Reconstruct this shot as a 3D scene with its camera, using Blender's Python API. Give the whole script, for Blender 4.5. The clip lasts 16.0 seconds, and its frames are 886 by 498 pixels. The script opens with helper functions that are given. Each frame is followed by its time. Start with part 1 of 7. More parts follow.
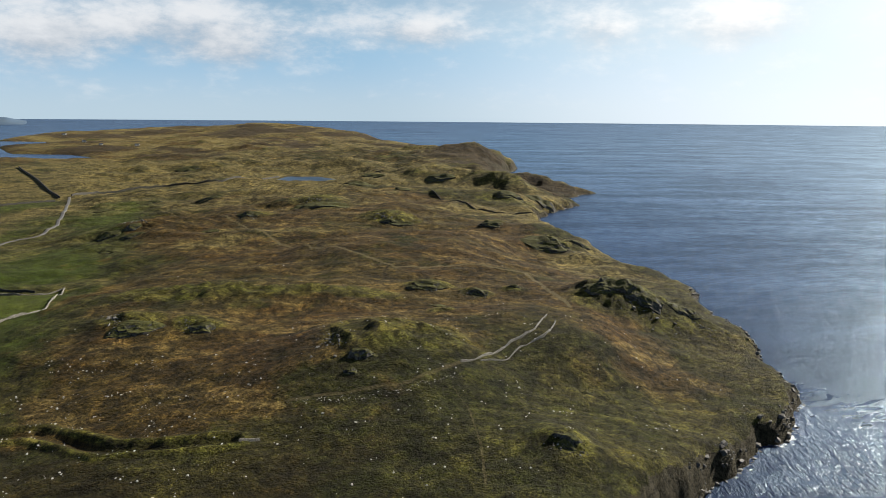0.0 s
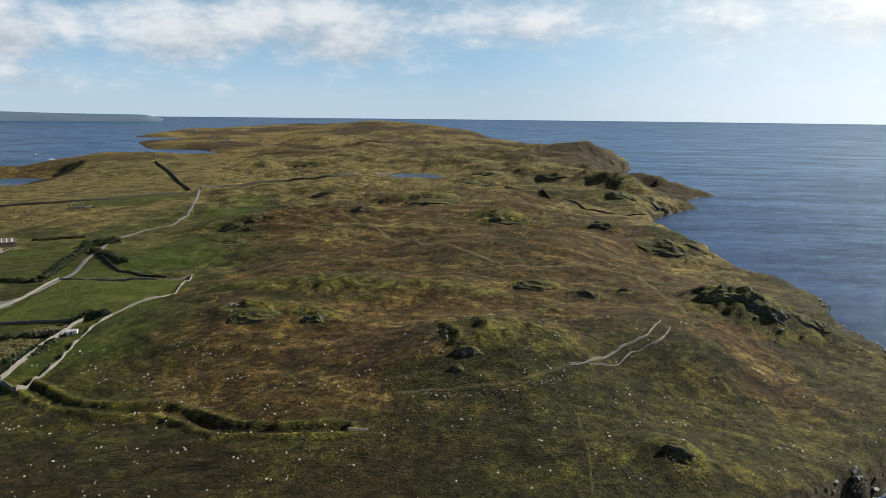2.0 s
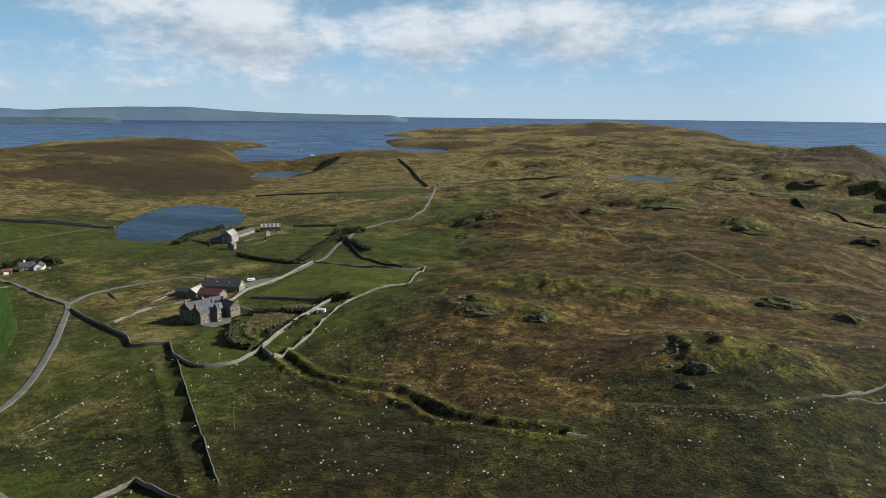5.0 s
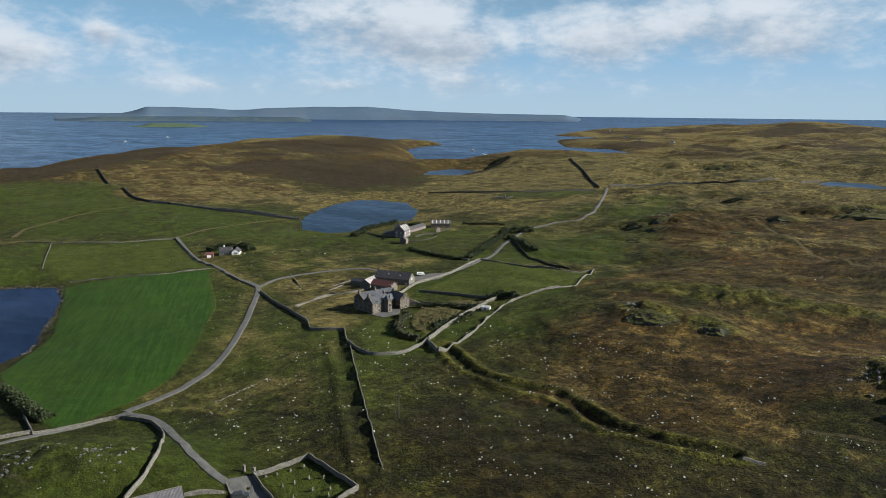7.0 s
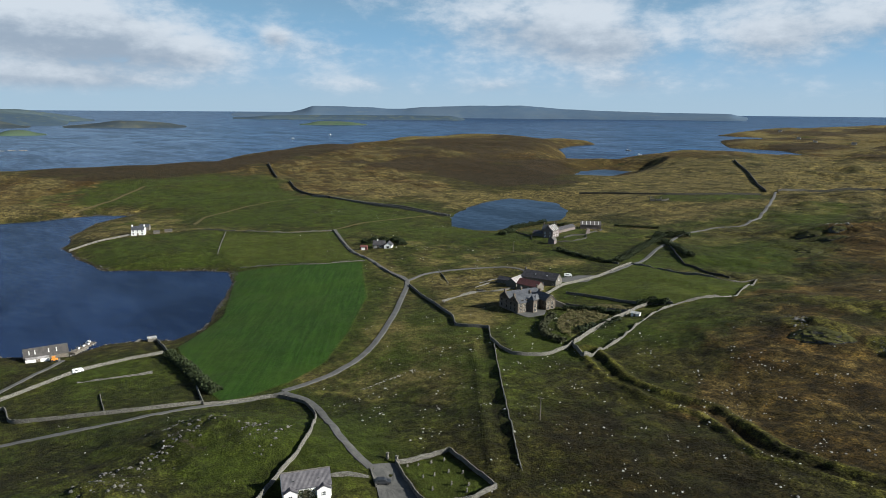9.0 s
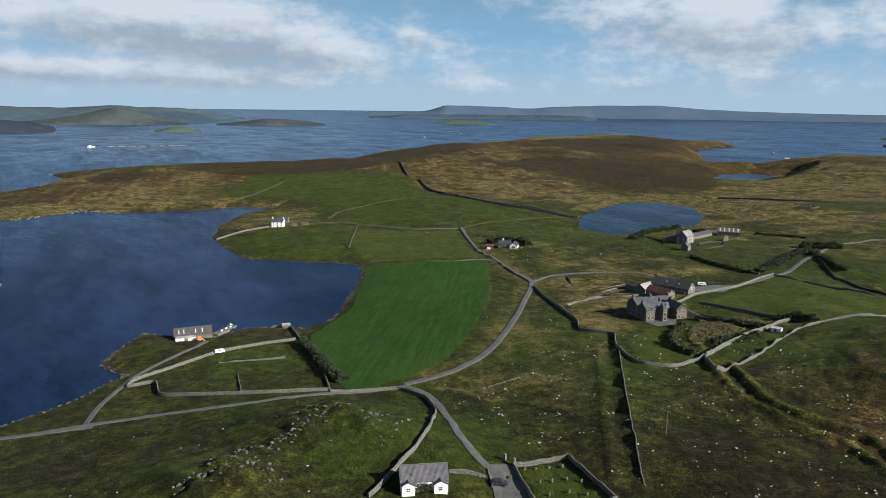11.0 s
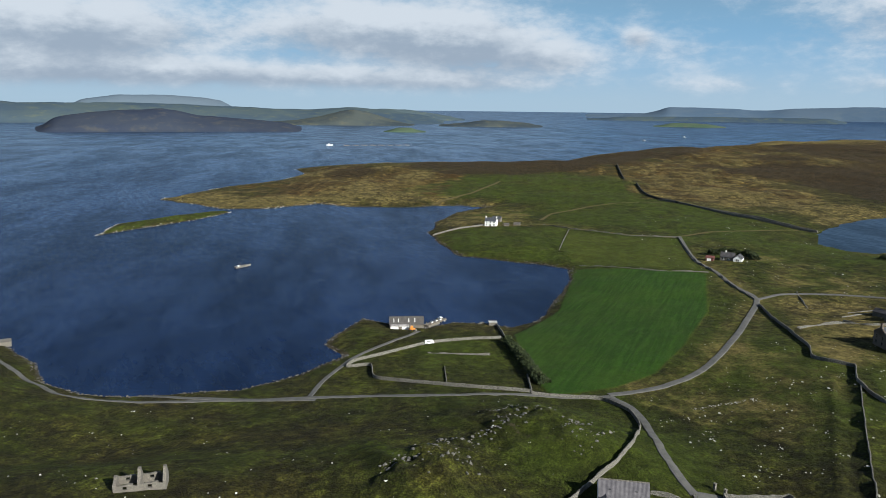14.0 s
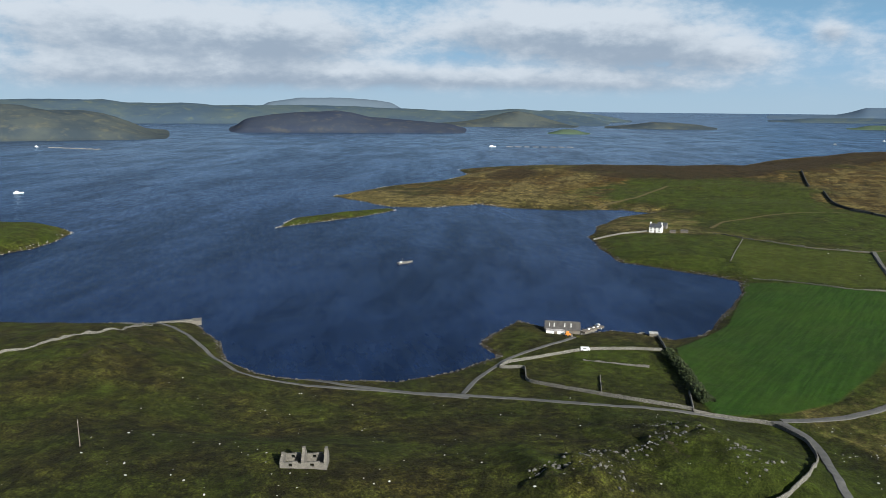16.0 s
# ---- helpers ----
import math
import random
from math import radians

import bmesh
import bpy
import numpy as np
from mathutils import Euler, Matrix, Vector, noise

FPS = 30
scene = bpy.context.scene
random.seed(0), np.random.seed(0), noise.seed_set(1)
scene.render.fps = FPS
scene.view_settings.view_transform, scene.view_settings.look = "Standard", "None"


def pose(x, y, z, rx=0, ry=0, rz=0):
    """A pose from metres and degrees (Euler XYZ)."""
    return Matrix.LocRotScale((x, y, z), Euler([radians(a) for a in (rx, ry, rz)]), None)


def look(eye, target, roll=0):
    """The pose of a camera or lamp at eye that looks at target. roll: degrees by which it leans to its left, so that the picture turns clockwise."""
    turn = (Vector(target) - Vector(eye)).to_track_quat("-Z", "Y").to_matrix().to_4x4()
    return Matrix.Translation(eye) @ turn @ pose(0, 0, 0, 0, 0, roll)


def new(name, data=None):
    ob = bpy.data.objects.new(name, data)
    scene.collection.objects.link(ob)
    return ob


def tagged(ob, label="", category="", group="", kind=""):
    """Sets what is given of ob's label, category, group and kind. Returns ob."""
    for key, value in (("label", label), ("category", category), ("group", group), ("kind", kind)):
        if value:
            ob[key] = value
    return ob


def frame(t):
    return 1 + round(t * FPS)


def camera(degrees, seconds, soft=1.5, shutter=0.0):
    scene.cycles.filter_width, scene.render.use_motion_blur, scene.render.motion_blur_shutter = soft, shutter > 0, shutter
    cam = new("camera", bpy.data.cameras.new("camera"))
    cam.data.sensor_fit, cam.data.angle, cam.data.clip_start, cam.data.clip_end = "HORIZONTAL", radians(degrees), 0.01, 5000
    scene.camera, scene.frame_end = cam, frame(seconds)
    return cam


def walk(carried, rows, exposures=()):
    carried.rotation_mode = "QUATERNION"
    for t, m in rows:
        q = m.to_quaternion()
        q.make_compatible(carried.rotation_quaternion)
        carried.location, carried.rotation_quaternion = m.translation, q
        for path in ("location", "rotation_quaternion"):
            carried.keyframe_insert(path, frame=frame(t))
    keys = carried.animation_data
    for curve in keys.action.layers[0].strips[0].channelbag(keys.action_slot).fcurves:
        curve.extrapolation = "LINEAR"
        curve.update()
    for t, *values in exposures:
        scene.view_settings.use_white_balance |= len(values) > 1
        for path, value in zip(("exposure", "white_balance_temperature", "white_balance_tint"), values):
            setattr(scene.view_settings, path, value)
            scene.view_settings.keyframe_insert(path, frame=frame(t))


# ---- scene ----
cam = camera(64.61, 16.0, soft=0.8)
# seconds, place, turns
PATH = [
    (0.0, 0.00, 0.00, 110.00, 79.387, -0.481, -0.004),
    (0.5, -0.33, 0.36, 109.89, 79.393, -0.570, 2.276),
    (1.0, -0.66, 0.71, 109.79, 79.313, -0.596, 4.465),
    (1.5, -0.99, 1.04, 109.68, 79.252, -0.604, 6.539),
    (2.0, -1.31, 1.37, 109.59, 79.179, -0.603, 8.878),
    (2.5, -1.62, 1.67, 109.50, 79.121, -0.631, 11.185),
    (3.0, -1.93, 1.97, 109.41, 79.098, -0.522, 13.559),
    (5.5, -3.39, 3.25, 109.02, 79.018, -0.581, 31.523),
    (6.0, -3.67, 3.47, 108.96, 78.976, -0.556, 35.333),
    (6.5, -3.94, 3.68, 108.90, 78.952, -0.567, 38.177),
    (7.0, -4.21, 3.87, 108.84, 78.899, -0.511, 41.242),
    (7.5, -4.47, 4.05, 108.79, 78.831, -0.561, 44.284),
    (8.0, -4.73, 4.21, 108.74, 78.793, -0.572, 47.256),
    (8.5, -4.98, 4.37, 108.70, 78.781, -0.508, 50.339),
    (9.0, -5.23, 4.50, 108.66, 78.705, -0.470, 53.453),
    (11.5, -6.38, 5.01, 108.52, 78.566, -0.680, 66.424),
    (12.0, -6.59, 5.07, 108.50, 78.541, -0.667, 69.160),
    (12.5, -6.80, 5.12, 108.49, 78.498, -0.619, 72.268),
    (13.0, -7.01, 5.15, 108.48, 78.503, -0.598, 75.216),
    (13.5, -7.21, 5.17, 108.48, 78.509, -0.601, 78.086),
    (14.0, -7.40, 5.18, 108.48, 78.531, -0.635, 81.278),
    (14.5, -7.59, 5.18, 108.48, 78.542, -0.629, 84.695),
    (15.0, -7.77, 5.16, 108.49, 78.543, -0.561, 88.098),
    (15.5, -7.95, 5.13, 108.51, 78.550, -0.488, 91.388),
    (16.0, -8.13, 5.09, 108.52, 78.536, -0.463, 94.389),
]
walk(cam, [(t, pose(x, y, z, a, b, c)) for t, x, y, z, a, b, c in PATH], [(0.0, 1.10, 6450, 9), (3.0, 1.06, 6350, 8), (5.5, 1.02, 6120, 7), (9.0, 0.88, 5900, 6), (16.0, 0.88, 5900, 6)])

# ---- sky and sun ----
SUN_AZ, SUN_EL = 52.0, 27.0  # degrees clockwise from the first view's heading, and above the horizon
world = bpy.data.worlds.new("sky")
scene.world = world
world.use_nodes = True
wt = world.node_tree
wt.nodes.clear()


def wn(kind, **values):
    n = wt.nodes.new(kind)
    for k, v in values.items():
        if k in n.inputs:
            n.inputs[k].default_value = v
    return n


def wmath(op, a, b=None, clamp=False):
    n = wt.nodes.new("ShaderNodeMath")
    n.operation, n.use_clamp = op, clamp
    for i, v in enumerate((a, b)):
        if v is None:
            continue
        if isinstance(v, (int, float)):
            n.inputs[i].default_value = v
        else:
            wt.links.new(v, n.inputs[i])
    return n.outputs[0]


def wmix(fac, a, b):
    n = wt.nodes.new("ShaderNodeMix")
    n.data_type = "RGBA"
    for i, v in ((0, fac), (6, a), (7, b)):
        if isinstance(v, (int, float)):
            n.inputs[i].default_value = v
        elif isinstance(v, tuple):
            n.inputs[i].default_value = (*v, 1)
        else:
            wt.links.new(v, n.inputs[i])
    return n.outputs[2]


def wramp(v, a, b):
    n = wt.nodes.new("ShaderNodeMapRange")
    n.interpolation_type = "SMOOTHSTEP"
    n.inputs["From Min"].default_value, n.inputs["From Max"].default_value = a, b
    wt.links.new(v, n.inputs["Value"])
    return n.outputs["Result"]


sky = wt.nodes.new("ShaderNodeTexSky")
sky.sky_type, sky.sun_disc = "NISHITA", False
sky.sun_elevation, sky.sun_rotation = radians(SUN_EL), radians(SUN_AZ)
sky.altitude, sky.air_density, sky.dust_density, sky.ozone_density = 100, 1.0, 1.2, 1.5
coord = wt.nodes.new("ShaderNodeTexCoord")
split = wt.nodes.new("ShaderNodeSeparateXYZ")
wt.links.new(coord.outputs["Generated"], split.inputs[0])
dx, dy, dz = split.outputs
up = wmath("MAXIMUM", dz, 0.0)


def deck_place():
    """Where a line of sight meets the level of the cloud."""
    lift = wmath("ADD", up, 0.20)
    v = wt.nodes.new("ShaderNodeCombineXYZ")
    wt.links.new(wmath("DIVIDE", dx, lift), v.inputs[0])
    wt.links.new(wmath("DIVIDE", dy, lift), v.inputs[1])
    wt.links.new(wmath("MULTIPLY", up, 3.0), v.inputs[2])
    return v.outputs[0]


def wnoise(vec, scale, detail, rough, shift=(0, 0, 0)):
    m = wt.nodes.new("ShaderNodeMapping")
    m.inputs["Location"].default_value = shift
    wt.links.new(vec, m.inputs[0])
    n = wn("ShaderNodeTexNoise", Scale=scale, Detail=detail, Roughness=rough)
    wt.links.new(m.outputs[0], n.inputs["Vector"])
    return n.outputs[0]


def cloud_cover():
    """Thickness of the broken cloud high overhead and behind."""
    v = deck_place()
    deck = wnoise(v, 0.72, 7.0, 0.52, (3.1, 1.4, 2.2))
    lobes = wnoise(v, 3.0, 6.0, 0.6, (0.0, 5.0, 4.0))
    return wmath("ADD", deck, wmath("MULTIPLY", lobes, 0.22))


# cloud banks above the horizon: bearing to the left of the first heading, elevation, half-width, half-height (degrees), thickness
BANKS = [(29.4, 5.4, 4.1, 2.3, 0.8), (19.4, 6.8, 10.6, 2.3, 1.0), (15.9, 4.7, 3.8, 1.2, 0.5), (1.6, 6.9, 5.1, 1.5, 0.9), (-12.0, 7.0, 3.1, 1.8, 0.8),
         (-21.7, 7.2, 5.1, 2.1, 0.9), (39.4, 2.2, 3.9, 1.1, 0.6), (46.9, 6.8, 8.7, 2.6, 1.0), (40.9, 5.1, 5.0, 2.0, 0.9),
         (49.2, 1.9, 3.5, 0.8, 0.6), (60.7, 2.0, 4.9, 1.0, 0.55), (63.7, 4.7, 3.2, 1.1, 0.5), (79.6, 5.2, 6.2, 2.6, 1.25), (72.4, 3.9, 4.5, 1.5, 0.9),
         (66.4, 5.5, 1.3, 0.8, 1.0), (79.9, 1.7, 9.0, 0.9, 0.6), (106.4, 5.4, 7.1, 2.3, 1.4), (88.0, 6.0, 9.0, 2.2, 1.4), (104.0, 2.3, 13.6, 1.2, 1.05),
         (118.9, 5.6, 9.9, 2.8, 1.4), (90.6, 2.2, 10.0, 0.9, 0.75), (120.0, 2.0, 9.0, 1.2, 0.7)]
bearing = wmath("MULTIPLY", wmath("ARCTAN2", wmath("MULTIPLY", dx, -1.0), dy), 180 / math.pi)
rise = wmath("MULTIPLY", wmath("ARCSINE", dz), 180 / math.pi)
flat = wt.nodes.new("ShaderNodeCombineXYZ")
wt.links.new(bearing, flat.inputs[0])
wt.links.new(wmath("MULTIPLY", rise, 2.1), flat.inputs[1])
billow, wisp = wnoise(flat.outputs[0], 0.20, 7.0, 0.60), wnoise(flat.outputs[0], 0.62, 6.0, 0.62, (40.0, 3.0, 1.0))
ragged = wmath("SUBTRACT", wmath("ADD", wmath("MULTIPLY", billow, 1.7), wmath("MULTIPLY", wisp, 0.9)), 1.28)
bank, heft = 0.0, 0.0
for b_az, b_el, b_w, b_h, b_k in BANKS:
    u = wmath("MULTIPLY", wmath("SUBTRACT", bearing, b_az), 1 / b_w)
    v = wmath("MULTIPLY", wmath("SUBTRACT", rise, b_el), 1 / b_h)
    g = wmath("MULTIPLY", wmath("EXPONENT", wmath("MULTIPLY", wmath("ADD", wmath("MULTIPLY", u, u), wmath("MULTIPLY", v, v)), -1.0)), b_k)
    bank = g if bank == 0.0 else wmath("ADD", bank, g)
    heft = wmath("MULTIPLY", g, v) if heft == 0.0 else wmath("ADD", heft, wmath("MULTIPLY", g, v))
thick = wmath("ADD", bank, ragged)
sun_dir = Vector((math.sin(radians(SUN_AZ)) * math.cos(radians(SUN_EL)), math.cos(radians(SUN_AZ)) * math.cos(radians(SUN_EL)), math.sin(radians(SUN_EL))))
dot = wt.nodes.new("ShaderNodeVectorMath")
dot.operation = "DOT_PRODUCT"
wt.links.new(coord.outputs["Generated"], dot.inputs[0])
dot.inputs[1].default_value = sun_dir
toward = wramp(dot.outputs["Value"], 0.45, 1.0)
high = wramp(rise, 8.5, 14.0)
overhead = wmath("SUBTRACT", cloud_cover(), wmath("MULTIPLY", wramp(dz, 0.30, 0.75), 0.16))
overhead = wmath("ADD", overhead, wmath("SUBTRACT", wmath("MULTIPLY", wramp(dx, -0.55, -1.0), 0.17), wmath("MULTIPLY", wramp(dy, 0.30, 0.75), 0.12)))
cloud = wmath("ADD", wmath("MULTIPLY", wramp(thick, 0.0, 1.15), wmath("SUBTRACT", 1.0, high)), wmath("MULTIPLY", wramp(overhead, 0.62, 0.74), high))
core = wramp(wmath("SUBTRACT", wmath("ADD", wmath("MULTIPLY", heft, 1.2), wmath("MULTIPLY", ragged, 1.6)), wmath("MULTIPLY", wramp(thick, 0.7, 1.6), 0.25)), 0.50, -1.10)
scaled = wt.nodes.new("ShaderNodeVectorMath")
scaled.operation = "SCALE"
wt.links.new(sky.outputs[0], scaled.inputs[0])
scaled.inputs["Scale"].default_value = 0.09
lit = wmix(toward, (0.80, 0.82, 0.85), (1.15, 1.14, 1.12))
shade = wmix(toward, (0.42, 0.48, 0.56), (0.72, 0.76, 0.80))
cloud_colour = wmix(core, lit, shade)
blue = wmix(toward, (0.29, 0.53, 0.78), (0.95, 1.06, 1.15))
pale = wmix(toward, (0.50, 0.63, 0.73), (1.1, 1.15, 1.2))
veil = wmix(wramp(dz, 0.24, 0.03), scaled.outputs[0], wmix(wramp(dz, 0.11, 0.0), blue, pale))
low = wmath("MULTIPLY", cloud, wramp(dz, 0.004, 0.035))
colour = wmix(low, veil, cloud_colour)
back = wn("ShaderNodeBackground", Strength=0.47)
wt.links.new(colour, back.inputs[0])
wout = wt.nodes.new("ShaderNodeOutputWorld")
wt.links.new(back.outputs[0], wout.inputs[0])

sun = new("sun", bpy.data.lights.new("sun", "SUN"))
sun.data.energy, sun.data.angle, sun.data.color = 5.6, radians(0.6), (1.0, 0.91, 0.78)
sun.matrix_world = look(sun_dir * 900, (0, 0, 0))

# ---- materials ----
class Nodes:
    """A material under construction: small helpers that link nodes and give back sockets."""

    def __init__(self, name):
        self.mat = bpy.data.materials.new(name)
        self.mat.use_nodes = True
        self.tree = self.mat.node_tree
        self.tree.nodes.clear()
        self.out = self.tree.nodes.new("ShaderNodeOutputMaterial")
        self.bsdf = self.tree.nodes.new("ShaderNodeBsdfPrincipled")
        self.tree.links.new(self.bsdf.outputs[0], self.out.inputs[0])

    def put(self, socket, v):
        if isinstance(v, bpy.types.NodeSocket):
            self.tree.links.new(v, socket)
        elif isinstance(v, tuple) and len(v) == 3 and socket.type == "RGBA":
            socket.default_value = (*v, 1)
        else:
            socket.default_value = v

    def place(self, scale=(1, 1, 1), space="Object", turn=0.0):
        c = self.tree.nodes.new("ShaderNodeTexCoord")
        m = self.tree.nodes.new("ShaderNodeMapping")
        m.inputs["Scale"].default_value = scale
        self.tree.links.new(c.outputs[space], m.inputs[0])
        if turn:
            r = self.tree.nodes.new("ShaderNodeVectorRotate")
            r.rotation_type = "Z_AXIS"
            r.inputs["Angle"].default_value = -math.radians(turn)
            self.tree.links.new(c.outputs[space], r.inputs["Vector"])
            self.tree.links.new(r.outputs[0], m.inputs[0])
        return m.outputs[0]

    def noise(self, vec, scale, detail=4.0, rough=0.55):
        n = self.tree.nodes.new("ShaderNodeTexNoise")
        self.put(n.inputs["Vector"], vec)
        n.inputs["Scale"].default_value, n.inputs["Detail"].default_value, n.inputs["Roughness"].default_value = scale, detail, rough
        return n.outputs[0]

    def cells(self, vec, scale, what="Distance", feature="F1"):
        n = self.tree.nodes.new("ShaderNodeTexVoronoi")
        n.feature = feature
        self.put(n.inputs["Vector"], vec)
        n.inputs["Scale"].default_value = scale
        return n.outputs[what]

    def ramp(self, v, a, b, lo=0.0, hi=1.0):
        n = self.tree.nodes.new("ShaderNodeMapRange")
        n.interpolation_type = "SMOOTHSTEP"
        for k, x in zip(("From Min", "From Max", "To Min", "To Max"), (a, b, lo, hi)):
            n.inputs[k].default_value = x
        self.put(n.inputs["Value"], v)
        return n.outputs["Result"]

    def math(self, op, a, b=0.0):
        n = self.tree.nodes.new("ShaderNodeMath")
        n.operation = op
        self.put(n.inputs[0], a)
        self.put(n.inputs[1], b)
        return n.outputs[0]

    def mix(self, fac, a, b, blend="MIX"):
        n = self.tree.nodes.new("ShaderNodeMix")
        n.data_type, n.blend_type = "RGBA", blend
        for i, v in ((0, fac), (6, a), (7, b)):
            self.put(n.inputs[i], v)
        return n.outputs[2]

    def attr(self, name):
        n = self.tree.nodes.new("ShaderNodeAttribute")
        n.attribute_name = name
        return n.outputs["Fac"]

    def bump(self, h, strength=0.4, distance=0.1, level=False):
        n = self.tree.nodes.new("ShaderNodeBump")
        if level:
            up_ = self.tree.nodes.new("ShaderNodeCombineXYZ")
            up_.inputs[2].default_value = 1.0
            self.put(n.inputs["Normal"], up_.outputs[0])
        n.inputs["Strength"].default_value = strength
        self.put(n.inputs["Distance"], distance)
        self.put(n.inputs["Height"], h)
        self.put(self.bsdf.inputs["Normal"], n.outputs[0])

    def set(self, **kw):
        for k, v in kw.items():
            self.put(self.bsdf.inputs[k.replace("_", " ")], v)
        return self.mat


def make_ground():
    n = Nodes("moor_and_pasture")
    v = n.place()
    mid, fine, speck = n.noise(v, 0.085, 6, 0.62), n.noise(v, 0.55, 5, 0.65), n.noise(v, 2.2, 3, 0.7)
    wide = n.noise(v, 0.018, 6, 0.6)
    streak = n.noise(n.place((0.014, 0.085, 0.05), turn=-12), 1.0, 6, 0.62)  # old drains, trods and wind-combed grass along the slope
    moor, bent, crop, rock, lush, track = (n.attr(a) for a in ("moor", "bent", "crop", "rock", "lush", "track"))
    heath, knoll = n.attr("heath"), n.attr("knoll")
    bare = n.ramp(n.math("ADD", crop, n.math("MULTIPLY", lush, 0.72)), 0.0, 1.0, 1.0, 0.15)

    def ragged(share, a, b):
        """A share whose border is broken up by the noise of the vegetation."""
        return n.math("ADD", share, n.math("ADD", n.math("MULTIPLY", n.math("SUBTRACT", mid, 0.5), a), n.math("MULTIPLY", n.math("SUBTRACT", fine, 0.5), b)))

    green = n.mix(n.ramp(mid, 0.35, 0.68), (0.026, 0.034, 0.008), (0.068, 0.074, 0.019))
    green = n.mix(n.ramp(wide, 0.45, 0.65, 0.0, 0.5), green, (0.085, 0.074, 0.025))
    # Near rough ground: brownish, and darkened to stand for cloud shadow.
    green = n.mix(n.ramp(ragged(n.attr("rough_shade"), 1.2, 0.8), 0.3, 0.9, 0.0, 0.85), green, n.mix(n.ramp(fine, 0.35, 0.65), (0.012, 0.012, 0.005), (0.044, 0.033, 0.012)))
    green = n.mix(n.math("MULTIPLY", lush, n.ramp(mid, 0.2, 0.6, 0.6, 1.0)), green, (0.056, 0.092, 0.016))
    green = n.mix(n.ramp(lush, 0.86, 0.98), green, n.mix(n.ramp(mid, 0.3, 0.7), (0.060, 0.088, 0.018), (0.080, 0.106, 0.026)))
    brown = n.mix(n.ramp(mid, 0.3, 0.72), (0.060, 0.036, 0.012), (0.125, 0.082, 0.030))
    brown = n.mix(n.ramp(wide, 0.40, 0.62), brown, n.mix(n.ramp(mid, 0.35, 0.65), (0.062, 0.050, 0.016), (0.122, 0.094, 0.034)))
    brown = n.mix(n.ramp(streak, 0.50, 0.68, 0.0, 0.75), brown, (0.245, 0.190, 0.098))
    brown = n.mix(n.ramp(streak, 0.46, 0.34, 0.0, 0.55), brown, (0.040, 0.026, 0.010))
    tan = n.mix(n.ramp(fine, 0.3, 0.7), (0.150, 0.134, 0.066), (0.300, 0.262, 0.150))
    base = n.mix(n.ramp(ragged(moor, 1.3, 0.6), 0.30, 0.75), green, brown)
    base = n.mix(n.ramp(ragged(knoll, 0.8, 0.5), 0.3, 0.9, 0.0, 0.85), base, n.mix(n.ramp(mid, 0.35, 0.65), (0.088, 0.102, 0.022), (0.165, 0.168, 0.048)))
    base = n.mix(n.ramp(n.math("ADD", ragged(bent, 1.0, 0.7), n.math("MULTIPLY", n.math("SUBTRACT", streak, 0.5), 0.9)), 0.15, 1.10, 0.0, 0.92), base, tan)
    # Dark heather; its colour also paints cloud shadow on the hill slopes.
    base = n.mix(n.ramp(ragged(heath, 1.0, 0.6), 0.3, 0.75, 0.0, 0.92), base, n.mix(n.ramp(fine, 0.35, 0.65), (0.022, 0.015, 0.012), (0.058, 0.040, 0.027)))
    rows = n.noise(n.place((0.04, 0.8, 1.0), turn=146), 1.0, 3, 0.5)
    lines = n.noise(n.place((0.0, 0.34, 0.0), turn=146), 1.0, 1, 0.3)
    rows = n.math("SUBTRACT", rows, n.ramp(lines, 0.62, 0.70, 0.0, 0.22))
    sown = n.mix(n.ramp(rows, 0.35, 0.65), (0.017, 0.056, 0.007), (0.030, 0.086, 0.012))
    base = n.mix(crop, base, n.mix(n.ramp(wide, 0.35, 0.65, 0.0, 0.5), sown, (0.042, 0.088, 0.014)))
    # Dark gaps between tussocks are their shade, mixed into the colour.
    clump = n.noise(v, 1.5, 4, 0.7)
    base = n.mix(n.math("MULTIPLY", bare, 0.95), base, n.mix(n.ramp(clump, 0.34, 0.66), n.mix(1.0, base, (0.30, 0.31, 0.32), "MULTIPLY"), n.mix(1.0, base, (1.6, 1.56, 1.45), "MULTIPLY")))
    tuft_shade = n.ramp(n.math("ADD", speck, n.math("MULTIPLY", fine, 0.6)), 0.60, 0.92, 0.0, 0.9)
    base = n.mix(n.math("MULTIPLY", tuft_shade, bare), base, n.mix(1.0, base, (0.32, 0.33, 0.34), "MULTIPLY"))
    base = n.mix(bare, base, n.mix(1.0, base, n.ramp(n.noise(v, 0.32, 6, 0.72), 0.36, 0.64, 0.38, 1.62), "MULTIPLY"))
    hag = n.noise(v, 0.11, 8, 0.75)
    base = n.mix(n.math("MULTIPLY", bare, 0.9), base, n.mix(1.0, base, n.ramp(hag, 0.37, 0.63, 0.42, 1.6), "MULTIPLY"))
    for size, turn_, wide_, tone in ((0.011, 20, 0.010, (1.7, 1.6, 1.5)), (0.019, 70, 0.012, (0.42, 0.42, 0.45)), (0.034, -30, 0.014, (0.45, 0.45, 0.48))):  # trods and wet runnels
        bend = n.math("ABSOLUTE", n.math("SUBTRACT", n.noise(n.place((size * 0.55, size, size), turn=turn_), 1.0, 3, 0.5), 0.5))
        base = n.mix(n.math("MULTIPLY", n.ramp(bend, wide_, wide_ * 0.3), n.math("MULTIPLY", bare, 0.7)), base, n.mix(1.0, base, tone, "MULTIPLY"))
    stone = n.mix(n.ramp(fine, 0.35, 0.65), (0.012, 0.011, 0.010), (0.058, 0.055, 0.050))
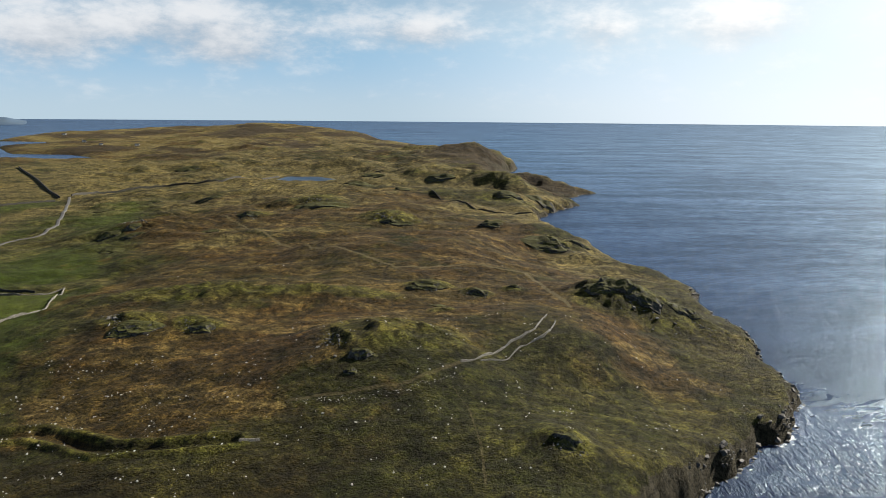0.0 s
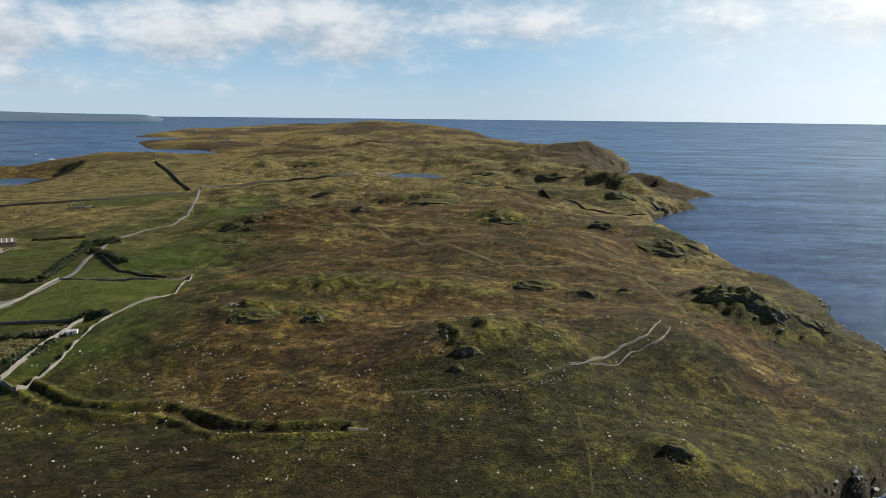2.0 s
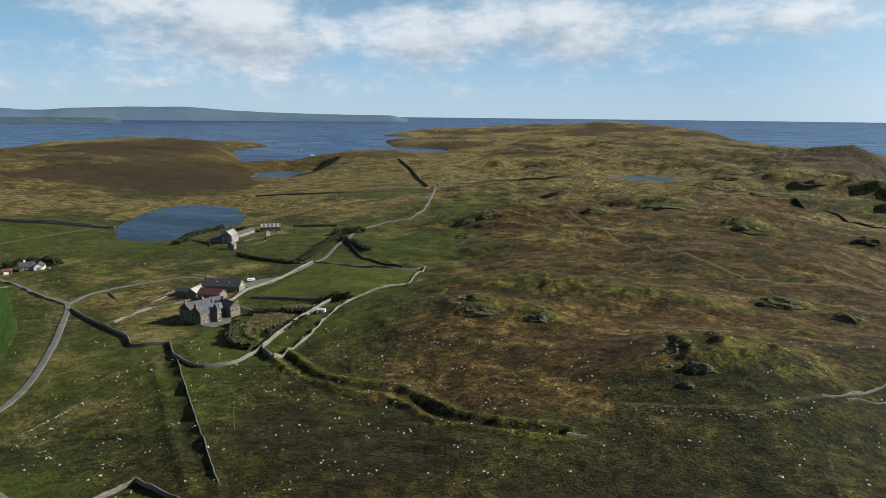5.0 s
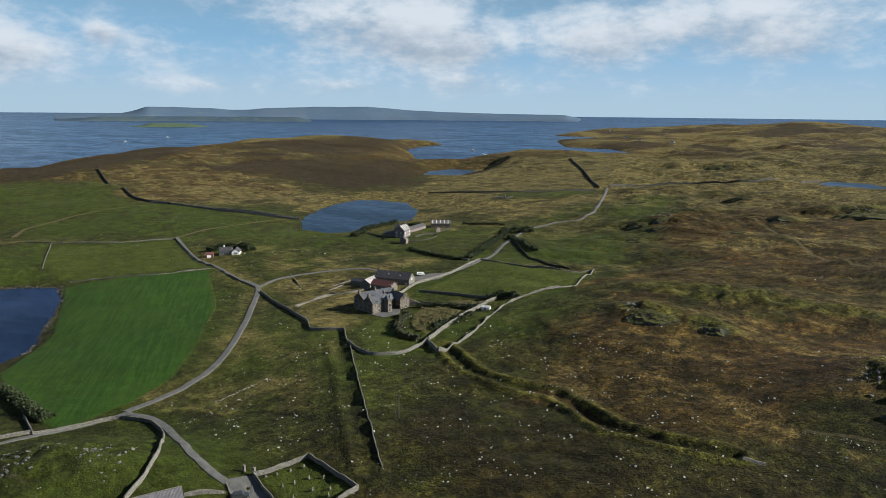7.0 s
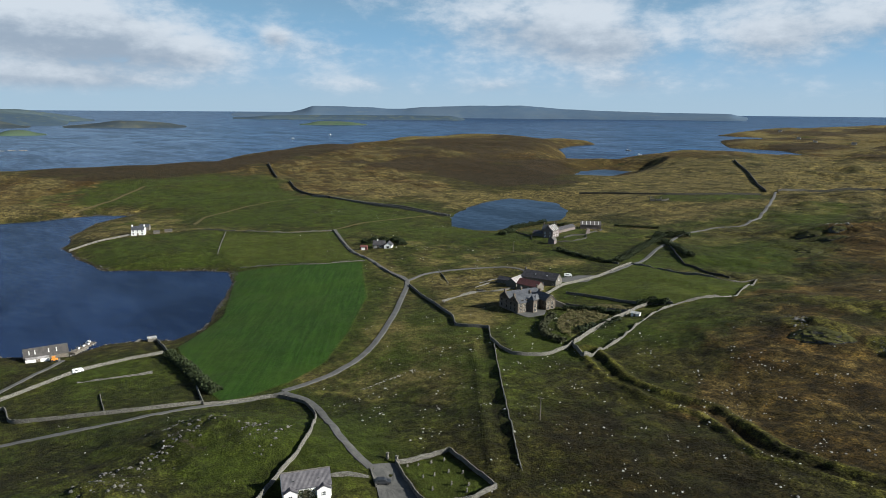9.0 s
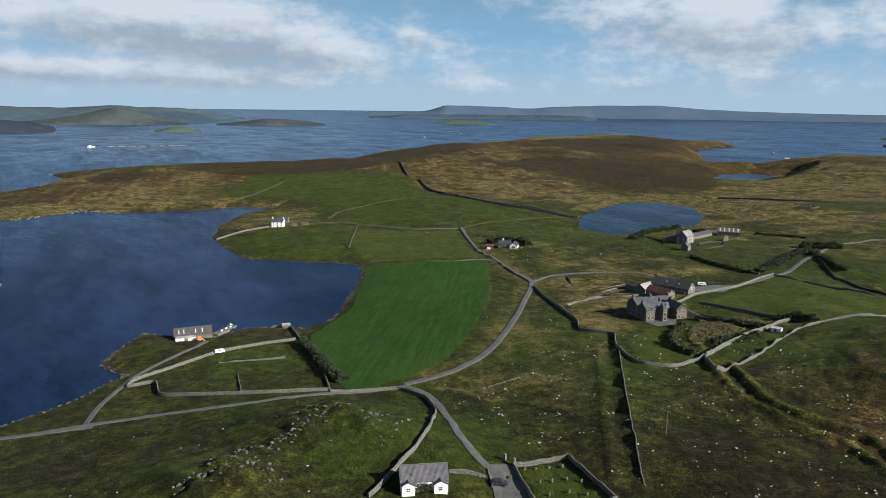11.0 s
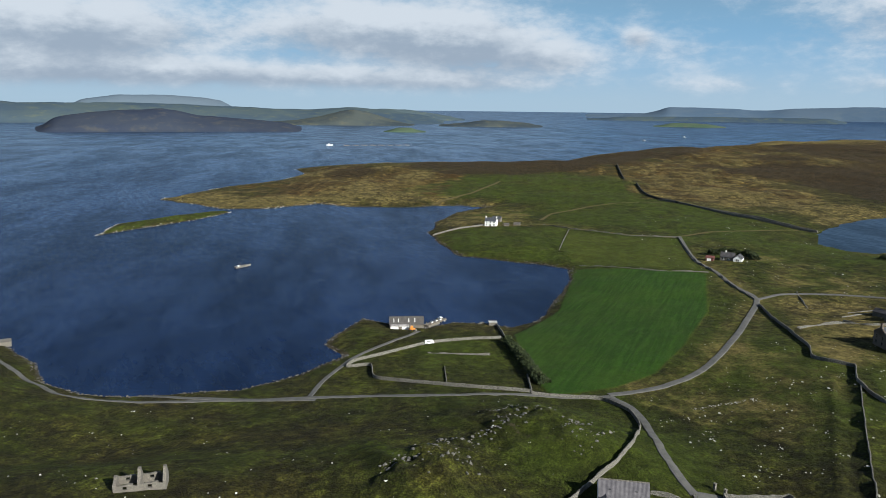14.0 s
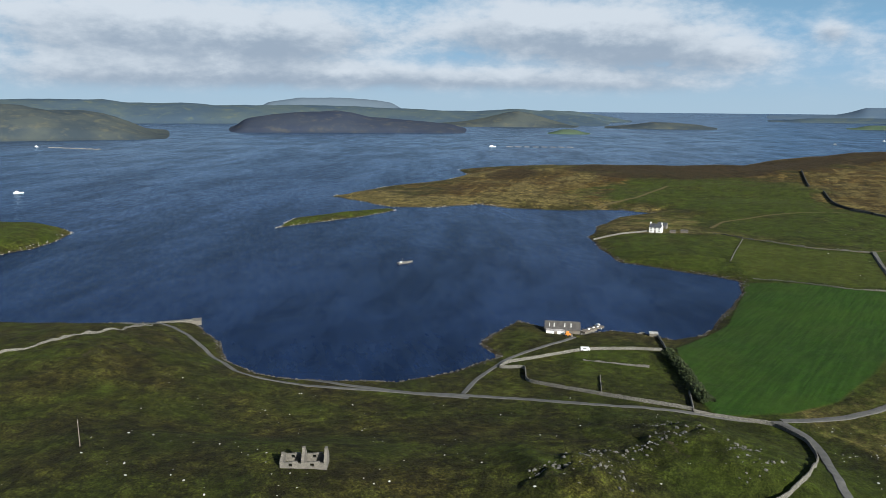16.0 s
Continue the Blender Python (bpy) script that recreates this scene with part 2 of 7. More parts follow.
    redge = n.math("ADD", rock, n.math("MULTIPLY", n.math("SUBTRACT", fine, 0.5), 1.3))
    base = n.mix(n.ramp(redge, 0.42, 0.66), base, stone)
    base = n.mix(n.ramp(n.math("ADD", track, n.math("MULTIPLY", n.math("SUBTRACT", fine, 0.5), 0.5)), 0.4, 0.85), base, (0.125, 0.110, 0.078))
    n.bump(n.math("ADD", n.math("ADD", n.math("MULTIPLY", hag, n.math("MULTIPLY", bare, 2.2)), n.math("MULTIPLY", fine, 1.0)), n.math("ADD", n.math("MULTIPLY", clump, 0.8), n.math("MULTIPLY", speck, 0.45))), 1.0, n.ramp(crop, 0.0, 1.0, 1.1, 0.35))
    return n.set(Base_Color=n.mix(1.0, base, (0.74, 0.68, 0.43), "MULTIPLY"), Roughness=0.95, Specular_IOR_Level=0.1, Sheen_Weight=n.ramp(n.math("ADD", crop, lush), 0.0, 1.0, 0.045, 0.012), Sheen_Roughness=0.4, Sheen_Tint=(0.70, 0.58, 0.30))


def make_sea(name, deep, rough, wave):
    n = Nodes(name)
    streak = n.noise(n.place((0.003, 0.012, 1)), 1.0, 4, 0.6)
    gust = n.noise(n.place((0.02, 0.05, 1)), 1.0, 4, 0.6)
    chop = n.noise(n.place((0.50, 0.22, 1)), 1.0, 5, 0.66)
    swell = n.noise(n.place((0.10, 0.04, 1)), 1.0, 2, 0.5)
    base = n.mix(n.ramp(n.math("ADD", streak, n.math("MULTIPLY", gust, 0.5)), 0.55, 0.95), deep, tuple(c * 2.1 for c in deep))
    shore = n.attr("shore")
    foam = n.ramp(n.math("ADD", shore, n.math("MULTIPLY", n.noise(n.place((0.35, 0.35, 0.35)), 1.0, 5, 0.7), 1.6)), 1.74, 2.0)
    caps = n.math("MULTIPLY", n.attr("open"), n.ramp(n.math("ADD", chop, n.math("MULTIPLY", gust, 0.4)), 0.955, 1.0))
    white = n.math("MAXIMUM", foam, caps)
    base = n.mix(white, base, (0.75, 0.78, 0.80))
    n.bump(n.math("ADD", chop, n.math("MULTIPLY", swell, 1.2)), wave, n.ramp(n.attr("calm"), 0.0, 1.0, 1.6, 0.25))
    normal = n.bsdf.inputs["Normal"].links[0].from_socket
    body, gloss, both = (n.tree.nodes.new("ShaderNode" + k) for k in ("BsdfDiffuse", "BsdfGlossy", "MixShader"))
    view = n.tree.nodes.new("ShaderNodeLayerWeight")
    view.inputs["Blend"].default_value = 0.5
    n.put(body.inputs["Color"], base)
    n.put(body.inputs["Normal"], normal)
    n.put(gloss.inputs["Color"], (0.70, 0.87, 1.0))
    n.put(gloss.inputs["Roughness"], rough)
    n.put(gloss.inputs["Normal"], normal)
    share = n.math("ADD", n.math("MULTIPLY", n.math("POWER", view.outputs["Facing"], 5.0), 0.50), 0.012)
    share = n.math("MULTIPLY", share, n.ramp(n.math("ADD", streak, n.math("MULTIPLY", gust, 0.7)), 0.62, 1.08, 0.78, 1.22))
    ripple = n.noise(n.place((0.07, 0.24, 1), turn=20), 1.0, 4, 0.7)
    share = n.math("MULTIPLY", share, n.ramp(ripple, 0.34, 0.66, 0.80, 1.20))
    n.put(both.inputs[0], n.math("MULTIPLY", share, n.math("SUBTRACT", 1.0, white)))
    n.tree.links.new(body.outputs[0], both.inputs[1])
    n.tree.links.new(gloss.outputs[0], both.inputs[2])
    n.tree.links.new(both.outputs[0], n.out.inputs[0])
    n.tree.nodes.remove(n.bsdf)
    return n.mat


def make_plain(name, a, b, size, rough=0.8, bump=0.3, metal=0.0, depth=0.05, detail=5):
    """Two tones in patches and in grain, with fine relief; size in metres of the larger patches."""
    n = Nodes(name)
    v = n.place()
    m = n.math("ADD", n.math("MULTIPLY", n.noise(v, 1 / size, detail, 0.6), 0.6), n.math("MULTIPLY", n.noise(v, 7 / size, 3, 0.6), 0.4))
    n.bump(m, bump, depth)
    return n.set(Base_Color=n.mix(n.ramp(m, 0.36, 0.64), a, b), Roughness=rough, Metallic=metal)


def make_stonework(name, a, b, mortar, size, stretch=1.6):
    n = Nodes(name)
    v = n.place((1 / size, 1 / size, stretch / size))
    tone = n.cells(v, 1.0, "Color")
    grain = n.noise(n.place(), 0.6, 5, 0.6)
    gap = n.cells(v, 1.0, "Distance", "DISTANCE_TO_EDGE")
    sep = n.tree.nodes.new("ShaderNodeSeparateColor")
    n.put(sep.inputs[0], tone)
    base = n.mix(n.math("ADD", n.math("MULTIPLY", sep.outputs[0], 0.6), n.math("MULTIPLY", grain, 0.4)), a, b)
    base = n.mix(n.ramp(gap, 0.02, 0.10, 1.0, 0.0), base, mortar)
    n.bump(n.ramp(gap, 0.0, 0.2), 0.7, 0.12)
    return n.set(Base_Color=base, Roughness=0.9)


def make_sheeting(name, a, b, pitch):
    """Corrugated sheet or slate courses: ribs along the slope, weathered in patches."""
    n = Nodes(name)
    wave = n.tree.nodes.new("ShaderNodeTexWave")
    wave.bands_direction = "X"
    n.put(wave.inputs["Vector"], n.place())
    wave.inputs["Scale"].default_value = 0.314 / pitch
    wear = n.noise(n.place(), 0.7, 6, 0.65)
    n.bump(wave.outputs["Fac"], 0.5, 0.05)
    return n.set(Base_Color=n.mix(n.ramp(wear, 0.35, 0.65), a, b), Roughness=0.6)


def make_outcrop():
    n = Nodes("turfed_bedrock")
    v = n.place()
    g = n.tree.nodes.new("ShaderNodeNewGeometry")
    sep = n.tree.nodes.new("ShaderNodeSeparateXYZ")
    n.put(sep.inputs[0], g.outputs["Normal"])
    fine, mid = n.noise(v, 0.9, 6, 0.65), n.noise(v, 0.22, 5, 0.6)
    rock = n.mix(n.ramp(fine, 0.35, 0.65), (0.018, 0.018, 0.016), (0.085, 0.082, 0.072))
    rock = n.mix(n.ramp(n.noise(v, 2.6, 4, 0.6), 0.56, 0.66, 0.0, 0.7), rock, (0.135, 0.135, 0.115))
    turf = n.mix(n.ramp(fine, 0.3, 0.7), (0.018, 0.020, 0.005), (0.068, 0.066, 0.016))
    top = n.math("ADD", sep.outputs[2], n.math("MULTIPLY", n.math("SUBTRACT", mid, 0.5), 1.1))
    n.bump(n.math("ADD", fine, mid), 0.9, 0.5)
    return n.set(Base_Color=n.mix(n.ramp(top, 0.58, 0.80), rock, turf), Roughness=0.93, Specular_IOR_Level=0.15)


def make_leaf(name, a, b):
    n = Nodes(name)
    g = n.tree.nodes.new("ShaderNodeNewGeometry")
    return n.set(Base_Color=n.mix(g.outputs["Random Per Island"], a, b), Roughness=0.75, Specular_IOR_Level=0.2)


def make_glass():
    n = Nodes("window_glass")
    return n.set(Base_Color=(0.02, 0.025, 0.03), Roughness=0.08, Specular_IOR_Level=0.6)


GROUND = make_ground()
SEA = make_sea("sea_water", (0.0042, 0.0098, 0.030), 0.26, 0.6)
LOCH = make_sea("loch_water", (0.010, 0.018, 0.032), 0.28, 0.6)
DRYSTONE = make_stonework("drystone", (0.075, 0.072, 0.060), (0.215, 0.205, 0.178), (0.03, 0.028, 0.024), 0.45)
# Drystone darkened for far walls, painting in their backlit side.
SHADED_STONE = make_stonework("shaded_drystone", (0.020, 0.019, 0.014), (0.055, 0.052, 0.040), (0.010, 0.010, 0.008), 0.5)
SANDSTONE = make_stonework("tooled_sandstone", (0.105, 0.085, 0.066), (0.185, 0.152, 0.118), (0.08, 0.066, 0.052), 0.6, 2.0)
RUBBLE = make_stonework("rubble_masonry", (0.085, 0.078, 0.066), (0.175, 0.16, 0.132), (0.11, 0.10, 0.085), 0.5)
SLATE = make_sheeting("grey_slate", (0.028, 0.031, 0.038), (0.062, 0.066, 0.076), 0.3)
DARK_SLATE = make_sheeting("dark_slate", (0.026, 0.024, 0.026), (0.060, 0.056, 0.058), 0.3)
PINK_RUBBLE = make_stonework("pinkish_rubble", (0.10, 0.082, 0.078), (0.20, 0.165, 0.155), (0.12, 0.10, 0.095), 0.5)
PALE_TRIM = make_plain("dressed_stone_trim", (0.26, 0.235, 0.19), (0.38, 0.345, 0.29), 0.6, 0.85, 0.2)
WEATHERED_SHEET = make_sheeting("weathered_sheeting", (0.16, 0.15, 0.145), (0.33, 0.31, 0.30), 0.25)
WEATHERED_BROWN = make_sheeting("weathered_brown_sheeting", (0.036, 0.033, 0.031), (0.074, 0.068, 0.063), 0.25)
PURPLE_SLATE = make_sheeting("purple_slate", (0.046, 0.043, 0.050), (0.088, 0.082, 0.090), 0.3)
RED_SHEET = make_sheeting("red_sheeting", (0.085, 0.030, 0.025), (0.125, 0.045, 0.036), 0.25)
RUST_SHEET = make_sheeting("brown_sheeting", (0.050, 0.045, 0.040), (0.100, 0.092, 0.082), 0.25)
PALE_SHEET = make_sheeting("pale_sheeting", (0.34, 0.34, 0.33), (0.52, 0.52, 0.50), 0.25)
HARLING = make_plain("white_harling", (0.66, 0.65, 0.62), (0.80, 0.80, 0.78), 2.5, 0.9, 0.3)
ASPHALT = make_plain("worn_asphalt", (0.050, 0.050, 0.047), (0.086, 0.084, 0.077), 3.0, 0.92, 0.4)
GLASS = make_glass()
WHITE_PAINT = make_plain("white_paint", (0.72, 0.72, 0.70), (0.80, 0.80, 0.78), 1.0, 0.5, 0.05)
DARK_PAINT = make_plain("dark_paint", (0.02, 0.022, 0.026), (0.035, 0.037, 0.04), 1.0, 0.35, 0.05)
ORANGE_PAINT = make_plain("orange_paint", (0.55, 0.20, 0.03), (0.65, 0.26, 0.05), 1.0, 0.5, 0.05)
TIMBER = make_plain("weathered_timber", (0.085, 0.07, 0.055), (0.16, 0.14, 0.115), 0.8, 0.85, 0.4)
RUBBER = make_plain("black_rubber", (0.012, 0.012, 0.012), (0.022, 0.022, 0.022), 0.4, 0.8, 0.2)
HULL = make_plain("hull_steel", (0.10, 0.095, 0.085), (0.18, 0.165, 0.14), 1.5, 0.6, 0.2)
BEDROCK = make_outcrop()
CRAG = make_plain("lichened_crag", (0.045, 0.043, 0.040), (0.15, 0.145, 0.13), 2.2, 0.92, 0.9, depth=0.3)
PALE_STONE = make_plain("pale_boulder", (0.24, 0.23, 0.20), (0.46, 0.44, 0.40), 0.7, 0.9, 0.5)
PALE_SHORE = make_plain("pale_shore_stone", (0.10, 0.095, 0.085), (0.30, 0.285, 0.25), 0.9, 0.85, 0.6)
SHORE_STONE = make_plain("shore_stone", (0.022, 0.020, 0.018), (0.085, 0.08, 0.07), 0.9, 0.8, 0.6)
LEAF = make_leaf("shrub_leaf", (0.012, 0.020, 0.008), (0.038, 0.048, 0.016))
DRY_LEAF = make_leaf("gorse_leaf", (0.022, 0.026, 0.011), (0.055, 0.056, 0.025))
TAWNY_LEAF = make_leaf("tawny_growth", (0.075, 0.068, 0.024), (0.150, 0.130, 0.058))
BARK = make_plain("bark", (0.03, 0.025, 0.02), (0.06, 0.05, 0.04), 0.5, 0.9, 0.5)

# ---- lines and outlines on the plan ----
ROADS = []  # line, sizes
ROADS.append(([(-422.9, 791.6), (-345.3, 628.4), (-321.9, 556.4), (-333.8, 527.8), (-331.0, 481.1), (-308.5, 426.8), (-275.8, 352.7), (-268.5, 313.2), (-274.4, 296.9), (-274.0, 284.2)], 3.6))
ROADS.append(([(-520.5, 275.0), (-486.4, 261.9), (-432.3, 243.0), (-397.2, 238.2), (-364.9, 231.1), (-341.1, 227.8), (-314.0, 206.9), (-272.5, 172.7), (-245.5, 145.1), (-235.9, 126.7), (-231.5, 110.9), (-230.6, 100.4)], 3.8))
ROADS.append(([(-228.9, 100.2), (-232.4, 72.6), (-235.8, 41.4), (-246.2, 13.2), (-249.3, -5.7), (-251.3, -24.1), (-258.9, -49.9), (-270.8, -71.7)], 3.4))
ROADS.append(([(-246.0, -2.9), (-252.1, -30.6), (-254.1, -52.4), (-257.3, -75.3), (-261.0, -91.8), (-274.6, -106.3), (-290.5, -120.7), (-308.9, -138.7), (-321.4, -154.8), (-333.0, -181.3)], 3.2))
ROADS.append(([(-228.9, 100.2), (-218.3, 103.4), (-204.6, 102.3), (-178.4, 94.3), (-164.6, 91.7), (-154.3, 92.1)], 3.4))
ROADS.append(([(-250.7, -5.4), (-271.4, -1.0), (-288.6, 6.8), (-302.5, 14.7), (-318.5, 34.3), (-331.3, 44.1)], 2.6))
ROADS.append(([(-340.6, 228.3), (-347.4, 248.8), (-340.0, 274.0), (-323.8, 293.0), (-300.0, 294.0), (-278.2, 288.5)], 3.0))
TRACKS = []  # line, sizes
TRACKS.append(([(-520.5, 275.0), (-532.7, 308.1), (-541.7, 348.9), (-551.7, 394.3), (-546.9, 414.6)], 1.6))
TRACKS.append(([(-633.7, 195.4), (-664.5, 214.0), (-692.7, 268.3), (-705.5, 323.9), (-694.1, 362.3)], 1.8))
TRACKS.append(([(-515.3, 271.3), (-540.2, 237.5), (-580.0, 204.5), (-608.4, 185.1), (-612.3, 144.7), (-602.7, 112.6), (-592.4, 88.6)], 2.2))
TRACKS.append(([(-46.3, 201.0), (-29.2, 204.2), (-12.4, 208.7), (-2.5, 218.2), (6.5, 228.9)], 2.4))
TRACKS.append(([(3.6, 212.5), (8.7, 201.4), (11.2, 177.5), (11.3, 158.0)], 0.8))
TRACKS.append(([(-778.5, 112.9), (-825.6, 166.6), (-909.3, 221.1)], 2.2))
TRACKS.append(([(-314.4, 312.3), (-331.2, 287.7), (-346.9, 260.7), (-336.7, 229.1)], 2.4))
TRACKS.append(([(-295.6, 670.7), (-226.2, 614.6), (-163.7, 554.3), (-80.2, 440.3), (-25.9, 384.7), (15.8, 398.6), (48.2, 392.5), (59.3, 311.0)], 1.2))
TRACKS.append(([(45.9, 247.1), (70.3, 251.2), (86.2, 227.8), (101.1, 226.0)], 1.0))
DITCHES = []
DITCHES.append([(-180.5, 206.2), (-158.1, 194.1), (-137.8, 189.8), (-118.6, 191.8), (-104.9, 184.9), (-91.4, 176.9), (-73.5, 176.0), (-57.2, 177.7)])
DITCHES.append([(-214.3, 180.0), (-183.6, 157.8), (-146.2, 130.2), (-129.2, 118.3)])
WALLS = []  # line, sizes
WALLS.append(([(-331.5, 223.4), (-299.1, 212.5), (-256.0, 196.6), (-241.3, 188.0), (-229.0, 196.3)], 1.7, 0.8))
WALLS.append(([(-229.0, 196.3), (-213.0, 184.3), (-195.2, 179.0), (-187.0, 187.6), (-187.7, 200.7), (-190.0, 207.0)], 1.7, 0.8))
WALLS.append(([(-176.4, 201.2), (-180.8, 226.3), (-193.4, 261.2), (-195.4, 282.7), (-185.7, 311.0), (-205.5, 371.5)], 1.4, 0.8))
WALLS.append(([(-205.5, 371.5), (-214.8, 358.7), (-239.1, 346.6), (-275.4, 350.7)], 1.4, 0.8))
WALLS.append(([(-189.5, 207.4), (-196.6, 230.7), (-204.1, 258.8), (-207.4, 278.8)], 2.2, 0.8))
WALLS.append(([(-276.7, 352.3), (-266.5, 310.8), (-264.6, 281.0), (-256.3, 257.8)], 1.8, 0.8))
WALLS.append(([(-314.9, 439.6), (-259.8, 381.7), (-233.4, 365.6), (-217.8, 364.8)], 1.5, 0.8))
WALLS.append(([(-189.5, 206.4), (-176.7, 198.3), (-176.4, 202.8)], 2.0, 0.8))
WALLS.append(([(-235.5, 250.8), (-219.1, 256.6), (-205.3, 260.2)], 1.8, 0.7))
WALLS.append(([(-251.8, 268.6), (-234.0, 273.7), (-208.0, 278.2), (-197.0, 282.7)], 1.6, 0.7))
WALLS.append(([(-207.2, 180.5), (-189.2, 166.9), (-169.6, 152.4), (-139.2, 129.9), (-127.8, 121.8)], 0.9, 0.6))
WALLS.append(([(-153.0, 99.0), (-149.7, 114.7)], 1.7, 0.7))
WALLS.append(([(-149.7, 114.7), (-125.3, 111.3)], 1.7, 0.7))
WALLS.append(([(-125.3, 111.3), (-126.1, 103.9), (-129.0, 100.0)], 1.7, 0.7))
WALLS.append(([(-153.0, 99.0), (-135.6, 94.8), (-131.9, 95.2)], 1.7, 0.7))
WALLS.append(([(-232.8, 72.8), (-227.6, 95.3), (-215.5, 101.5), (-199.8, 98.4), (-174.9, 84.0), (-163.2, 71.2), (-153.6, 58.0)], 1.6, 0.8))
WALLS.append(([(-310.6, 80.2), (-309.0, 53.5), (-302.2, 32.6), (-293.7, 13.2), (-286.1, 8.5), (-284.4, 18.4), (-267.5, 19.5), (-254.4, 36.0), (-242.2, 54.8), (-235.3, 73.5)], 1.6, 0.8))
WALLS.append(([(-234.7, 73.3), (-253.5, 76.9)], 1.5, 0.8))
WALLS.append(([(-340.9, 84.8), (-309.8, 81.9)], 1.6, 0.8))
WALLS.append(([(-294.0, 43.7), (-289.1, 56.3), (-285.9, 69.6)], 1.1, 0.7))
WALLS.append(([(-273.9, 47.9), (-253.7, 45.4)], 0.9, 0.6))
WALLS.append(([(-634.5, 1054.3), (-527.4, 917.6), (-432.0, 787.9)], 2.0, 1.2))
WALLS.append(([(-423.9, 798.7), (-414.6, 841.8), (-361.0, 907.0), (-297.1, 953.4), (-257.0, 1106.2)], 1.9, 1.1))
WALLS.append(([(-160.0, 1062.0), (-125.0, 1040.0), (-90.0, 1020.0)], 1.3, 0.9))
WALLS.append(([(-12.0, 800.0), (14.0, 745.0), (36.0, 705.0), (62.0, 696.0), (104.0, 720.0)], 1.2, 0.9))
WALLS.append(([(-568.9, 622.4), (-486.1, 683.9), (-425.1, 765.3)], 1.5, 1.0))
WALLS.append(([(-714.7, 350.5), (-652.4, 369.5), (-589.8, 385.5), (-543.7, 410.4)], 1.5, 1.0))
WALLS.append(([(-1027.0, 430.8), (-886.8, 383.4)], 2.0, 1.2))
WALLS.append(([(-846.2, 382.7), (-748.5, 354.3), (-686.5, 358.3)], 1.8, 1.1))
WALLS.append(([(-686.5, 358.3), (-617.7, 384.0), (-543.7, 413.6)], 1.5, 1.0))
WALLS.append(([(-239.9, -175.6), (-245.8, -166.5), (-262.8, -159.2), (-278.2, -151.5), (-311.6, -154.0)], 1.4, 0.8))
WALLS.append(([(6.8, 229.1), (14.1, 237.5), (22.2, 249.5), (27.5, 256.4), (36.2, 265.2), (44.5, 285.5)], 1.0, 0.8))
WALLS.append(([(14.0, 235.2), (23.8, 243.2), (29.7, 252.5), (40.5, 261.0), (46.4, 275.1)], 1.0, 0.8))
WALLS.append(([(-515.3, 271.3), (-538.4, 236.8), (-577.7, 203.6), (-601.5, 187.7)], 1.2, 0.7))
WALLS.append(([(-515.3, 271.3), (-430.2, 241.8), (-396.2, 237.6), (-362.5, 229.5), (-340.6, 226.7)], 1.3, 0.7))
WALLS.append(([(-401.5, 234.3), (-417.2, 206.9), (-441.4, 185.6), (-458.9, 170.6)], 0.9, 0.6))
WALLS.append(([(-496.9, 168.5), (-575.1, 202.7)], 0.9, 0.6))
WALLS.append(([(-613.3, 147.2), (-600.7, 112.2), (-591.0, 87.2)], 1.1, 0.7))
WALLS.append(([(-350.5, 362.3), (-316.2, 356.7), (-284.0, 349.4)], 1.4, 0.8))
WALLS.append(([(-349.5, 257.5), (-321.4, 244.1)], 1.0, 0.6))
WALLS.append(([(-284.3, 212.7), (-289.8, 233.8), (-281.1, 246.4)], 1.2, 0.7))
WALLS.append(([(-155.3, 80.8), (-150.8, 89.4)], 1.3, 0.6))
WALLS.append(([(-154.2, 91.8), (-146.7, 89.1)], 1.3, 0.6))
WALLS.append(([(-54.0, 175.3), (-49.5, 179.4)], 0.9, 0.8))
WALLS.append(([(-300.9, 247.4), (-302.3, 260.3), (-301.5, 273.9)], 1.2, 0.6))
WALLS.append(([(-293.7, 242.5), (-281.5, 243.9), (-277.6, 255.8)], 1.2, 0.6))
WALLS.append(([(-286.6, 213.4), (-287.8, 227.6), (-287.3, 236.4)], 1.3, 0.6))
WALLS.append(([(-307.2, 255.5), (-309.4, 274.8)], 1.0, 0.6))
CROP = [(-315.4, 87.5), (-358.3, 123.9), (-450.5, 165.0), (-400.3, 231.4), (-325.0, 190.6), (-274.1, 151.6), (-247.0, 126.0), (-237.3, 106.0), (-233.3, 80.0), (-244.5, 79.1)]
MOWN = [(-251.8, 268.6), (-272.6, 347.1), (-212.1, 354.2), (-204.6, 367.2), (-189.3, 316.9), (-196.5, 284.2)]
GRAVES = [(-152.6, 99.1), (-149.2, 114.3), (-125.7, 111.0), (-129.4, 100.3), (-132.1, 95.8)]
PADDOCK = [(-561.9, 194.3), (-510.3, 263.7), (-409.1, 233.4), (-455.0, 168.7), (-491.4, 168.3)]
LAWN = [(-220.7, 194.0), (-235.2, 224.0), (-190.2, 203.2), (-188.8, 187.8), (-197.3, 180.9)]
GARDEN = [(-226.5, 235.7), (-232.8, 251.8), (-217.3, 254.5), (-205.8, 252.9), (-192.1, 210.2)]
MOORSIDE = [(-134.1, 208.9), (-138.2, 270.7), (-203.7, 425.0), (-257.3, 581.8), (-300.9, 822.4), (-131.8, 892.7), (69.9, 733.4), (113.4, 325.1), (80.4, 256.2), (3.8, 229.3), (-46.5, 193.5), (-81.7, 178.4)]
# ---- the lie of the land ----
EYE_Z = 110.0


def bowl(x, y):
    """Level of the sea: the plan folds the last kilometres before the horizon, so the far water rises very gently to the true horizon."""
    return 7.6e-6 * np.maximum(np.hypot(x, y) - 1500, 0) ** 2


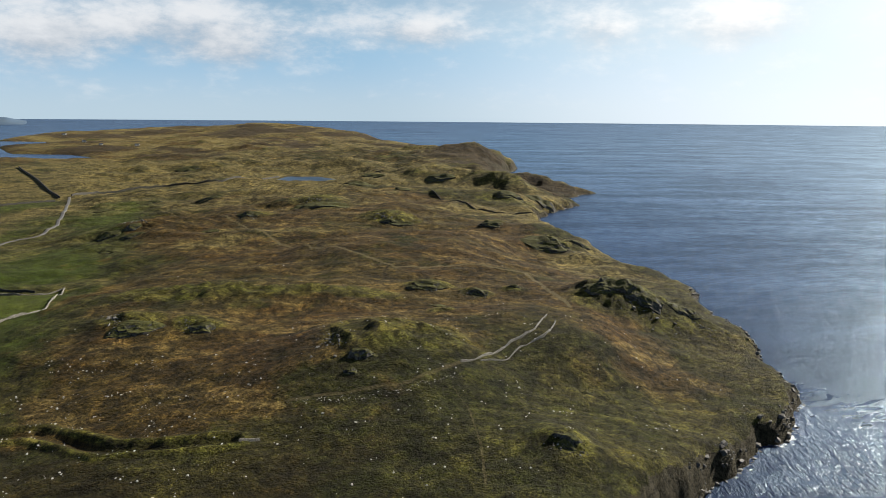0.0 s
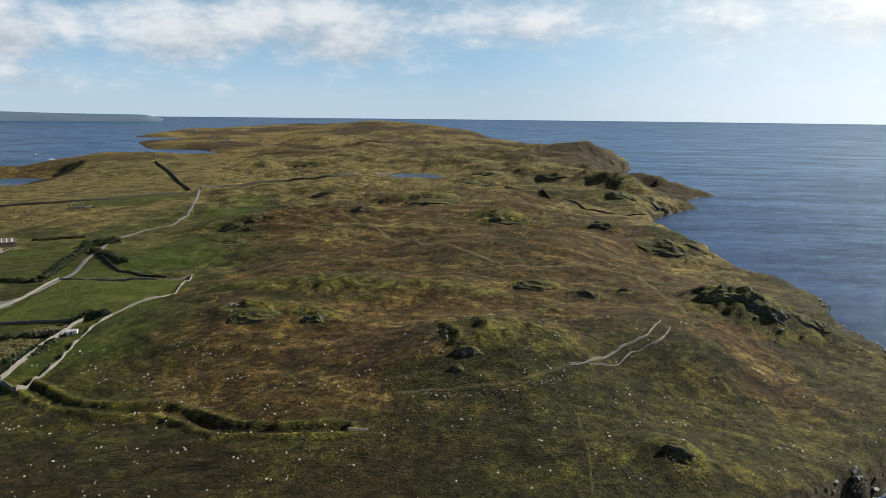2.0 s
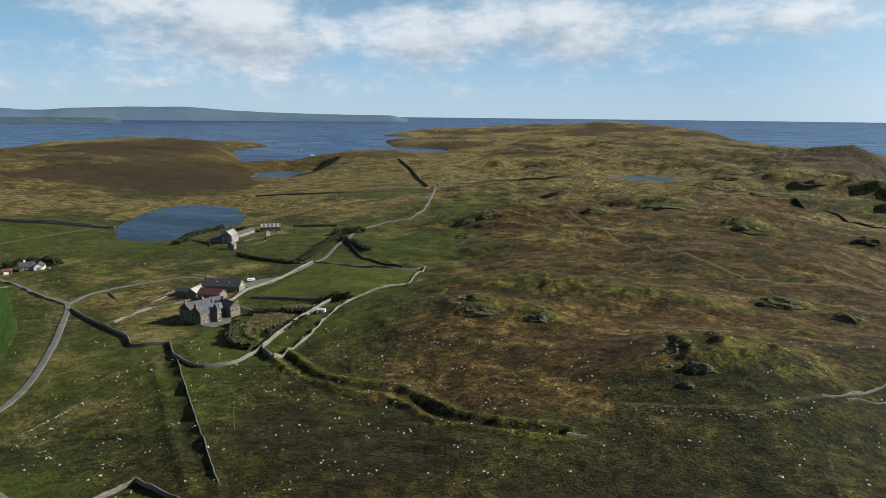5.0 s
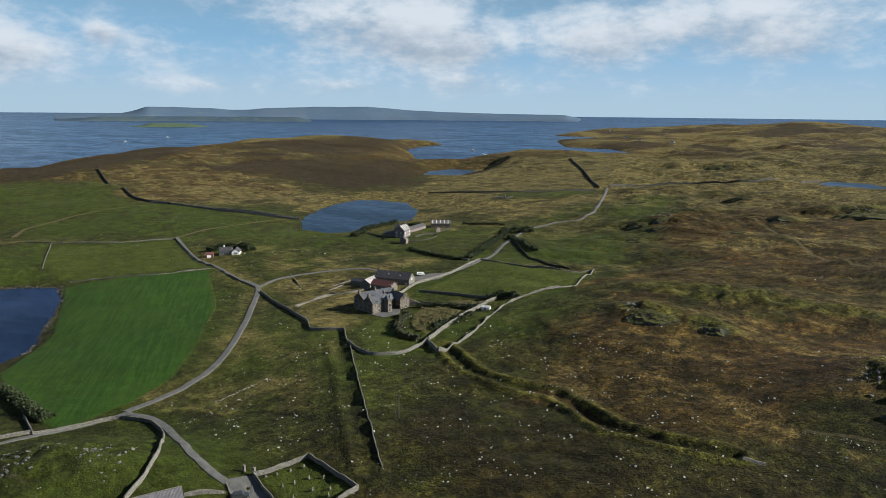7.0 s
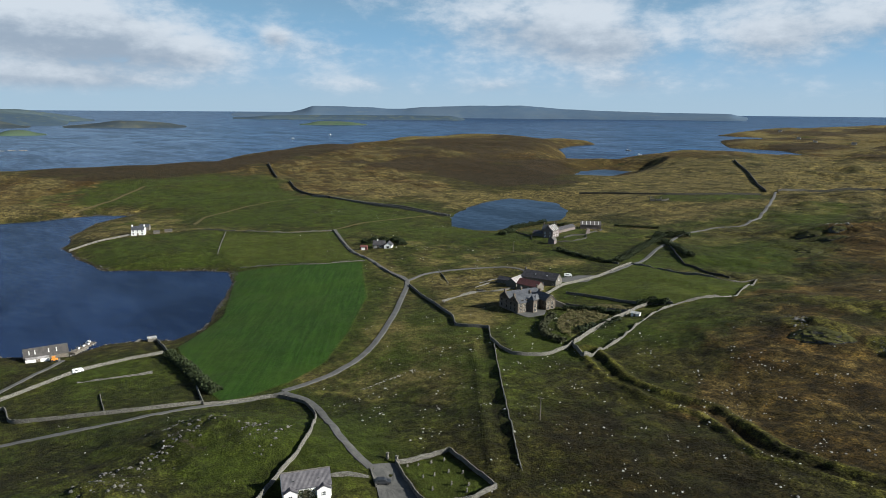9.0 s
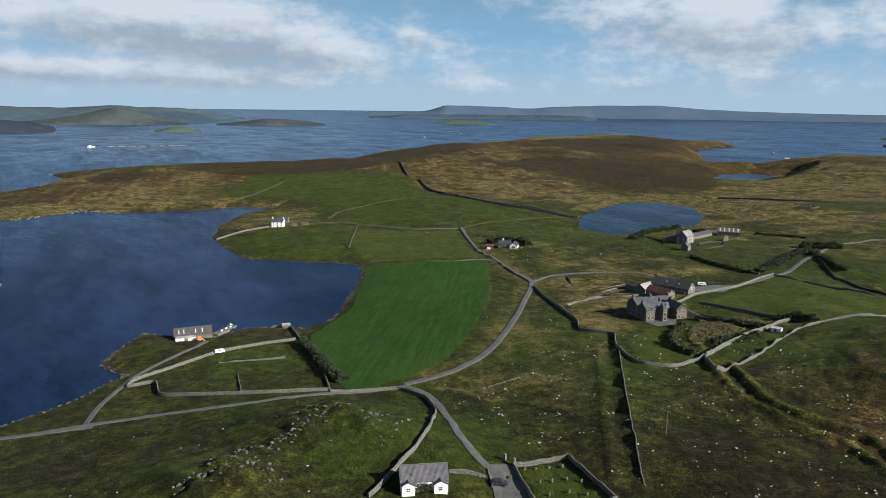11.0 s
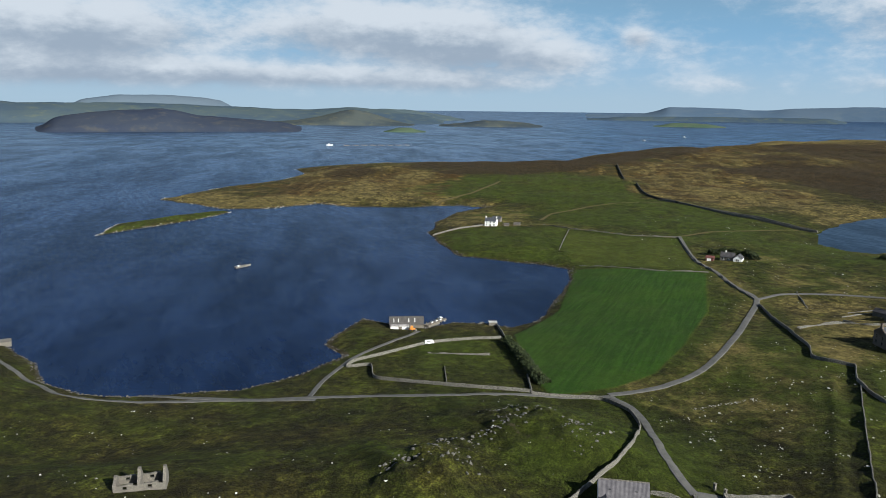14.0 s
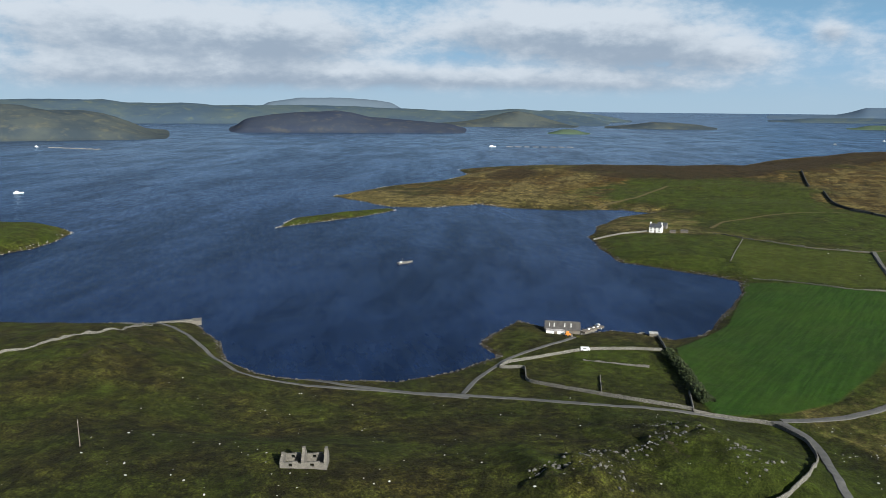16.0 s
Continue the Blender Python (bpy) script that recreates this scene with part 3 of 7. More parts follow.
_rng = np.random.RandomState(7)
_perm = np.concatenate([_rng.permutation(256)] * 3)
_ang = _rng.rand(256) * 2 * np.pi
_gx, _gy = np.cos(_ang), np.sin(_ang)


def perlin(x, y):
    xi, yi = np.floor(x).astype(int), np.floor(y).astype(int)
    fx, fy = x - xi, y - yi
    u, v = fx * fx * fx * (fx * (fx * 6 - 15) + 10), fy * fy * fy * (fy * (fy * 6 - 15) + 10)

    def g(i, j):
        k = _perm[_perm[(xi + i) & 255] + ((yi + j) & 255)]
        return _gx[k] * (fx - i) + _gy[k] * (fy - j)

    a, b, c, d = g(0, 0), g(1, 0), g(0, 1), g(1, 1)
    return 1.5 * ((a + u * (b - a)) * (1 - v) + (c + u * (d - c)) * v)


def fbm(x, y, size, octaves=3, gain=0.5):
    s, a = 0.0, 1.0
    for i in range(octaves):
        s = s + a * perlin(x / size + 17.3 * i, y / size - 9.1 * i)
        size, a = size / 2.03, a * gain
    return s


def smooth(a, b, v):
    t = np.clip((v - a) / (b - a), 0, 1)
    return t * t * (3 - 2 * t)


EAST = [(77, 190), (91, 203), (111, 222), (127, 236), (142, 262), (144, 285), (147, 312), (148, 345), (152, 400), (166, 450),
        (146, 478), (134, 505), (120, 560), (112, 620), (104, 690), (108, 790), (130, 830), (176, 894), (160, 925), (150, 955), (190, 1000),
        (224, 1056), (170, 1085), (120, 1150), (100, 1250), (110, 1340), (168, 1562), (120, 1640), (90, 1800), (60, 2000), (20, 2300),
        (-60, 2550), (-207, 2770), (-380, 3200), (-578, 3752)]
NORTH = [(-800, 4000), (-1200, 3950), (-1500, 3600), (-1688, 3174), (-1665, 2815), (-1577, 2488), (-1398, 2493), (-1300, 2330),
         (-1367, 2175), (-1164, 1903), (-1010, 1904), (-888, 1800), (-940, 1720), (-1015, 1660), (-1088, 1501), (-1003, 1274),
         (-963, 1137), (-1026, 1060), (-1060, 1120), (-1200, 1260), (-1370, 1400), (-1461, 1553), (-1494, 1707)]
WEST = [(-1620, 1690), (-1760, 1540), (-1800, 1350), (-1760, 1130), (-1640, 900), (-1480, 700), (-1340, 430), (-1300, 150),
        (-1244, -61), (-1134, -36), (-1040, -77), (-970, -142), (-849, -193), (-807, -150), (-766, -111), (-767, -67), (-802, -12),
        (-774, 19), (-765, 80), (-777, 142), (-756, 171), (-724, 130), (-668, 103), (-607, 84), (-558, 87), (-508, 96), (-488, 123),
        (-475, 146), (-457, 163), (-428, 153), (-379, 128), (-343, 106)]
BAY = [(-336, 91), (-342, 82), (-348, 64), (-340, 49), (-349, 31), (-359, 18), (-337, 5), (-320, -1), (-304, 7), (-285, -11),
       (-272, -33), (-270, -72), (-274, -91), (-287, -109), (-312, -123), (-340, -146), (-335, -187), (-330, -244), (-360, -320),
       (-330, -440), (-200, -420), (-120, -260), (-40, -120), (0, -20), (-5, 60), (15, 120), (45, 155)]
MAINLAND = EAST + NORTH + WEST + BAY
ISLET = [(-619, -192), (-672, -191), (-714, -156), (-753, -109), (-745, -100), (-694, -128), (-654, -164)]
HOLM = [(-482, -354), (-508, -346), (-535, -346), (-575, -357), (-595, -389), (-592, -435), (-560, -520), (-460, -480)]
LOCH_HOUSE = [(-539, 410), (-498, 381), (-468, 383), (-457, 399), (-472, 450), (-468, 486), (-502, 536), (-557, 573), (-594, 570),
              (-617, 555), (-608, 512), (-582, 467)]
LOCH_MOOR = [(-252, 1073), (-216, 1020), (-159, 1025), (-162, 1082), (-203, 1130), (-247, 1126)]
LOCH_VOE = [(-799, 849), (-754, 869), (-815, 1027), (-872, 1021), (-867, 952)]


def inside(poly, x, y):
    """Signed distance to the outline: positive inside."""
    best, odd = np.full(x.shape, 1e18), np.zeros(x.shape, bool)
    n = len(poly)
    for i in range(n):
        (ax, ay), (bx, by) = poly[i], poly[(i + 1) % n]
        ex, ey = bx - ax, by - ay
        t = np.clip(((x - ax) * ex + (y - ay) * ey) / (ex * ex + ey * ey), 0, 1)
        best = np.minimum(best, (x - ax - t * ex) ** 2 + (y - ay - t * ey) ** 2)
        if ay != by:
            odd ^= ((ay > y) != (by > y)) & (x < ex * (y - ay) / ey + ax)
    return np.where(odd, 1, -1) * np.sqrt(best)


def near_line(line, x, y):
    """Distance to an open line."""
    best = np.full(x.shape, 1e18)
    for (ax, ay), (bx, by) in zip(line, line[1:]):
        ex, ey = bx - ax, by - ay
        t = np.clip(((x - ax) * ex + (y - ay) * ey) / (ex * ex + ey * ey), 0, 1)
        best = np.minimum(best, (x - ax - t * ex) ** 2 + (y - ay - t * ey) ** 2)
    return np.sqrt(best)


# spot heights above the sea: place, height
SPOTS_NEAR = [(-160, 85, 12), (-225, 99, 9), (-236, 74, 8), (-285, 60, 4), (-340, 229, 9), (-443, 272, 9), (-639, 160, 6), (-236, 242, 14), (-183, 205, 16),
              (-415, 470, 10), (-208, 377, 18), (-350, 140, 7), (-540, 180, 8), (-540, 320, 10), (-330, 400, 11), (-300, 20, 3), (-230, -60, 8),
              (-150, -60, 22), (-130, 20, 18), (-260, -180, 14), (-320, -200, 5), (-720, -60, 3)]
SPOTS_MOOR = [(-127, 278, 27), (-30, 237, 30), (47, 275, 31), (-48, 178, 23), (33, 174, 26), (98, 341, 30), (-29, 453, 33), (-80, 630, 31), (56, 710, 20),
              (112, 480, 11), (128, 300, 7), (130, 345, 8), (135, 420, 8), (120, 260, 9), (62, 212, 15), (86, 214, 8), (112, 240, 8), (42, 168, 14), (-130, 150, 17), (-150, 450, 22), (60, 570, 26), (90, 620, 13), (-120, 360, 26), (20, 800, 24)]
SPOTS_FAR = [(-405, 753, 16), (-690, 1090, 33), (-540, 1040, 27), (-700, 1500, 12), (-850, 1640, 5), (-600, 1720, 12), (-205, 1075, 14), (-100, 1000, 28), (-330, 1050, 24), (20, 1000, 26), (100, 900, 14),
             (0, 1200, 34), (60, 1430, 50), (-200, 1300, 32), (-430, 1200, 36), (150, 1050, 9), (-300, 850, 20), (-160, 800, 26), (-640, 750, 12),
             (-820, 930, 3), (-780, 640, 10), (-700, 1700, 10), (-900, 2050, 12), (-500, 1900, 28), (-50, 1800, 18)]
SPOTS_WEST = [(-1110, 75, 21), (-1240, 200, 9), (-1270, 400, 12), (-1360, 600, 26), (-1450, 700, 20), (-1480, 800, 24), (-1600, 950, 22), (-1090, 220, 22), (-1084, 384, 25), (-1096, 488, 30), (-1200, 640, 37), (-1300, 812, 43), (-1120, 800, 36), (-950, 840, 18),
              (-1290, 980, 34), (-1380, 1130, 36), (-1500, 1300, 36), (-900, 300, 16), (-850, 150, 8), (-950, 0, 9), (-1180, 0, 12), (-800, 450, 15), (-950, 550, 22),
              (-760, 300, 12), (-1050, 1000, 20), (-900, -80, 5), (-1600, 1100, 30), (-1480, 1600, 12), (-700, 480, 10)]
SPOTS_END = [(-838, 3212, 70), (-640, 2950, 40), (-560, 2656, 33), (-745, 2215, 30), (-300, 2400, 20), (-1000, 2500, 12), (-1300, 2600, 6), (-100, 2300, 12), (-200, 2600, 5), (-1250, 2900, 4), (-1350, 3300, 3), (-950, 3650, 10),
             (-620, 3300, 38), (-480, 3500, 10), (-1100, 3300, 12)]
SPOTS = SPOTS_NEAR + SPOTS_MOOR + SPOTS_FAR + SPOTS_WEST + SPOTS_END

# rock faces in the turf: place, height, reach, heading of the drop in degrees
FACES = [(-127, 272, 4.2, 13, 215), (-98, 268, 2.0, 7, 225), (-34, 236, 3.4, 12, 205), (96, 318, 4.5, 17, 250), (76, 338, 3.0, 11, 240), (84, 514, 5.0, 16, 240), (-8, 340, 3.0, 11, 250),
         (17, 331, 2.0, 7, 250), (34, 178, 3.4, 7, 260), (-160, 574, 4.0, 14, 240), (-120, 660, 4.0, 18, 240), (-232, 545, 5.5, 20, 215), (-42, 560, 3.2, 16, 250), (-168, 21, 6.5, 8, 215), (-182, 33, 5.0, 8, 215), (-208, 60, 5.0, 9, 215),
         (-190, 52, 3.0, 7, 210), (-186, 74, 1.6, 6, 210), (124, 318, 4.0, 12, 250)]
# hummocks and knolls: place, height, half-width along and across, turn of the long side in degrees
HUMMOCKS = [(-125, 312, 5.0, 34, 13, 0), (-125, 272, 3.0, 14, 9, 0), (-16, 246, 6.2, 26, 19, 20), (92, 326, 5.0, 30, 20, -10), (78, 339, 2.5, 12, 10, 0),
            (86, 518, 5.0, 22, 12, -20), (-42, 565, 5.0, 26, 16, 0), (-120, 666, 5.0, 32, 16, 0), (-161, 580, 4.0, 20, 12, 0), (-216, 550, 7.0, 42, 20, 10),
            (-7, 344, 3.5, 13, 7, 0), (17, 334, 2.5, 9, 6, 0), (-97, 271, 2.4, 10, 9, 0), (0, 296, 1.6, 6, 4, 0), (34, 182, 2.5, 8, 10, 30)]
HUMMOCKS += [(-193, 65, 8.0, 30, 17, 35), (-173, 25, 4.5, 20, 13, 30), (-261, -135, 9.0, 55, 40, 0), (37, 347, 2.0, 7, 5, 0), (-306, 1146, 6.0, 60, 30, 0),
             (-66, 1000, 6.0, 50, 25, 10), (75, 793, 5.0, 40, 20, -30), (-48, 323, 3.0, 30, 10, 10), (-84, 318, 3.0, 25, 10, 0)]

# knolls of the far moor
HUMMOCKS += [(-369, 1141, 7.0, 34, 14, 0), (-335, 1237, 6.0, 30, 14, 0), (-262, 1217, 6.0, 34, 15, 0), (-161, 1230, 8.0, 40, 18, 20), (-115, 1089, 6.0, 24, 12, 0), (-110, 856, 6.0, 17, 11, 0),
             (-15, 1110, 10.0, 44, 20, -10), (-37, 968, 5.0, 18, 10, 0), (18, 988, 5.0, 20, 11, 0), (107, 946, 6.0, 24, 12, -20), (-77, 1514, 9.0, 44, 20, 0), (70, 1470, 9.0, 50, 26, -15),
             (-286, 1635, 8.0, 46, 20, 0), (-236, 724, 4.5, 17, 9, 0), (-111, 628, 5.0, 26, 14, 0), (-41, 570, 4.5, 24, 14, 0), (-7, 806, 5.0, 20, 9, 20), (43, 562, 3.5, 8, 8, 0),
             (-205, 1789, 8.0, 46, 20, 0), (-521, 1900, 8.0, 60, 26, 0), (-717, 1980, 7.0, 60, 28, 0), (-101, 1354, 7.0, 32, 15, 0), (-232, 1290, 6.0, 26, 13, 0), (50, 1180, 6.0, 40, 16, 30)]
# the rocky headlands of the east shore
HUMMOCKS += [(-5, 1035, 24.0, 46, 34, 0), (58, 962, 16.0, 46, 26, -30), (96, 928, 14.0, 32, 18, -30), (128, 1082, 18.0, 42, 26, -20), (172, 1066, 12.0, 34, 18, -20), (70, 1480, 5.0, 34, 24, 0), (118, 1518, 6.0, 30, 20, -30)]


def reach(x, y):
    """How bare and rough the land is: 1 on the moor, 0 in the worked fields."""
    east = smooth(-40, 60, x * 0.93 + y * 0.37 + 118)
    return east


def height(x, y):
    """Height of the ground, in metres, at plan places given as arrays."""
    x, y = np.asarray(x, float), np.asarray(y, float)
    wob = fbm(x, y, 26, 3) * 5.0
    d = inside(MAINLAND, x, y)
    r = np.hypot(x, y)
    num, den = np.zeros(x.shape), np.zeros(x.shape)
    for sx, sy, sh in SPOTS:
        s = 0.06 * math.hypot(sx, sy) + 12
        w = 1 / ((x - sx) ** 2 + (y - sy) ** 2 + s * s) ** 2
        num += w * sh
        den += w
    base = num / den
    bare = reach(x, y)
    grow = np.clip(r / 500, 0.6, 2.0)
    base = base + bare * (0.42 + 0.58 * smooth(280, 520, r)) * (2.2 * (0.25 - np.abs(perlin(0.8 * x / 42, 1.2 * y / 42))) + fbm(0.75 * x, 1.15 * y, 95, 3) * 4.0 + fbm(0.7 * x + 400, 1.1 * y, 36, 3) * 1.9 + fbm(x, y + 200, 11, 2) * 0.45) + (1 - bare) * fbm(x, y, 120, 3) * 1.6
    base = base + smooth(900, 1500, r) * (fbm(x + 90, y, 260, 3) * 6 + 5.0 * (0.25 - np.abs(perlin(x / 130, y / 90))))
    base = base + smooth(480, 800, r) * (1 - smooth(2200, 3000, r)) * np.clip((x + 0.55 * y + 60) / 200, 0, 1) * (7.0 * np.abs(fbm(x - 40, y + 70, 120, 4)) - 3.0)
    for k, line in enumerate(DITCHES):
        deep = (0.7, 0.3)[min(k, 1)]
        dn = near_line(line, x, y)
        base = base - deep * np.exp(-(dn / 1.7) ** 2) + 1.6 * deep * np.exp(-((dn - 3.9) / 1.6) ** 2)
    rough9, rough5, rough3 = fbm(x, y, 9, 2), fbm(x, y, 5, 3), fbm(x, y, 3.5, 2)
    base = base + (0.14 + 0.20 * bare) * smooth(1500, 500, r) * (fbm(x - 31, y + 57, 7.5, 3, 0.6) + 0.6 * np.maximum(rough3, 0))
    for fx, fy, fh, fr, head in FACES:
        fh, fr = fh * 0.28, fr * 1.1
        c, s = math.cos(math.radians(head)), math.sin(math.radians(head))
        u, v = (x - fx) * c + (y - fy) * s, (y - fy) * c - (x - fx) * s
        edge = u + rough5 * 0.22 * fr
        base = base + fh * np.exp(-((np.minimum(u, 0) / (1.5 * fr)) ** 2 + (v / fr) ** 2)) * (1 - smooth(-0.08 * fr, 0.14 * fr, edge)) * (0.9 + 0.3 * rough3)
    for hx, hy, hh, ha, hb, turn in HUMMOCKS:
        c, s = math.cos(math.radians(turn)), math.sin(math.radians(turn))
        u, v = ((x - hx) * c + (y - hy) * s) / ha, ((y - hy) * c - (x - hx) * s) / hb
        q = (u / 1.2) ** 2 + (v / 1.35) ** 2
        base = base + (0.85 if 450 < math.hypot(hx, hy) < 1350 else 1.15) * hh * np.exp(-q) * (1 + 0.25 * rough9 * min(1.0, 5.0 / hh))
    east = smooth(-60, 20, x) * smooth(60, 140, y)
    dd = d + wob * np.where(east > 0.5, 1.0, 0.35) * np.clip(r / 400, 0.7, 2)
    rise = east * (1 - np.exp(-np.maximum(dd, 0) / (2.0 + 0.02 * np.maximum(r - 280, 0)))) + (1 - east) * (1 - np.exp(-np.maximum(dd, 0) / 30.0))
    land = np.maximum(base, 1.5) * rise + 0.25 * smooth(0, 3, dd) - 4 * (1 - smooth(-6, 0.5, dd))
    for isle, top in ((ISLET, 5.0), (HOLM, 11.0)):
        di = inside(isle, x, y) + wob * 0.4
        land = np.maximum(land, top * (1 - np.exp(-np.maximum(di, 0) / 14)) + 0.25 * smooth(0, 3, di) - 4 * (1 - smooth(-6, 0.5, di)))
    for loch, level in ((LOCH_HOUSE, 6.0), (LOCH_MOOR, 15.0), (LOCH_VOE, 1.5)):
        dl = inside(loch, x, y) + wob * 0.5
        k = smooth(-70, 4, dl)
        land = np.where(dl > -70, land * (1 - k) + k * np.where(dl > 0, level - 0.25 - 0.08 * np.minimum(dl, 20), level + 0.02 * -dl + 0.1), land)
    return land + bowl(x, y)


def covers(x, y, h, slope):
    """Land cover, as shares from 0 to 1: heather moor, pale bent grass, sown crop, bare rock, lush grass, worn track;
    some darkened for cloud shadow.
    """
    n1, n2 = fbm(x, y, 70, 4), fbm(x + 300, y - 80, 25, 3)
    n3 = fbm(x - 700, y + 150, 160, 3)
    r = np.hypot(x, y)
    spit = smooth(-740, -800, x) * smooth(250, 120, y) * (0.35 + n2)
    west = smooth(-960, -1090, x - 0.30 * y + 80 * n1) * smooth(120, 420, y)
    side = smooth(-22, 26, inside(MOORSIDE, x, y) + 26 * n1)
    far = smooth(650, 950, r) * smooth(-120, 60, x + 0.45 * y)
    moor = np.clip(np.maximum(side, np.maximum.reduce([west, 0.55 * far, spit])) * (0.86 + 0.55 * n1 + 0.3 * n2), 0, 1)
    # Bent thins towards the drone: near cloud shadow is partly put into this cover.
    bent = np.clip(smooth(-0.15, 0.45, n3 + 0.35 * n2) * (0.22 + 0.78 * smooth(230, 520, r)) + 0.30 * smooth(300, 800, r), 0, 1)
    fields = np.maximum.reduce([smooth(-2, 2, inside(p, x, y)) for p in (MOWN, GRAVES, PADDOCK, LAWN)])
    pasture = smooth(-25, 25, inside(LUSH, x, y) + 20 * n1)
    crop = smooth(-1, 1, inside(CROP, x, y))
    lush = np.maximum(fields, pasture * np.minimum(0.62 + 0.5 * n1, 0.82)) * (1 - west)
    rock = np.maximum(smooth(0.8, 1.5, slope), smooth(1.0, 0.2, h))
    for hx, hy, hh, ha, hb, turn in HUMMOCKS:
        q = np.hypot((x - hx) / ha, (y - hy + 0.3 * hb) / hb)
        rock = np.maximum(rock, smooth(0.9, 0.3, q) * smooth(-0.05, 0.55, fbm(x, y, 7, 2)) * smooth(2.9, 3.6, hh) * 0.55)
        bent = bent * (1 - 0.4 * smooth(1.5, 0.6, q))
    track = np.zeros(x.shape)
    for line, width in TRACKS:
        far_off = 1.0 + 0.9 * smooth(350, 600, math.hypot(*line[0]))
        track = np.maximum(track, (0.62 + 0.38 * (far_off > 1.5)) * smooth(width * 0.9 * far_off, width * 0.3 * far_off, near_line(line, x, y) + 0.25 * n2))
    moor, bent = moor * (1 - fields), np.maximum(bent, 0.8 * smooth(-2, 1, inside(GARDEN, x, y))) * (1 - fields) * (1 - crop) * (1 - 0.5 * pasture) * (1 - 0.7 * west)
    bent = np.maximum(bent, 0.55 * smooth(16, 5, near_line(ROADS[1][0], x, y)) * (1 - fields) * (1 - crop))
    heath = np.maximum.reduce([np.exp(-((x - hx) ** 2 + (y - hy) ** 2) / (hr * hr)) for hx, hy, hr in HEATH_SHADES])
    knoll = np.zeros(x.shape)
    for hx, hy, hh, ha, hb, turn in HUMMOCKS:
        knoll = np.maximum(knoll, smooth(1.7, 0.5, np.hypot((x - hx) / ha, (y - hy) / hb)))
    # Pale knoll cover reduced in the west, in place of cloud shadow there.
    knoll = knoll * (0.35 + 0.65 * smooth(-170, -140, x))
    # Ditch banks painted paler, in place of sunlight on their tops.
    knoll = np.maximum(knoll, 0.95 * smooth(3.2, 1.2, np.abs(near_line(DITCHES[0], x, y) - 3.9)))
    knoll = np.maximum(knoll, 0.5 * smooth(-40, 30, inside(SEAWARD, x, y) + 25 * n1)) * (1 - fields) * (1 - crop)
    straw = smooth(-60, 40, inside(STRAW, x, y) + 60 * n1)
    tan = smooth(-20, 25, inside(HILL_TAN, x, y) + 30 * n1)
    dark = np.maximum.reduce([smooth(-25, 25, inside(p, x, y) + 30 * n1) for p in (HILL_DARK, DARK_BAND)])
    lush = np.where(tan + dark > 0.5, 0.0, lush) * (1 - 0.85 * straw)
    bent = np.maximum(bent, np.maximum((0.85 + 0.7 * n2) * straw, (0.55 + 0.7 * n2) * tan)) * (1 - dark)
    moor = np.maximum(moor, np.maximum((0.75 + 0.4 * n1) * tan, smooth(-20, 25, inside(WEST_BROWN, x, y) + 25 * n1)))
    heath = np.maximum(heath, dark)
    beyond, patch = smooth(1500, 1900, r), fbm(x + 900, y, 300, 4)
    lush = np.maximum(lush, beyond * smooth(0.05, 0.35, patch) * smooth(-300, -700, x) * 0.7)
    heath = np.maximum(heath, beyond * smooth(-0.02, -0.3, patch) * 0.8)
    bent = np.maximum(bent, beyond * np.clip(0.6 + 0.9 * fbm(x, y + 500, 120, 3), 0, 1))
    for meadow, level in MEADOWS + [(ISLET, 0.72), (HOLM, 0.78)]:
        share = smooth(-14, 10, inside(meadow, x, y) + 14 * n1) * (1 - tan) * (1 - dark)
        lush = np.maximum(lush, share * np.clip(level + 0.45 * n2, 0, 0.84))
        bent, moor = bent * (1 - 0.85 * share), moor * (1 - share)
    for ley, level in LEYS:
        bent = np.maximum(bent, smooth(-10, 10, inside(ley, x, y) + 12 * n1) * np.clip(level + 0.6 * n2, 0, 1) * (1 - crop) * (1 - fields))
    bent, lush = np.clip(bent, 0, 1), np.clip(lush, 0, 1)
    rough_shade = smooth(-25, 25, inside(SHADED_ROUGH, x, y) + 30 * n1) * (1 - knoll) * np.clip(0.75 + 0.6 * n2, 0, 1)
    return {"rough_shade": rough_shade, "knoll": knoll, "heath": np.clip(heath + 0.35 * n1 * heath, 0, 1) * (1 - fields) * (1 - crop), "moor": moor, "bent": bent, "crop": crop, "rock": rock * (1 - fields), "lush": lush, "track": track}


# stretches of one cover: straw-coloured rough grazing, tawny hillside, dark heather with cloud shadow in it, the brown
# west point, the grassy seaward slope, near rough darkened for shade
STRAW = [(-701, 453), (-684, 545), (-603, 601), (-662, 739), (-814, 1052), (-654, 1069), (-417, 1220), (-100, 1250), (0, 1120), (60, 900), (-60, 820), (-200, 760), (-380, 790),
         (-422, 692), (-380, 520), (-440, 500), (-500, 545), (-601, 590)]
HILL_TAN = [(-989, 406), (-1076, 506), (-1156, 642), (-1215, 771), (-1305, 1034), (-1046, 900), (-920, 825), (-905, 643), (-874, 576), (-730, 584), (-658, 423), (-691, 361), (-734, 341), (-850, 381)]
HILL_DARK = [(-995, 554), (-1034, 732), (-998, 794), (-922, 806), (-880, 938), (-644, 680), (-674, 593), (-782, 599), (-871, 601), (-921, 541)]
DARK_BAND = [(-1100, 90), (-1160, 279), (-1190, 430), (-1240, 640), (-1156, 642), (-1076, 506), (-1005, 408), (-965, 272), (-974, 193)]
WEST_BROWN = [(-828, -113), (-869, -76), (-1158, -16), (-1066, 91), (-974, 193), (-895, 105), (-822, 70), (-830, -30)]
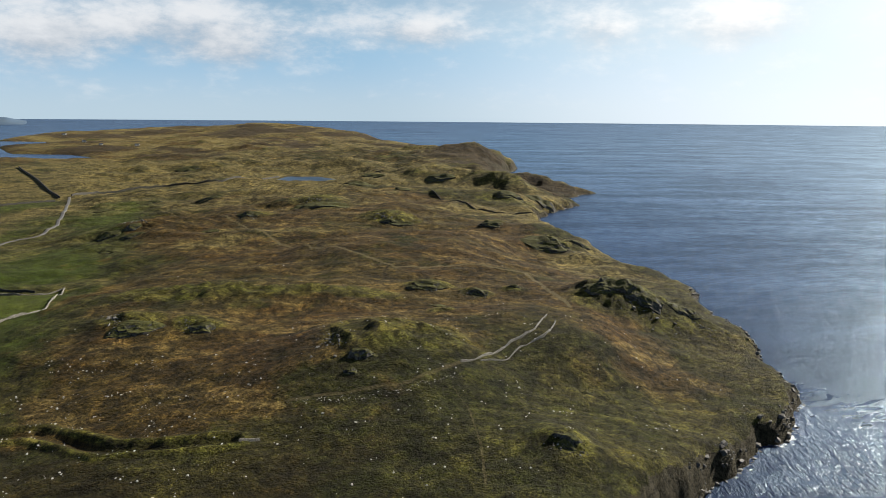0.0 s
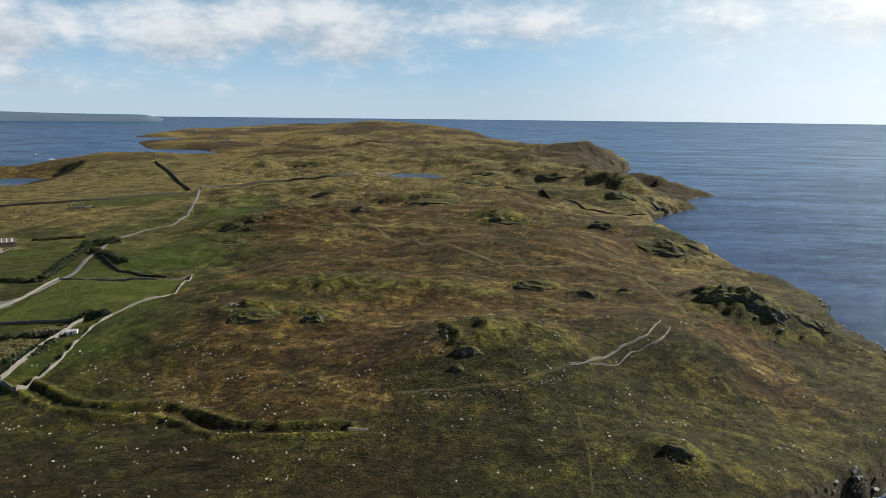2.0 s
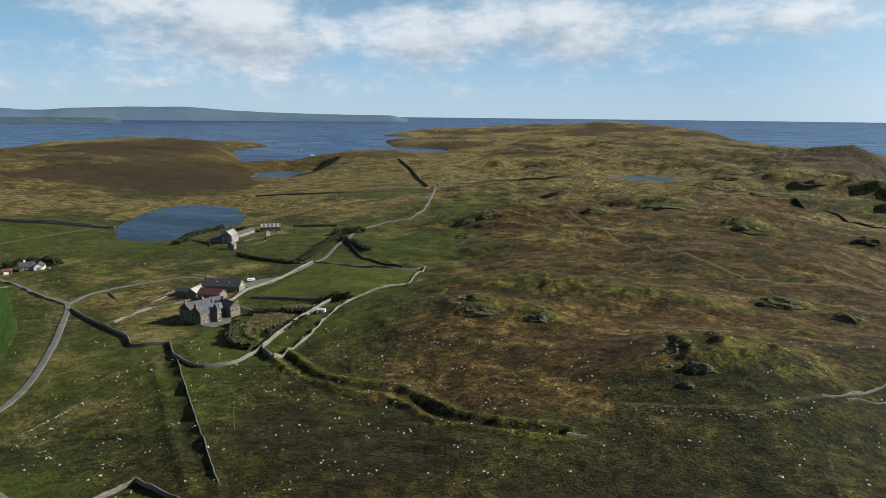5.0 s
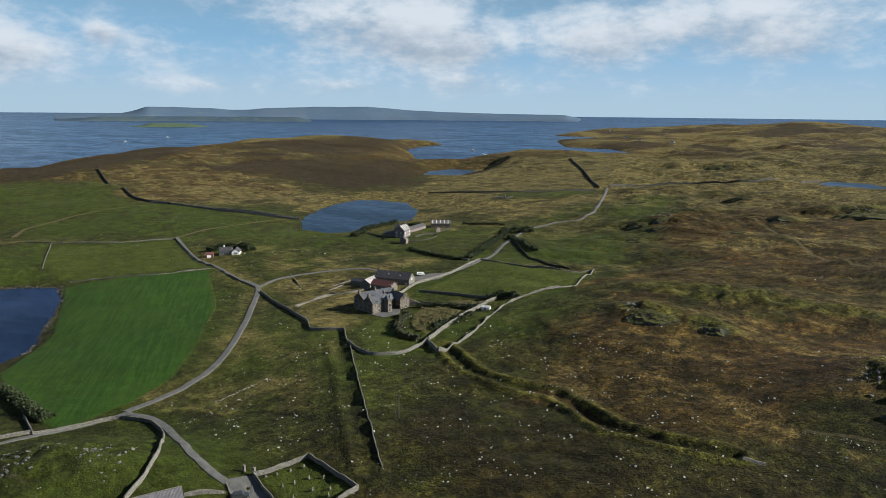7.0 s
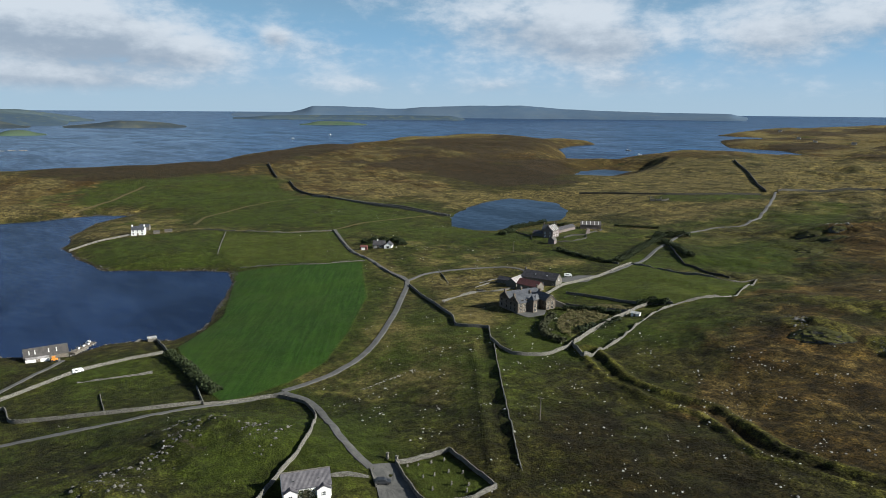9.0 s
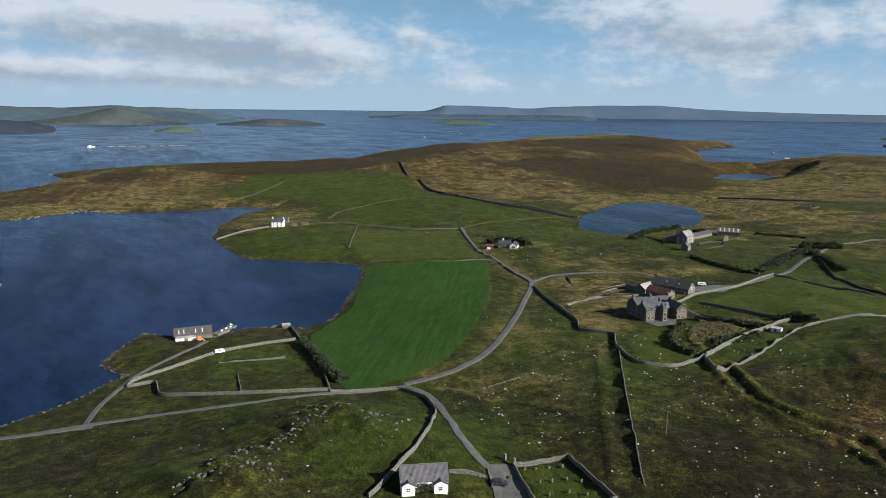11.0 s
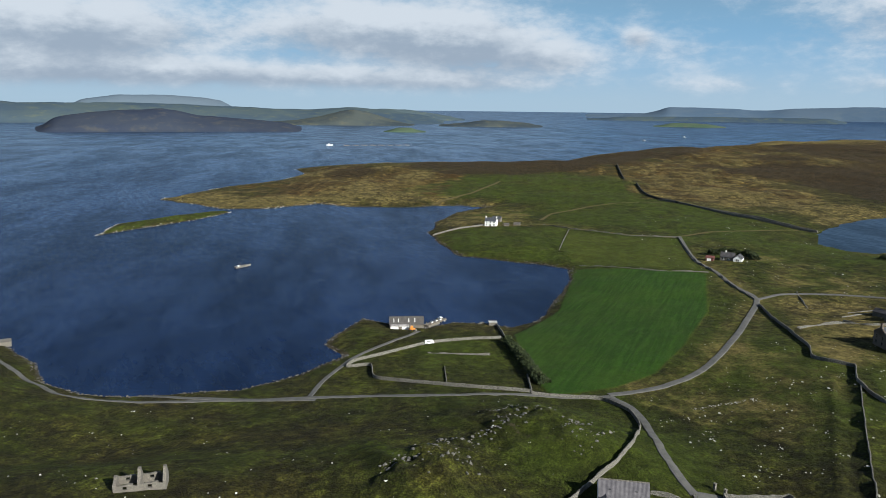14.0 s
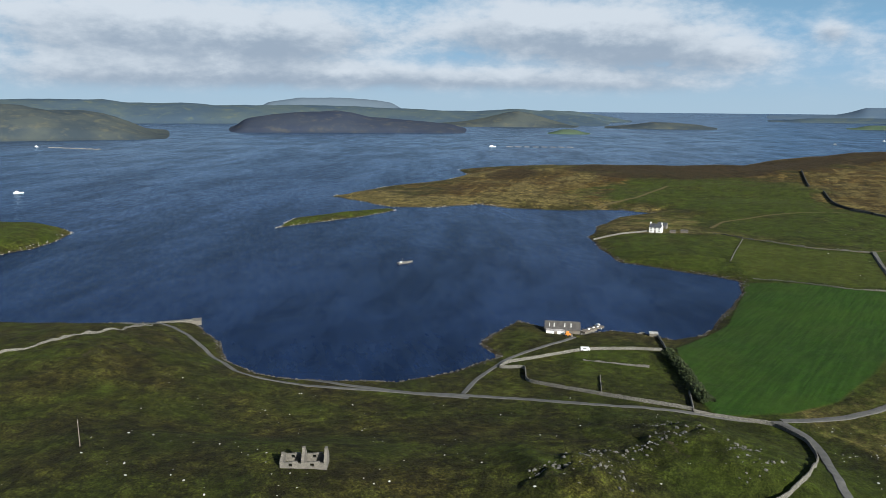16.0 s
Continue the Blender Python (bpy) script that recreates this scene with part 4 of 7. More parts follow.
SHADED_ROUGH = [(-208, 182), (-128, 120), (-120, 60), (-100, -60), (-160, -140), (-60, -140), (40, 60), (30, 150), (-20, 170), (-60, 172), (-100, 182), (-150, 188), (-176, 198)]  # brownish rough grazing whose colour also carries near cloud shadow
SEAWARD = [(0, 150), (20, 205), (50, 240), (95, 235), (130, 250), (60, 150)]
# grazed green meadows and tawny leys, each with how far it has taken the ground
MEADOWS = [([(-140, 90), (-225, 105), (-320, 90), (-350, 20), (-300, -10), (-280, -60), (-300, -110), (-335, -150), (-330, -240), (-240, -300), (-150, -200), (-110, -60)], 0.30),
           ([(-450, 168), (-490, 120), (-558, 84), (-602, 88), (-603, 128), (-598, 184), (-577, 204), (-515, 271), (-430, 240), (-400, 232)], 0.80),
           ([(-620, 190), (-700, 215), (-850, 130), (-960, 190), (-985, 330), (-850, 380), (-735, 340), (-690, 355), (-620, 380), (-545, 410), (-520, 280)], 0.74),
           ([(-440, 280), (-520, 290), (-550, 400), (-470, 380), (-400, 372), (-350, 350), (-360, 300)], 0.55),
           ([(-470, 620), (-500, 690), (-430, 770), (-400, 760), (-420, 660)], 0.6)]
LEYS = [([(-256, 197), (-330, 225), (-350, 250), (-335, 292), (-290, 290), (-262, 262), (-240, 250), (-240, 222), (-231, 197)], 1.0),
        ([(-345, 250), (-430, 246), (-445, 300), (-350, 350), (-290, 340), (-300, 290)], 0.45),
        ([(-150, 116), (-228, 108), (-232, 128), (-270, 172), (-250, 192), (-212, 180)], 0.34),
        ([(-640, 100), (-605, 95), (-604, 180), (-640, 190), (-700, 200), (-740, 150), (-690, 110)], 0.55)]
# dark heather, some of it in place of cloud shadow: place and spread
HEATH_SHADES = [(110, 1270, 150), (150, 1010, 90), (60, 1380, 120), (-1330, 1050, 230), (-1180, 900, 150), (-1130, 250, 110), (-1150, 420, 110), (-1350, 1300, 160), (-900, 860, 90), (-790, 960, 60), (-1240, 470, 90), (-1290, 620, 110), (-1180, 160, 60), (-1050, 30, 50), (-984, 833, 90), (-919, 913, 70), (-1082, 740, 60), (-860, 800, 60)]
LUSH = [(-150, 60), (-200, 40), (-300, 10), (-340, 100), (-480, 160), (-640, 130), (-760, 160), (-860, 60), (-960, 120), (-1060, 300), (-960, 420), (-560, 420), (-420, 520), (-330, 800),
        (-260, 600), (-190, 400), (-160, 250)]

# ---- ground and water ----
def sheet(name, xyz, faces, material, label, category, attrs=None):
    me = bpy.data.meshes.new(name)
    me.vertices.add(len(xyz))
    me.vertices.foreach_set("co", np.ascontiguousarray(xyz, np.float32).ravel())
    n = faces.shape[1]
    me.loops.add(faces.size)
    me.loops.foreach_set("vertex_index", np.ascontiguousarray(faces, np.int32).ravel())
    me.polygons.add(len(faces))
    me.polygons.foreach_set("loop_start", np.arange(0, faces.size, n, dtype=np.int32))
    me.update(calc_edges=True)
    me.polygons.foreach_set("use_smooth", np.ones(len(faces), bool))
    for k, v in (attrs or {}).items():
        me.attributes.new(k, "FLOAT", "POINT").data.foreach_set("value", np.ascontiguousarray(v, np.float32))
    me.materials.append(material)
    return tagged(new(name, me), label, category, kind="structure")


def polar(az, rad):
    """A grid of points in rings round the origin, and its quads; az in degrees to the left of the first heading."""
    a = np.radians(az)
    x, y = -np.sin(a)[:, None] * rad[None], np.cos(a)[:, None] * rad[None]
    n, m = len(az), len(rad)
    i = np.arange(n)[:, None] * m + np.arange(m - 1)[None]
    j = (np.arange(n)[:, None] + 1) % n * m + np.arange(m - 1)[None]
    return x.ravel(), y.ravel(), np.stack([i, i + 1, j + 1, j], -1).reshape(-1, 4)[:, ::-1]


az = np.concatenate([np.arange(-42, 132, 0.17), np.arange(132, 318, 2.0)])
rad = np.concatenate([np.linspace(0.01, 118, 16), np.exp(np.linspace(math.log(122), math.log(4700), 590))])
gx, gy, gf = polar(az, rad)
gz = height(gx, gy)
above = gz - bowl(gx, gy)
gf = gf[(above[gf] > -3.5).any(1)]
g2 = gz.reshape(len(az), len(rad))
along = np.gradient(g2, axis=1) / np.gradient(rad)[None]
around = np.gradient(g2, axis=0) / (np.gradient(np.radians(np.unwrap(az, period=360)))[:, None] * rad[None])
cov = covers(gx, gy, above, np.hypot(along, around).ravel())
used = np.zeros(len(gx), bool)
used[gf] = True
remap = np.cumsum(used) - 1
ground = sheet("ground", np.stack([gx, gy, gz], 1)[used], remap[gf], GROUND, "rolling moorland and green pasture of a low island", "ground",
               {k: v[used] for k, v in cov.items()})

waz = np.concatenate([np.arange(-42, 132, 0.3), np.arange(132, 318, 2.0)])
wx, wy, wf = polar(waz, np.concatenate([[0.01, 60, 120], np.exp(np.linspace(math.log(150), math.log(4795), 300))]))
off = -inside(MAINLAND, wx, wy) - fbm(wx, wy, 26, 3) * 5.0
exposed = smooth(-40, 40, wx) * smooth(100, 160, wy)
sea = sheet("water", np.stack([wx, wy, bowl(wx, wy)], 1), wf, SEA, "deep blue sea ruffled by the wind", "sea",
            {"shore": smooth(9, -1, off) * exposed, "calm": smooth(500, 3000, np.hypot(wx, wy)), "open": smooth(10, 60, off) * exposed * smooth(1300, 300, np.hypot(wx, wy))})


def pond(name, outline, level, label):
    cx, cy = np.mean(outline, 0)
    ring = np.array([(cx + (x - cx) * 1.25, cy + (y - cy) * 1.25, level) for x, y in outline])
    pts = np.vstack([ring, [[cx, cy, level]]])
    n = len(ring)
    pts[:, 2] += bowl(pts[:, 0], pts[:, 1])
    return sheet(name, pts, np.array([[i, (i + 1) % n, n] for i in range(n)])[:, ::-1], LOCH, label, "loch")


pond("water_loch_1", LOCH_HOUSE, 6.0, "small blue loch in the pasture behind the farm")
pond("water_loch_2", LOCH_MOOR, 15.0, "narrow grey-blue loch on the moor")
pond("water_loch_3", LOCH_VOE, 1.5, "pale blue inlet beside the brown hill")

# ---- walls and roads ----
def z_at(x, y):
    return float(height(np.array([float(x)]), np.array([float(y)]))[0])


def part(name, bm, material, parent, label=""):
    """Link a bmesh as one mesh object under a thing or under a part."""
    me = bpy.data.meshes.new(name)
    bm.to_mesh(me)
    bm.free()
    me.materials.append(material)
    ob = new(name, me)
    ob.parent = parent
    return tagged(ob, label) if label else ob


def thing(name, x, y, z, turn, label, category, group="", kind=""):
    ob = new(name)
    ob.empty_display_size = 0.5
    ob.matrix_basis = pose(x, y, z, 0, 0, turn)
    return tagged(ob, label, category, group, kind)


def flow(line, step, bend=0.5):
    """Points every step metres along a gently rounded line."""
    p = [Vector((*a, 0)) for a in line]
    p = [2 * p[0] - p[1]] + p + [2 * p[-1] - p[-2]]
    out = []
    for i in range(1, len(p) - 2):
        a, b, c, d = p[i - 1:i + 3]
        n = max(1, int((c - b).length / step))
        for k in range(n):
            t = k / n
            m1, m2 = (c - a) * 0.5 * bend, (d - b) * 0.5 * bend
            out.append((2 * t**3 - 3 * t * t + 1) * b + (t**3 - 2 * t * t + t) * m1 + (3 * t * t - 2 * t**3) * c + (t**3 - t * t) * m2)
    out.append(p[-2])
    return np.array([(v.x, v.y) for v in out])


def across(pts):
    d = np.gradient(pts, axis=0)
    d /= np.maximum(np.linalg.norm(d, axis=1), 1e-6)[:, None]
    return np.stack([-d[:, 1], d[:, 0]], 1)


def strip(name, rows, material, label, category, kind="", cap=False):
    """A mesh from rows of points laid side by side along a line."""
    n, m = len(rows), len(rows[0])
    verts = np.concatenate(rows)
    faces = [(i * m + j, i * m + j + 1, (i + 1) * m + j + 1, (i + 1) * m + j) for i in range(n - 1) for j in range(m - 1)]
    if cap:
        faces += [tuple(range(m))[::-1], tuple((n - 1) * m + j for j in range(m))]
    me = bpy.data.meshes.new(name)
    me.from_pydata([tuple(v) for v in verts], [], faces)
    me.materials.append(material)
    return tagged(new(name, me), label, category, kind=kind)


def drystone_wall(line, tall, wide):
    far = math.hypot(*line[0])
    # Far walls are enlarged to take in their shadow line.
    tall, wide = (tall * 1.25, wide * 1.3) if far > 600 else (tall * 0.82, wide * 0.74)
    pts = flow(line, max(0.8, far / 330), 0.6)
    if far < 500:
        pts = pts + np.stack([fbm(pts[:, 0], pts[:, 1], 6, 2), fbm(pts[:, 1], pts[:, 0], 6, 2)], 1) * 0.18
    side, z = across(pts), height(pts[:, 0], pts[:, 1])
    rng = np.random.RandomState(int(abs(pts[0, 0] * 7 + pts[0, 1])) % 9999)
    top = tall * (1 + 0.05 * rng.randn(len(pts)) + 0.08 * fbm(pts[:, 0], pts[:, 1], 14, 2))
    if tall < 1.15:
        top = top * np.clip(0.75 + 0.8 * fbm(pts[:, 0] + 50, pts[:, 1], 8, 2), 0.15, 1.2)
    rows = []
    for p, s, g, t in zip(pts, side, z, top):
        w = wide * 0.85 * (1 + 0.06 * rng.randn())
        rows.append([(*(p - s * w * k), g + t * v) for k, v in ((0.52, -0.4), (0.44, 0.5), (0.34, 0.97), (0.0, 1.0), (-0.34, 0.97), (-0.44, 0.5), (-0.52, -0.4))])
    dark = far > 520 and not (-760 < line[0][0] < -480 and line[0][1] < 420)
    return strip("drystone_wall", np.array(rows), SHADED_STONE if dark else DRYSTONE,
                 "dark mossy stone dyke crossing the moor" if dark else ("tumbled low drystone wall on the grass" if tall < 1.15 else "grey lichened drystone wall along a field"), "wall", cap=True)


for line, tall, wide in WALLS:
    tagged(drystone_wall(line, tall, wide), group="drystone walls")


def lane(name, line, wide, material, label):
    pts = flow(line, 2.0, 0.9)
    wide = wide * 0.68
    side = across(pts)
    rows = []
    for k, lift in ((-0.62, -0.25), (-0.5, 0.12), (-0.25, 0.17), (0.0, 0.18), (0.25, 0.17), (0.5, 0.12), (0.62, -0.25)):
        q = pts + side * (wide * k) + side * (0.12 * fbm(pts[:, 0], pts[:, 1] + 40 * k, 5, 2) * (abs(k) > 0.4))[:, None]
        rows.append(np.column_stack([q, height(q[:, 0], q[:, 1]) + lift + 0.0004 * np.hypot(q[:, 0], q[:, 1])]))
    return strip(name, np.stack(rows, 1)[:, ::-1], material, label, "road", "structure")


for i, (line, wide) in enumerate(ROADS):
    lane("road_%d" % (i + 1), line, wide, ASPHALT, "narrow single-track grey asphalt road")


def apron(name, outline, material, label, lift=0.14):
    """A paved yard draped on the ground."""
    cx, cy = np.mean(outline, 0)
    bm = bmesh.new()
    ring = []
    for x, y in flow(list(outline) + [outline[0]], 1.5, 0.2)[:-1]:
        ring.append((x, y))
    rings = [[bm.verts.new((cx + (x - cx) * k, cy + (y - cy) * k, z_at(cx + (x - cx) * k, cy + (y - cy) * k) + (lift if k < 1.0 else -0.2))) for x, y in ring] for k in (1.02, 0.99, 0.66, 0.33)]
    mid = bm.verts.new((cx, cy, z_at(cx, cy) + lift))
    n = len(ring)
    for a, b in zip(rings, rings[1:]):
        for i in range(n):
            bm.faces.new((a[i], a[(i + 1) % n], b[(i + 1) % n], b[i]))
    for i in range(n):
        bm.faces.new((rings[-1][i], rings[-1][(i + 1) % n], mid))
    bmesh.ops.recalc_face_normals(bm, faces=bm.faces)
    me = bpy.data.meshes.new(name)
    bm.to_mesh(me)
    bm.free()
    me.materials.append(material)
    return tagged(new(name, me), label, "yard", kind="structure")


apron("pavement_yard", [(-156, 92), (-153.5, 99), (-136, 94.5), (-132, 88), (-142, 87), (-148.5, 90)], ASPHALT, "dark tarred parking yard beside the graveyard")
apron("pavement_forecourt", [(-243, 223.5), (-232.5, 223), (-231, 232), (-236, 238), (-241, 236)], ASPHALT, "grey gravelled forecourt before the mansion")
apron("pavement_steading", [(-282, 289), (-272, 285), (-262, 296), (-270, 314), (-278, 306)], ASPHALT, "grey yard behind the stone barn")

# ---- houses ----
def box(bm, x0, x1, y0, y1, z0, z1):
    v = [bm.verts.new((x, y, z)) for z in (z0, z1) for x, y in ((x0, y0), (x1, y0), (x1, y1), (x0, y1))]
    for f in ((3, 2, 1, 0), (4, 5, 6, 7), (0, 1, 5, 4), (1, 2, 6, 5), (2, 3, 7, 6), (3, 0, 4, 7)):
        bm.faces.new([v[i] for i in f])


def one_box(*size):
    bm = bmesh.new()
    box(bm, *size)
    return bm


def gabled(bm, x0, x1, y0, y1, z0, eave, ridge, along="x"):
    """A gabled body; the ridge runs along x or y."""
    if along == "x":
        prof = [(y0, z0), (y1, z0), (y1, eave), ((y0 + y1) / 2, ridge), (y0, eave)]
        a, b = [bm.verts.new((x0, p, q)) for p, q in prof], [bm.verts.new((x1, p, q)) for p, q in prof]
    else:
        prof = [(x0, z0), (x1, z0), (x1, eave), ((x0 + x1) / 2, ridge), (x0, eave)]
        a, b = [bm.verts.new((p, y0, q)) for p, q in prof], [bm.verts.new((p, y1, q)) for p, q in prof]
    bm.faces.new(a)
    bm.faces.new(b[::-1])
    for i in range(5):
        bm.faces.new((a[i], b[i], b[(i + 1) % 5], a[(i + 1) % 5]))
    bmesh.ops.recalc_face_normals(bm, faces=bm.faces)


def roof_slopes(bm, x0, x1, y0, y1, eave, ridge, along="x", over=0.25, thick=0.16):
    """Two slabs that meet at the ridge."""
    if along == "y":
        s, e0, e1 = (x1 - x0) / 2, y0, y1
    else:
        s, e0, e1 = (y1 - y0) / 2, x0, x1
    k = (ridge - eave) / s
    for sign in (-1, 1):
        prof = [(0, ridge + 0.02), (0, ridge + 0.02 + thick * 1.2), (sign * (s + over), eave - over * k + 0.02 + thick * 1.2), (sign * (s + over), eave - over * k + 0.02)]
        ends = []
        for e in (e0 - over * 0.6, e1 + over * 0.6):
            if along == "x":
                ends.append([bm.verts.new((e, (y0 + y1) / 2 + p, q)) for p, q in prof])
            else:
                ends.append([bm.verts.new(((x0 + x1) / 2 + p, e, q)) for p, q in prof])
        a, b = ends
        bm.faces.new(a)
        bm.faces.new(b[::-1])
        for i in range(4):
            bm.faces.new((a[i], b[i], b[(i + 1) % 4], a[(i + 1) % 4]))
    bmesh.ops.recalc_face_normals(bm, faces=bm.faces)


def on_face(face, x0, x1, y0, y1):
    """Frame of a wall: origin at its lower left corner seen from outside, its way to the right, its outward normal."""
    return {"f": (Vector((x0, y0, 0)), Vector((1, 0, 0)), Vector((0, -1, 0))), "b": (Vector((x1, y1, 0)), Vector((-1, 0, 0)), Vector((0, 1, 0))),
            "r": (Vector((x1, y0, 0)), Vector((0, 1, 0)), Vector((1, 0, 0))), "l": (Vector((x0, y1, 0)), Vector((0, -1, 0)), Vector((-1, 0, 0)))}[face]


def slab_on(bm, o, u, n, a0, a1, z0, z1, d0, d1):
    v = [bm.verts.new(o + u * a + n * d + Vector((0, 0, z))) for d in (d0, d1) for a, z in ((a0, z0), (a1, z0), (a1, z1), (a0, z1))]
    for f in ((3, 2, 1, 0), (4, 5, 6, 7), (0, 1, 5, 4), (1, 2, 6, 5), (2, 3, 7, 6), (3, 0, 4, 7)):
        bm.faces.new([v[i] for i in f])


def window(parent, box_of, face, a, z, w, h, trim=None):
    o, u, n = on_face(face, *box_of)
    bm = bmesh.new()
    for a0, a1, z0, z1 in ((a - 0.10, a, z - 0.1, z + h + 0.1), (a + w, a + w + 0.10, z - 0.1, z + h + 0.1), (a, a + w, z - 0.14, z), (a, a + w, z + h, z + h + 0.12),
                           (a + w / 2 - 0.03, a + w / 2 + 0.03, z, z + h), (a, a + w, z + h / 2 - 0.03, z + h / 2 + 0.03)):
        slab_on(bm, o, u, n, a0, a1, z0, z1, -0.05, 0.09)
    bmesh.ops.recalc_face_normals(bm, faces=bm.faces)
    frame_ob = part("window", bm, trim or WHITE_PAINT, parent)
    bm = bmesh.new()
    slab_on(bm, o, u, n, a, a + w, z, z + h, -0.04, 0.035)
    bmesh.ops.recalc_face_normals(bm, faces=bm.faces)
    part("pane", bm, GLASS, frame_ob, "dark glass")


def door(parent, box_of, face, a, w=1.0, h=2.1, material=None):
    o, u, n = on_face(face, *box_of)
    bm = bmesh.new()
    slab_on(bm, o, u, n, a, a + w, 0, h, -0.05, 0.06)
    slab_on(bm, o, u, n, a - 0.12, a, 0, h + 0.12, -0.05, 0.10)
    slab_on(bm, o, u, n, a + w, a + w + 0.12, 0, h + 0.12, -0.05, 0.10)
    bmesh.ops.recalc_face_normals(bm, faces=bm.faces)
    part("door", bm, material or TIMBER, parent)


def chimney(parent, x, y, z0, z1, material, wide=0.9, deep=0.7, pots=2):
    bm = bmesh.new()
    box(bm, x - wide / 2, x + wide / 2, y - deep / 2, y + deep / 2, z0, z1)
    box(bm, x - wide / 2 - 0.07, x + wide / 2 + 0.07, y - deep / 2 - 0.07, y + deep / 2 + 0.07, z1 - 0.22, z1 - 0.08)
    stack = part("chimney", bm, material, parent)
    for i in range(pots):
        bm = bmesh.new()
        bmesh.ops.create_cone(bm, cap_ends=True, segments=8, radius1=0.13, radius2=0.10, depth=0.45,
                              matrix=Matrix.Translation((x + (i - (pots - 1) / 2) * 0.36, y, z1 + 0.2)))
        part("chimney_pot", bm, RED_SHEET if i % 2 else RUST_SHEET, stack)


def stand(name, a, b, label, category, group="", kind=""):
    """A thing whose front runs from a to b on the plan; gives it and its length."""
    turn = math.degrees(math.atan2(b[1] - a[1], b[0] - a[0]))
    n = (-math.sin(math.radians(turn)) * 5, math.cos(math.radians(turn)) * 5)
    z = min(z_at(*a), z_at(*b), z_at(a[0] + n[0], a[1] + n[1]), z_at(b[0] + n[0], b[1] + n[1])) * 0.5 + 0.5 * z_at((a[0] + b[0]) / 2, (a[1] + b[1]) / 2)
    return thing(name, a[0], a[1], z, turn, label, category, group, kind), math.hypot(b[0] - a[0], b[1] - a[1])


def block(parent, x0, x1, y0, y1, eave, ridge, wall, roof, along="x", over=0.25, name="wall"):
    bm = bmesh.new()
    gabled(bm, x0, x1, y0, y1, -1.6, eave, ridge, along)
    part(name, bm, wall, parent)
    bm = bmesh.new()
    roof_slopes(bm, x0, x1, y0, y1, eave, ridge, along, over)
    return part("roof", bm, roof, parent)


def crow_steps(parent, x, y0, y1, eave, ridge, wall, along="x", thick=0.4):
    """Stepped skews on a gable."""
    bm = bmesh.new()
    n, mid, half = 9, (y0 + y1) / 2, (y1 - y0) / 2
    for i in range(n):
        t0, t1 = i / n, (i + 1) / n
        z = eave + (ridge - eave) * t1 + 0.2
        for s in (-1, 1):
            p, q = sorted((mid + s * half * (1 - t0) * 1.02, mid + s * half * (1 - t1)))
            size = (x - thick / 2, x + thick / 2, p, q) if along == "x" else (p, q, x - thick / 2, x + thick / 2)
            box(bm, *size, eave - 0.1, z)
    part("crow_step_gable", bm, wall, parent)


# the mansion: two long ranges back to back, a projecting crow-stepped wing and a tall bay on the entrance front
mansion, MW = stand("mansion", (-240.6, 224.0), (-237.6, 244.0), "tall sandstone mansion with crow-stepped gables and slate roof", "mansion")
mansion.scale.z = 0.78
block(mansion, 0, MW - 0.6, 7.6, 16.0, 6.6, 10.2, SANDSTONE, SLATE)
block(mansion, 0, 10.5, 0, 7.6, 6.4, 9.9, SANDSTONE, SLATE)
block(mansion, 10.5, 14.8, 3.0, 7.6, 6.2, 8.6, SANDSTONE, SLATE, name="entrance_wall")
block(mansion, 14.6, MW, -2.2, 8.0, 6.4, 9.7, SANDSTONE, SLATE, "y")
crow_steps(mansion, 0.2, 0, 7.6, 6.4, 9.9, SANDSTONE)
crow_steps(mansion, 0.2, 7.6, 16.0, 6.6, 10.2, SANDSTONE)
crow_steps(mansion, MW - 0.8, 7.6, 16.0, 6.6, 10.2, SANDSTONE)
crow_steps(mansion, -2.0, 14.6, MW, 6.4, 9.7, SANDSTONE, "y")
for cx, out_, top in ((8.2, 2.6, 8.0), (12.6, 1.2, 6.6)):  # canted bays
    y0 = 0.05 if cx < 10 else 3.05
    bm = bmesh.new()
    prof = [(cx - 1.7, y0), (cx - 1.1, y0 - out_), (cx + 1.1, y0 - out_), (cx + 1.7, y0)]
    lo, hi = [bm.verts.new((x, y, -1)) for x, y in prof], [bm.verts.new((x, y, top)) for x, y in prof]
    apex = bm.verts.new((cx, y0 + 0.4, top + 2.6))
    for i in range(3):
        bm.faces.new((lo[i], lo[i + 1], hi[i + 1], hi[i]))
    bmesh.ops.recalc_face_normals(bm, faces=bm.faces)
    part("bay", bm, SANDSTONE, mansion)
    bm = bmesh.new()
    edge = [bm.verts.new((cx + (x - cx) * 1.12, y0 + (y - y0) * 1.1, top)) for x, y in prof]
    apex = bm.verts.new((cx, y0 + 0.4, top + 2.6))
    for i in range(3):
        bm.faces.new((edge[i], edge[i + 1], apex))
    bm.faces.new(edge[::-1])
    bmesh.ops.recalc_face_normals(bm, faces=bm.faces)
    part("bay_roof", bm, SLATE, mansion)
    for z in (0.9, 3.8):
        window(mansion, (cx - 1.0, cx + 1.0, y0 - out_, 4), "f", 0.4, z, 1.2, 1.8, PALE_TRIM)
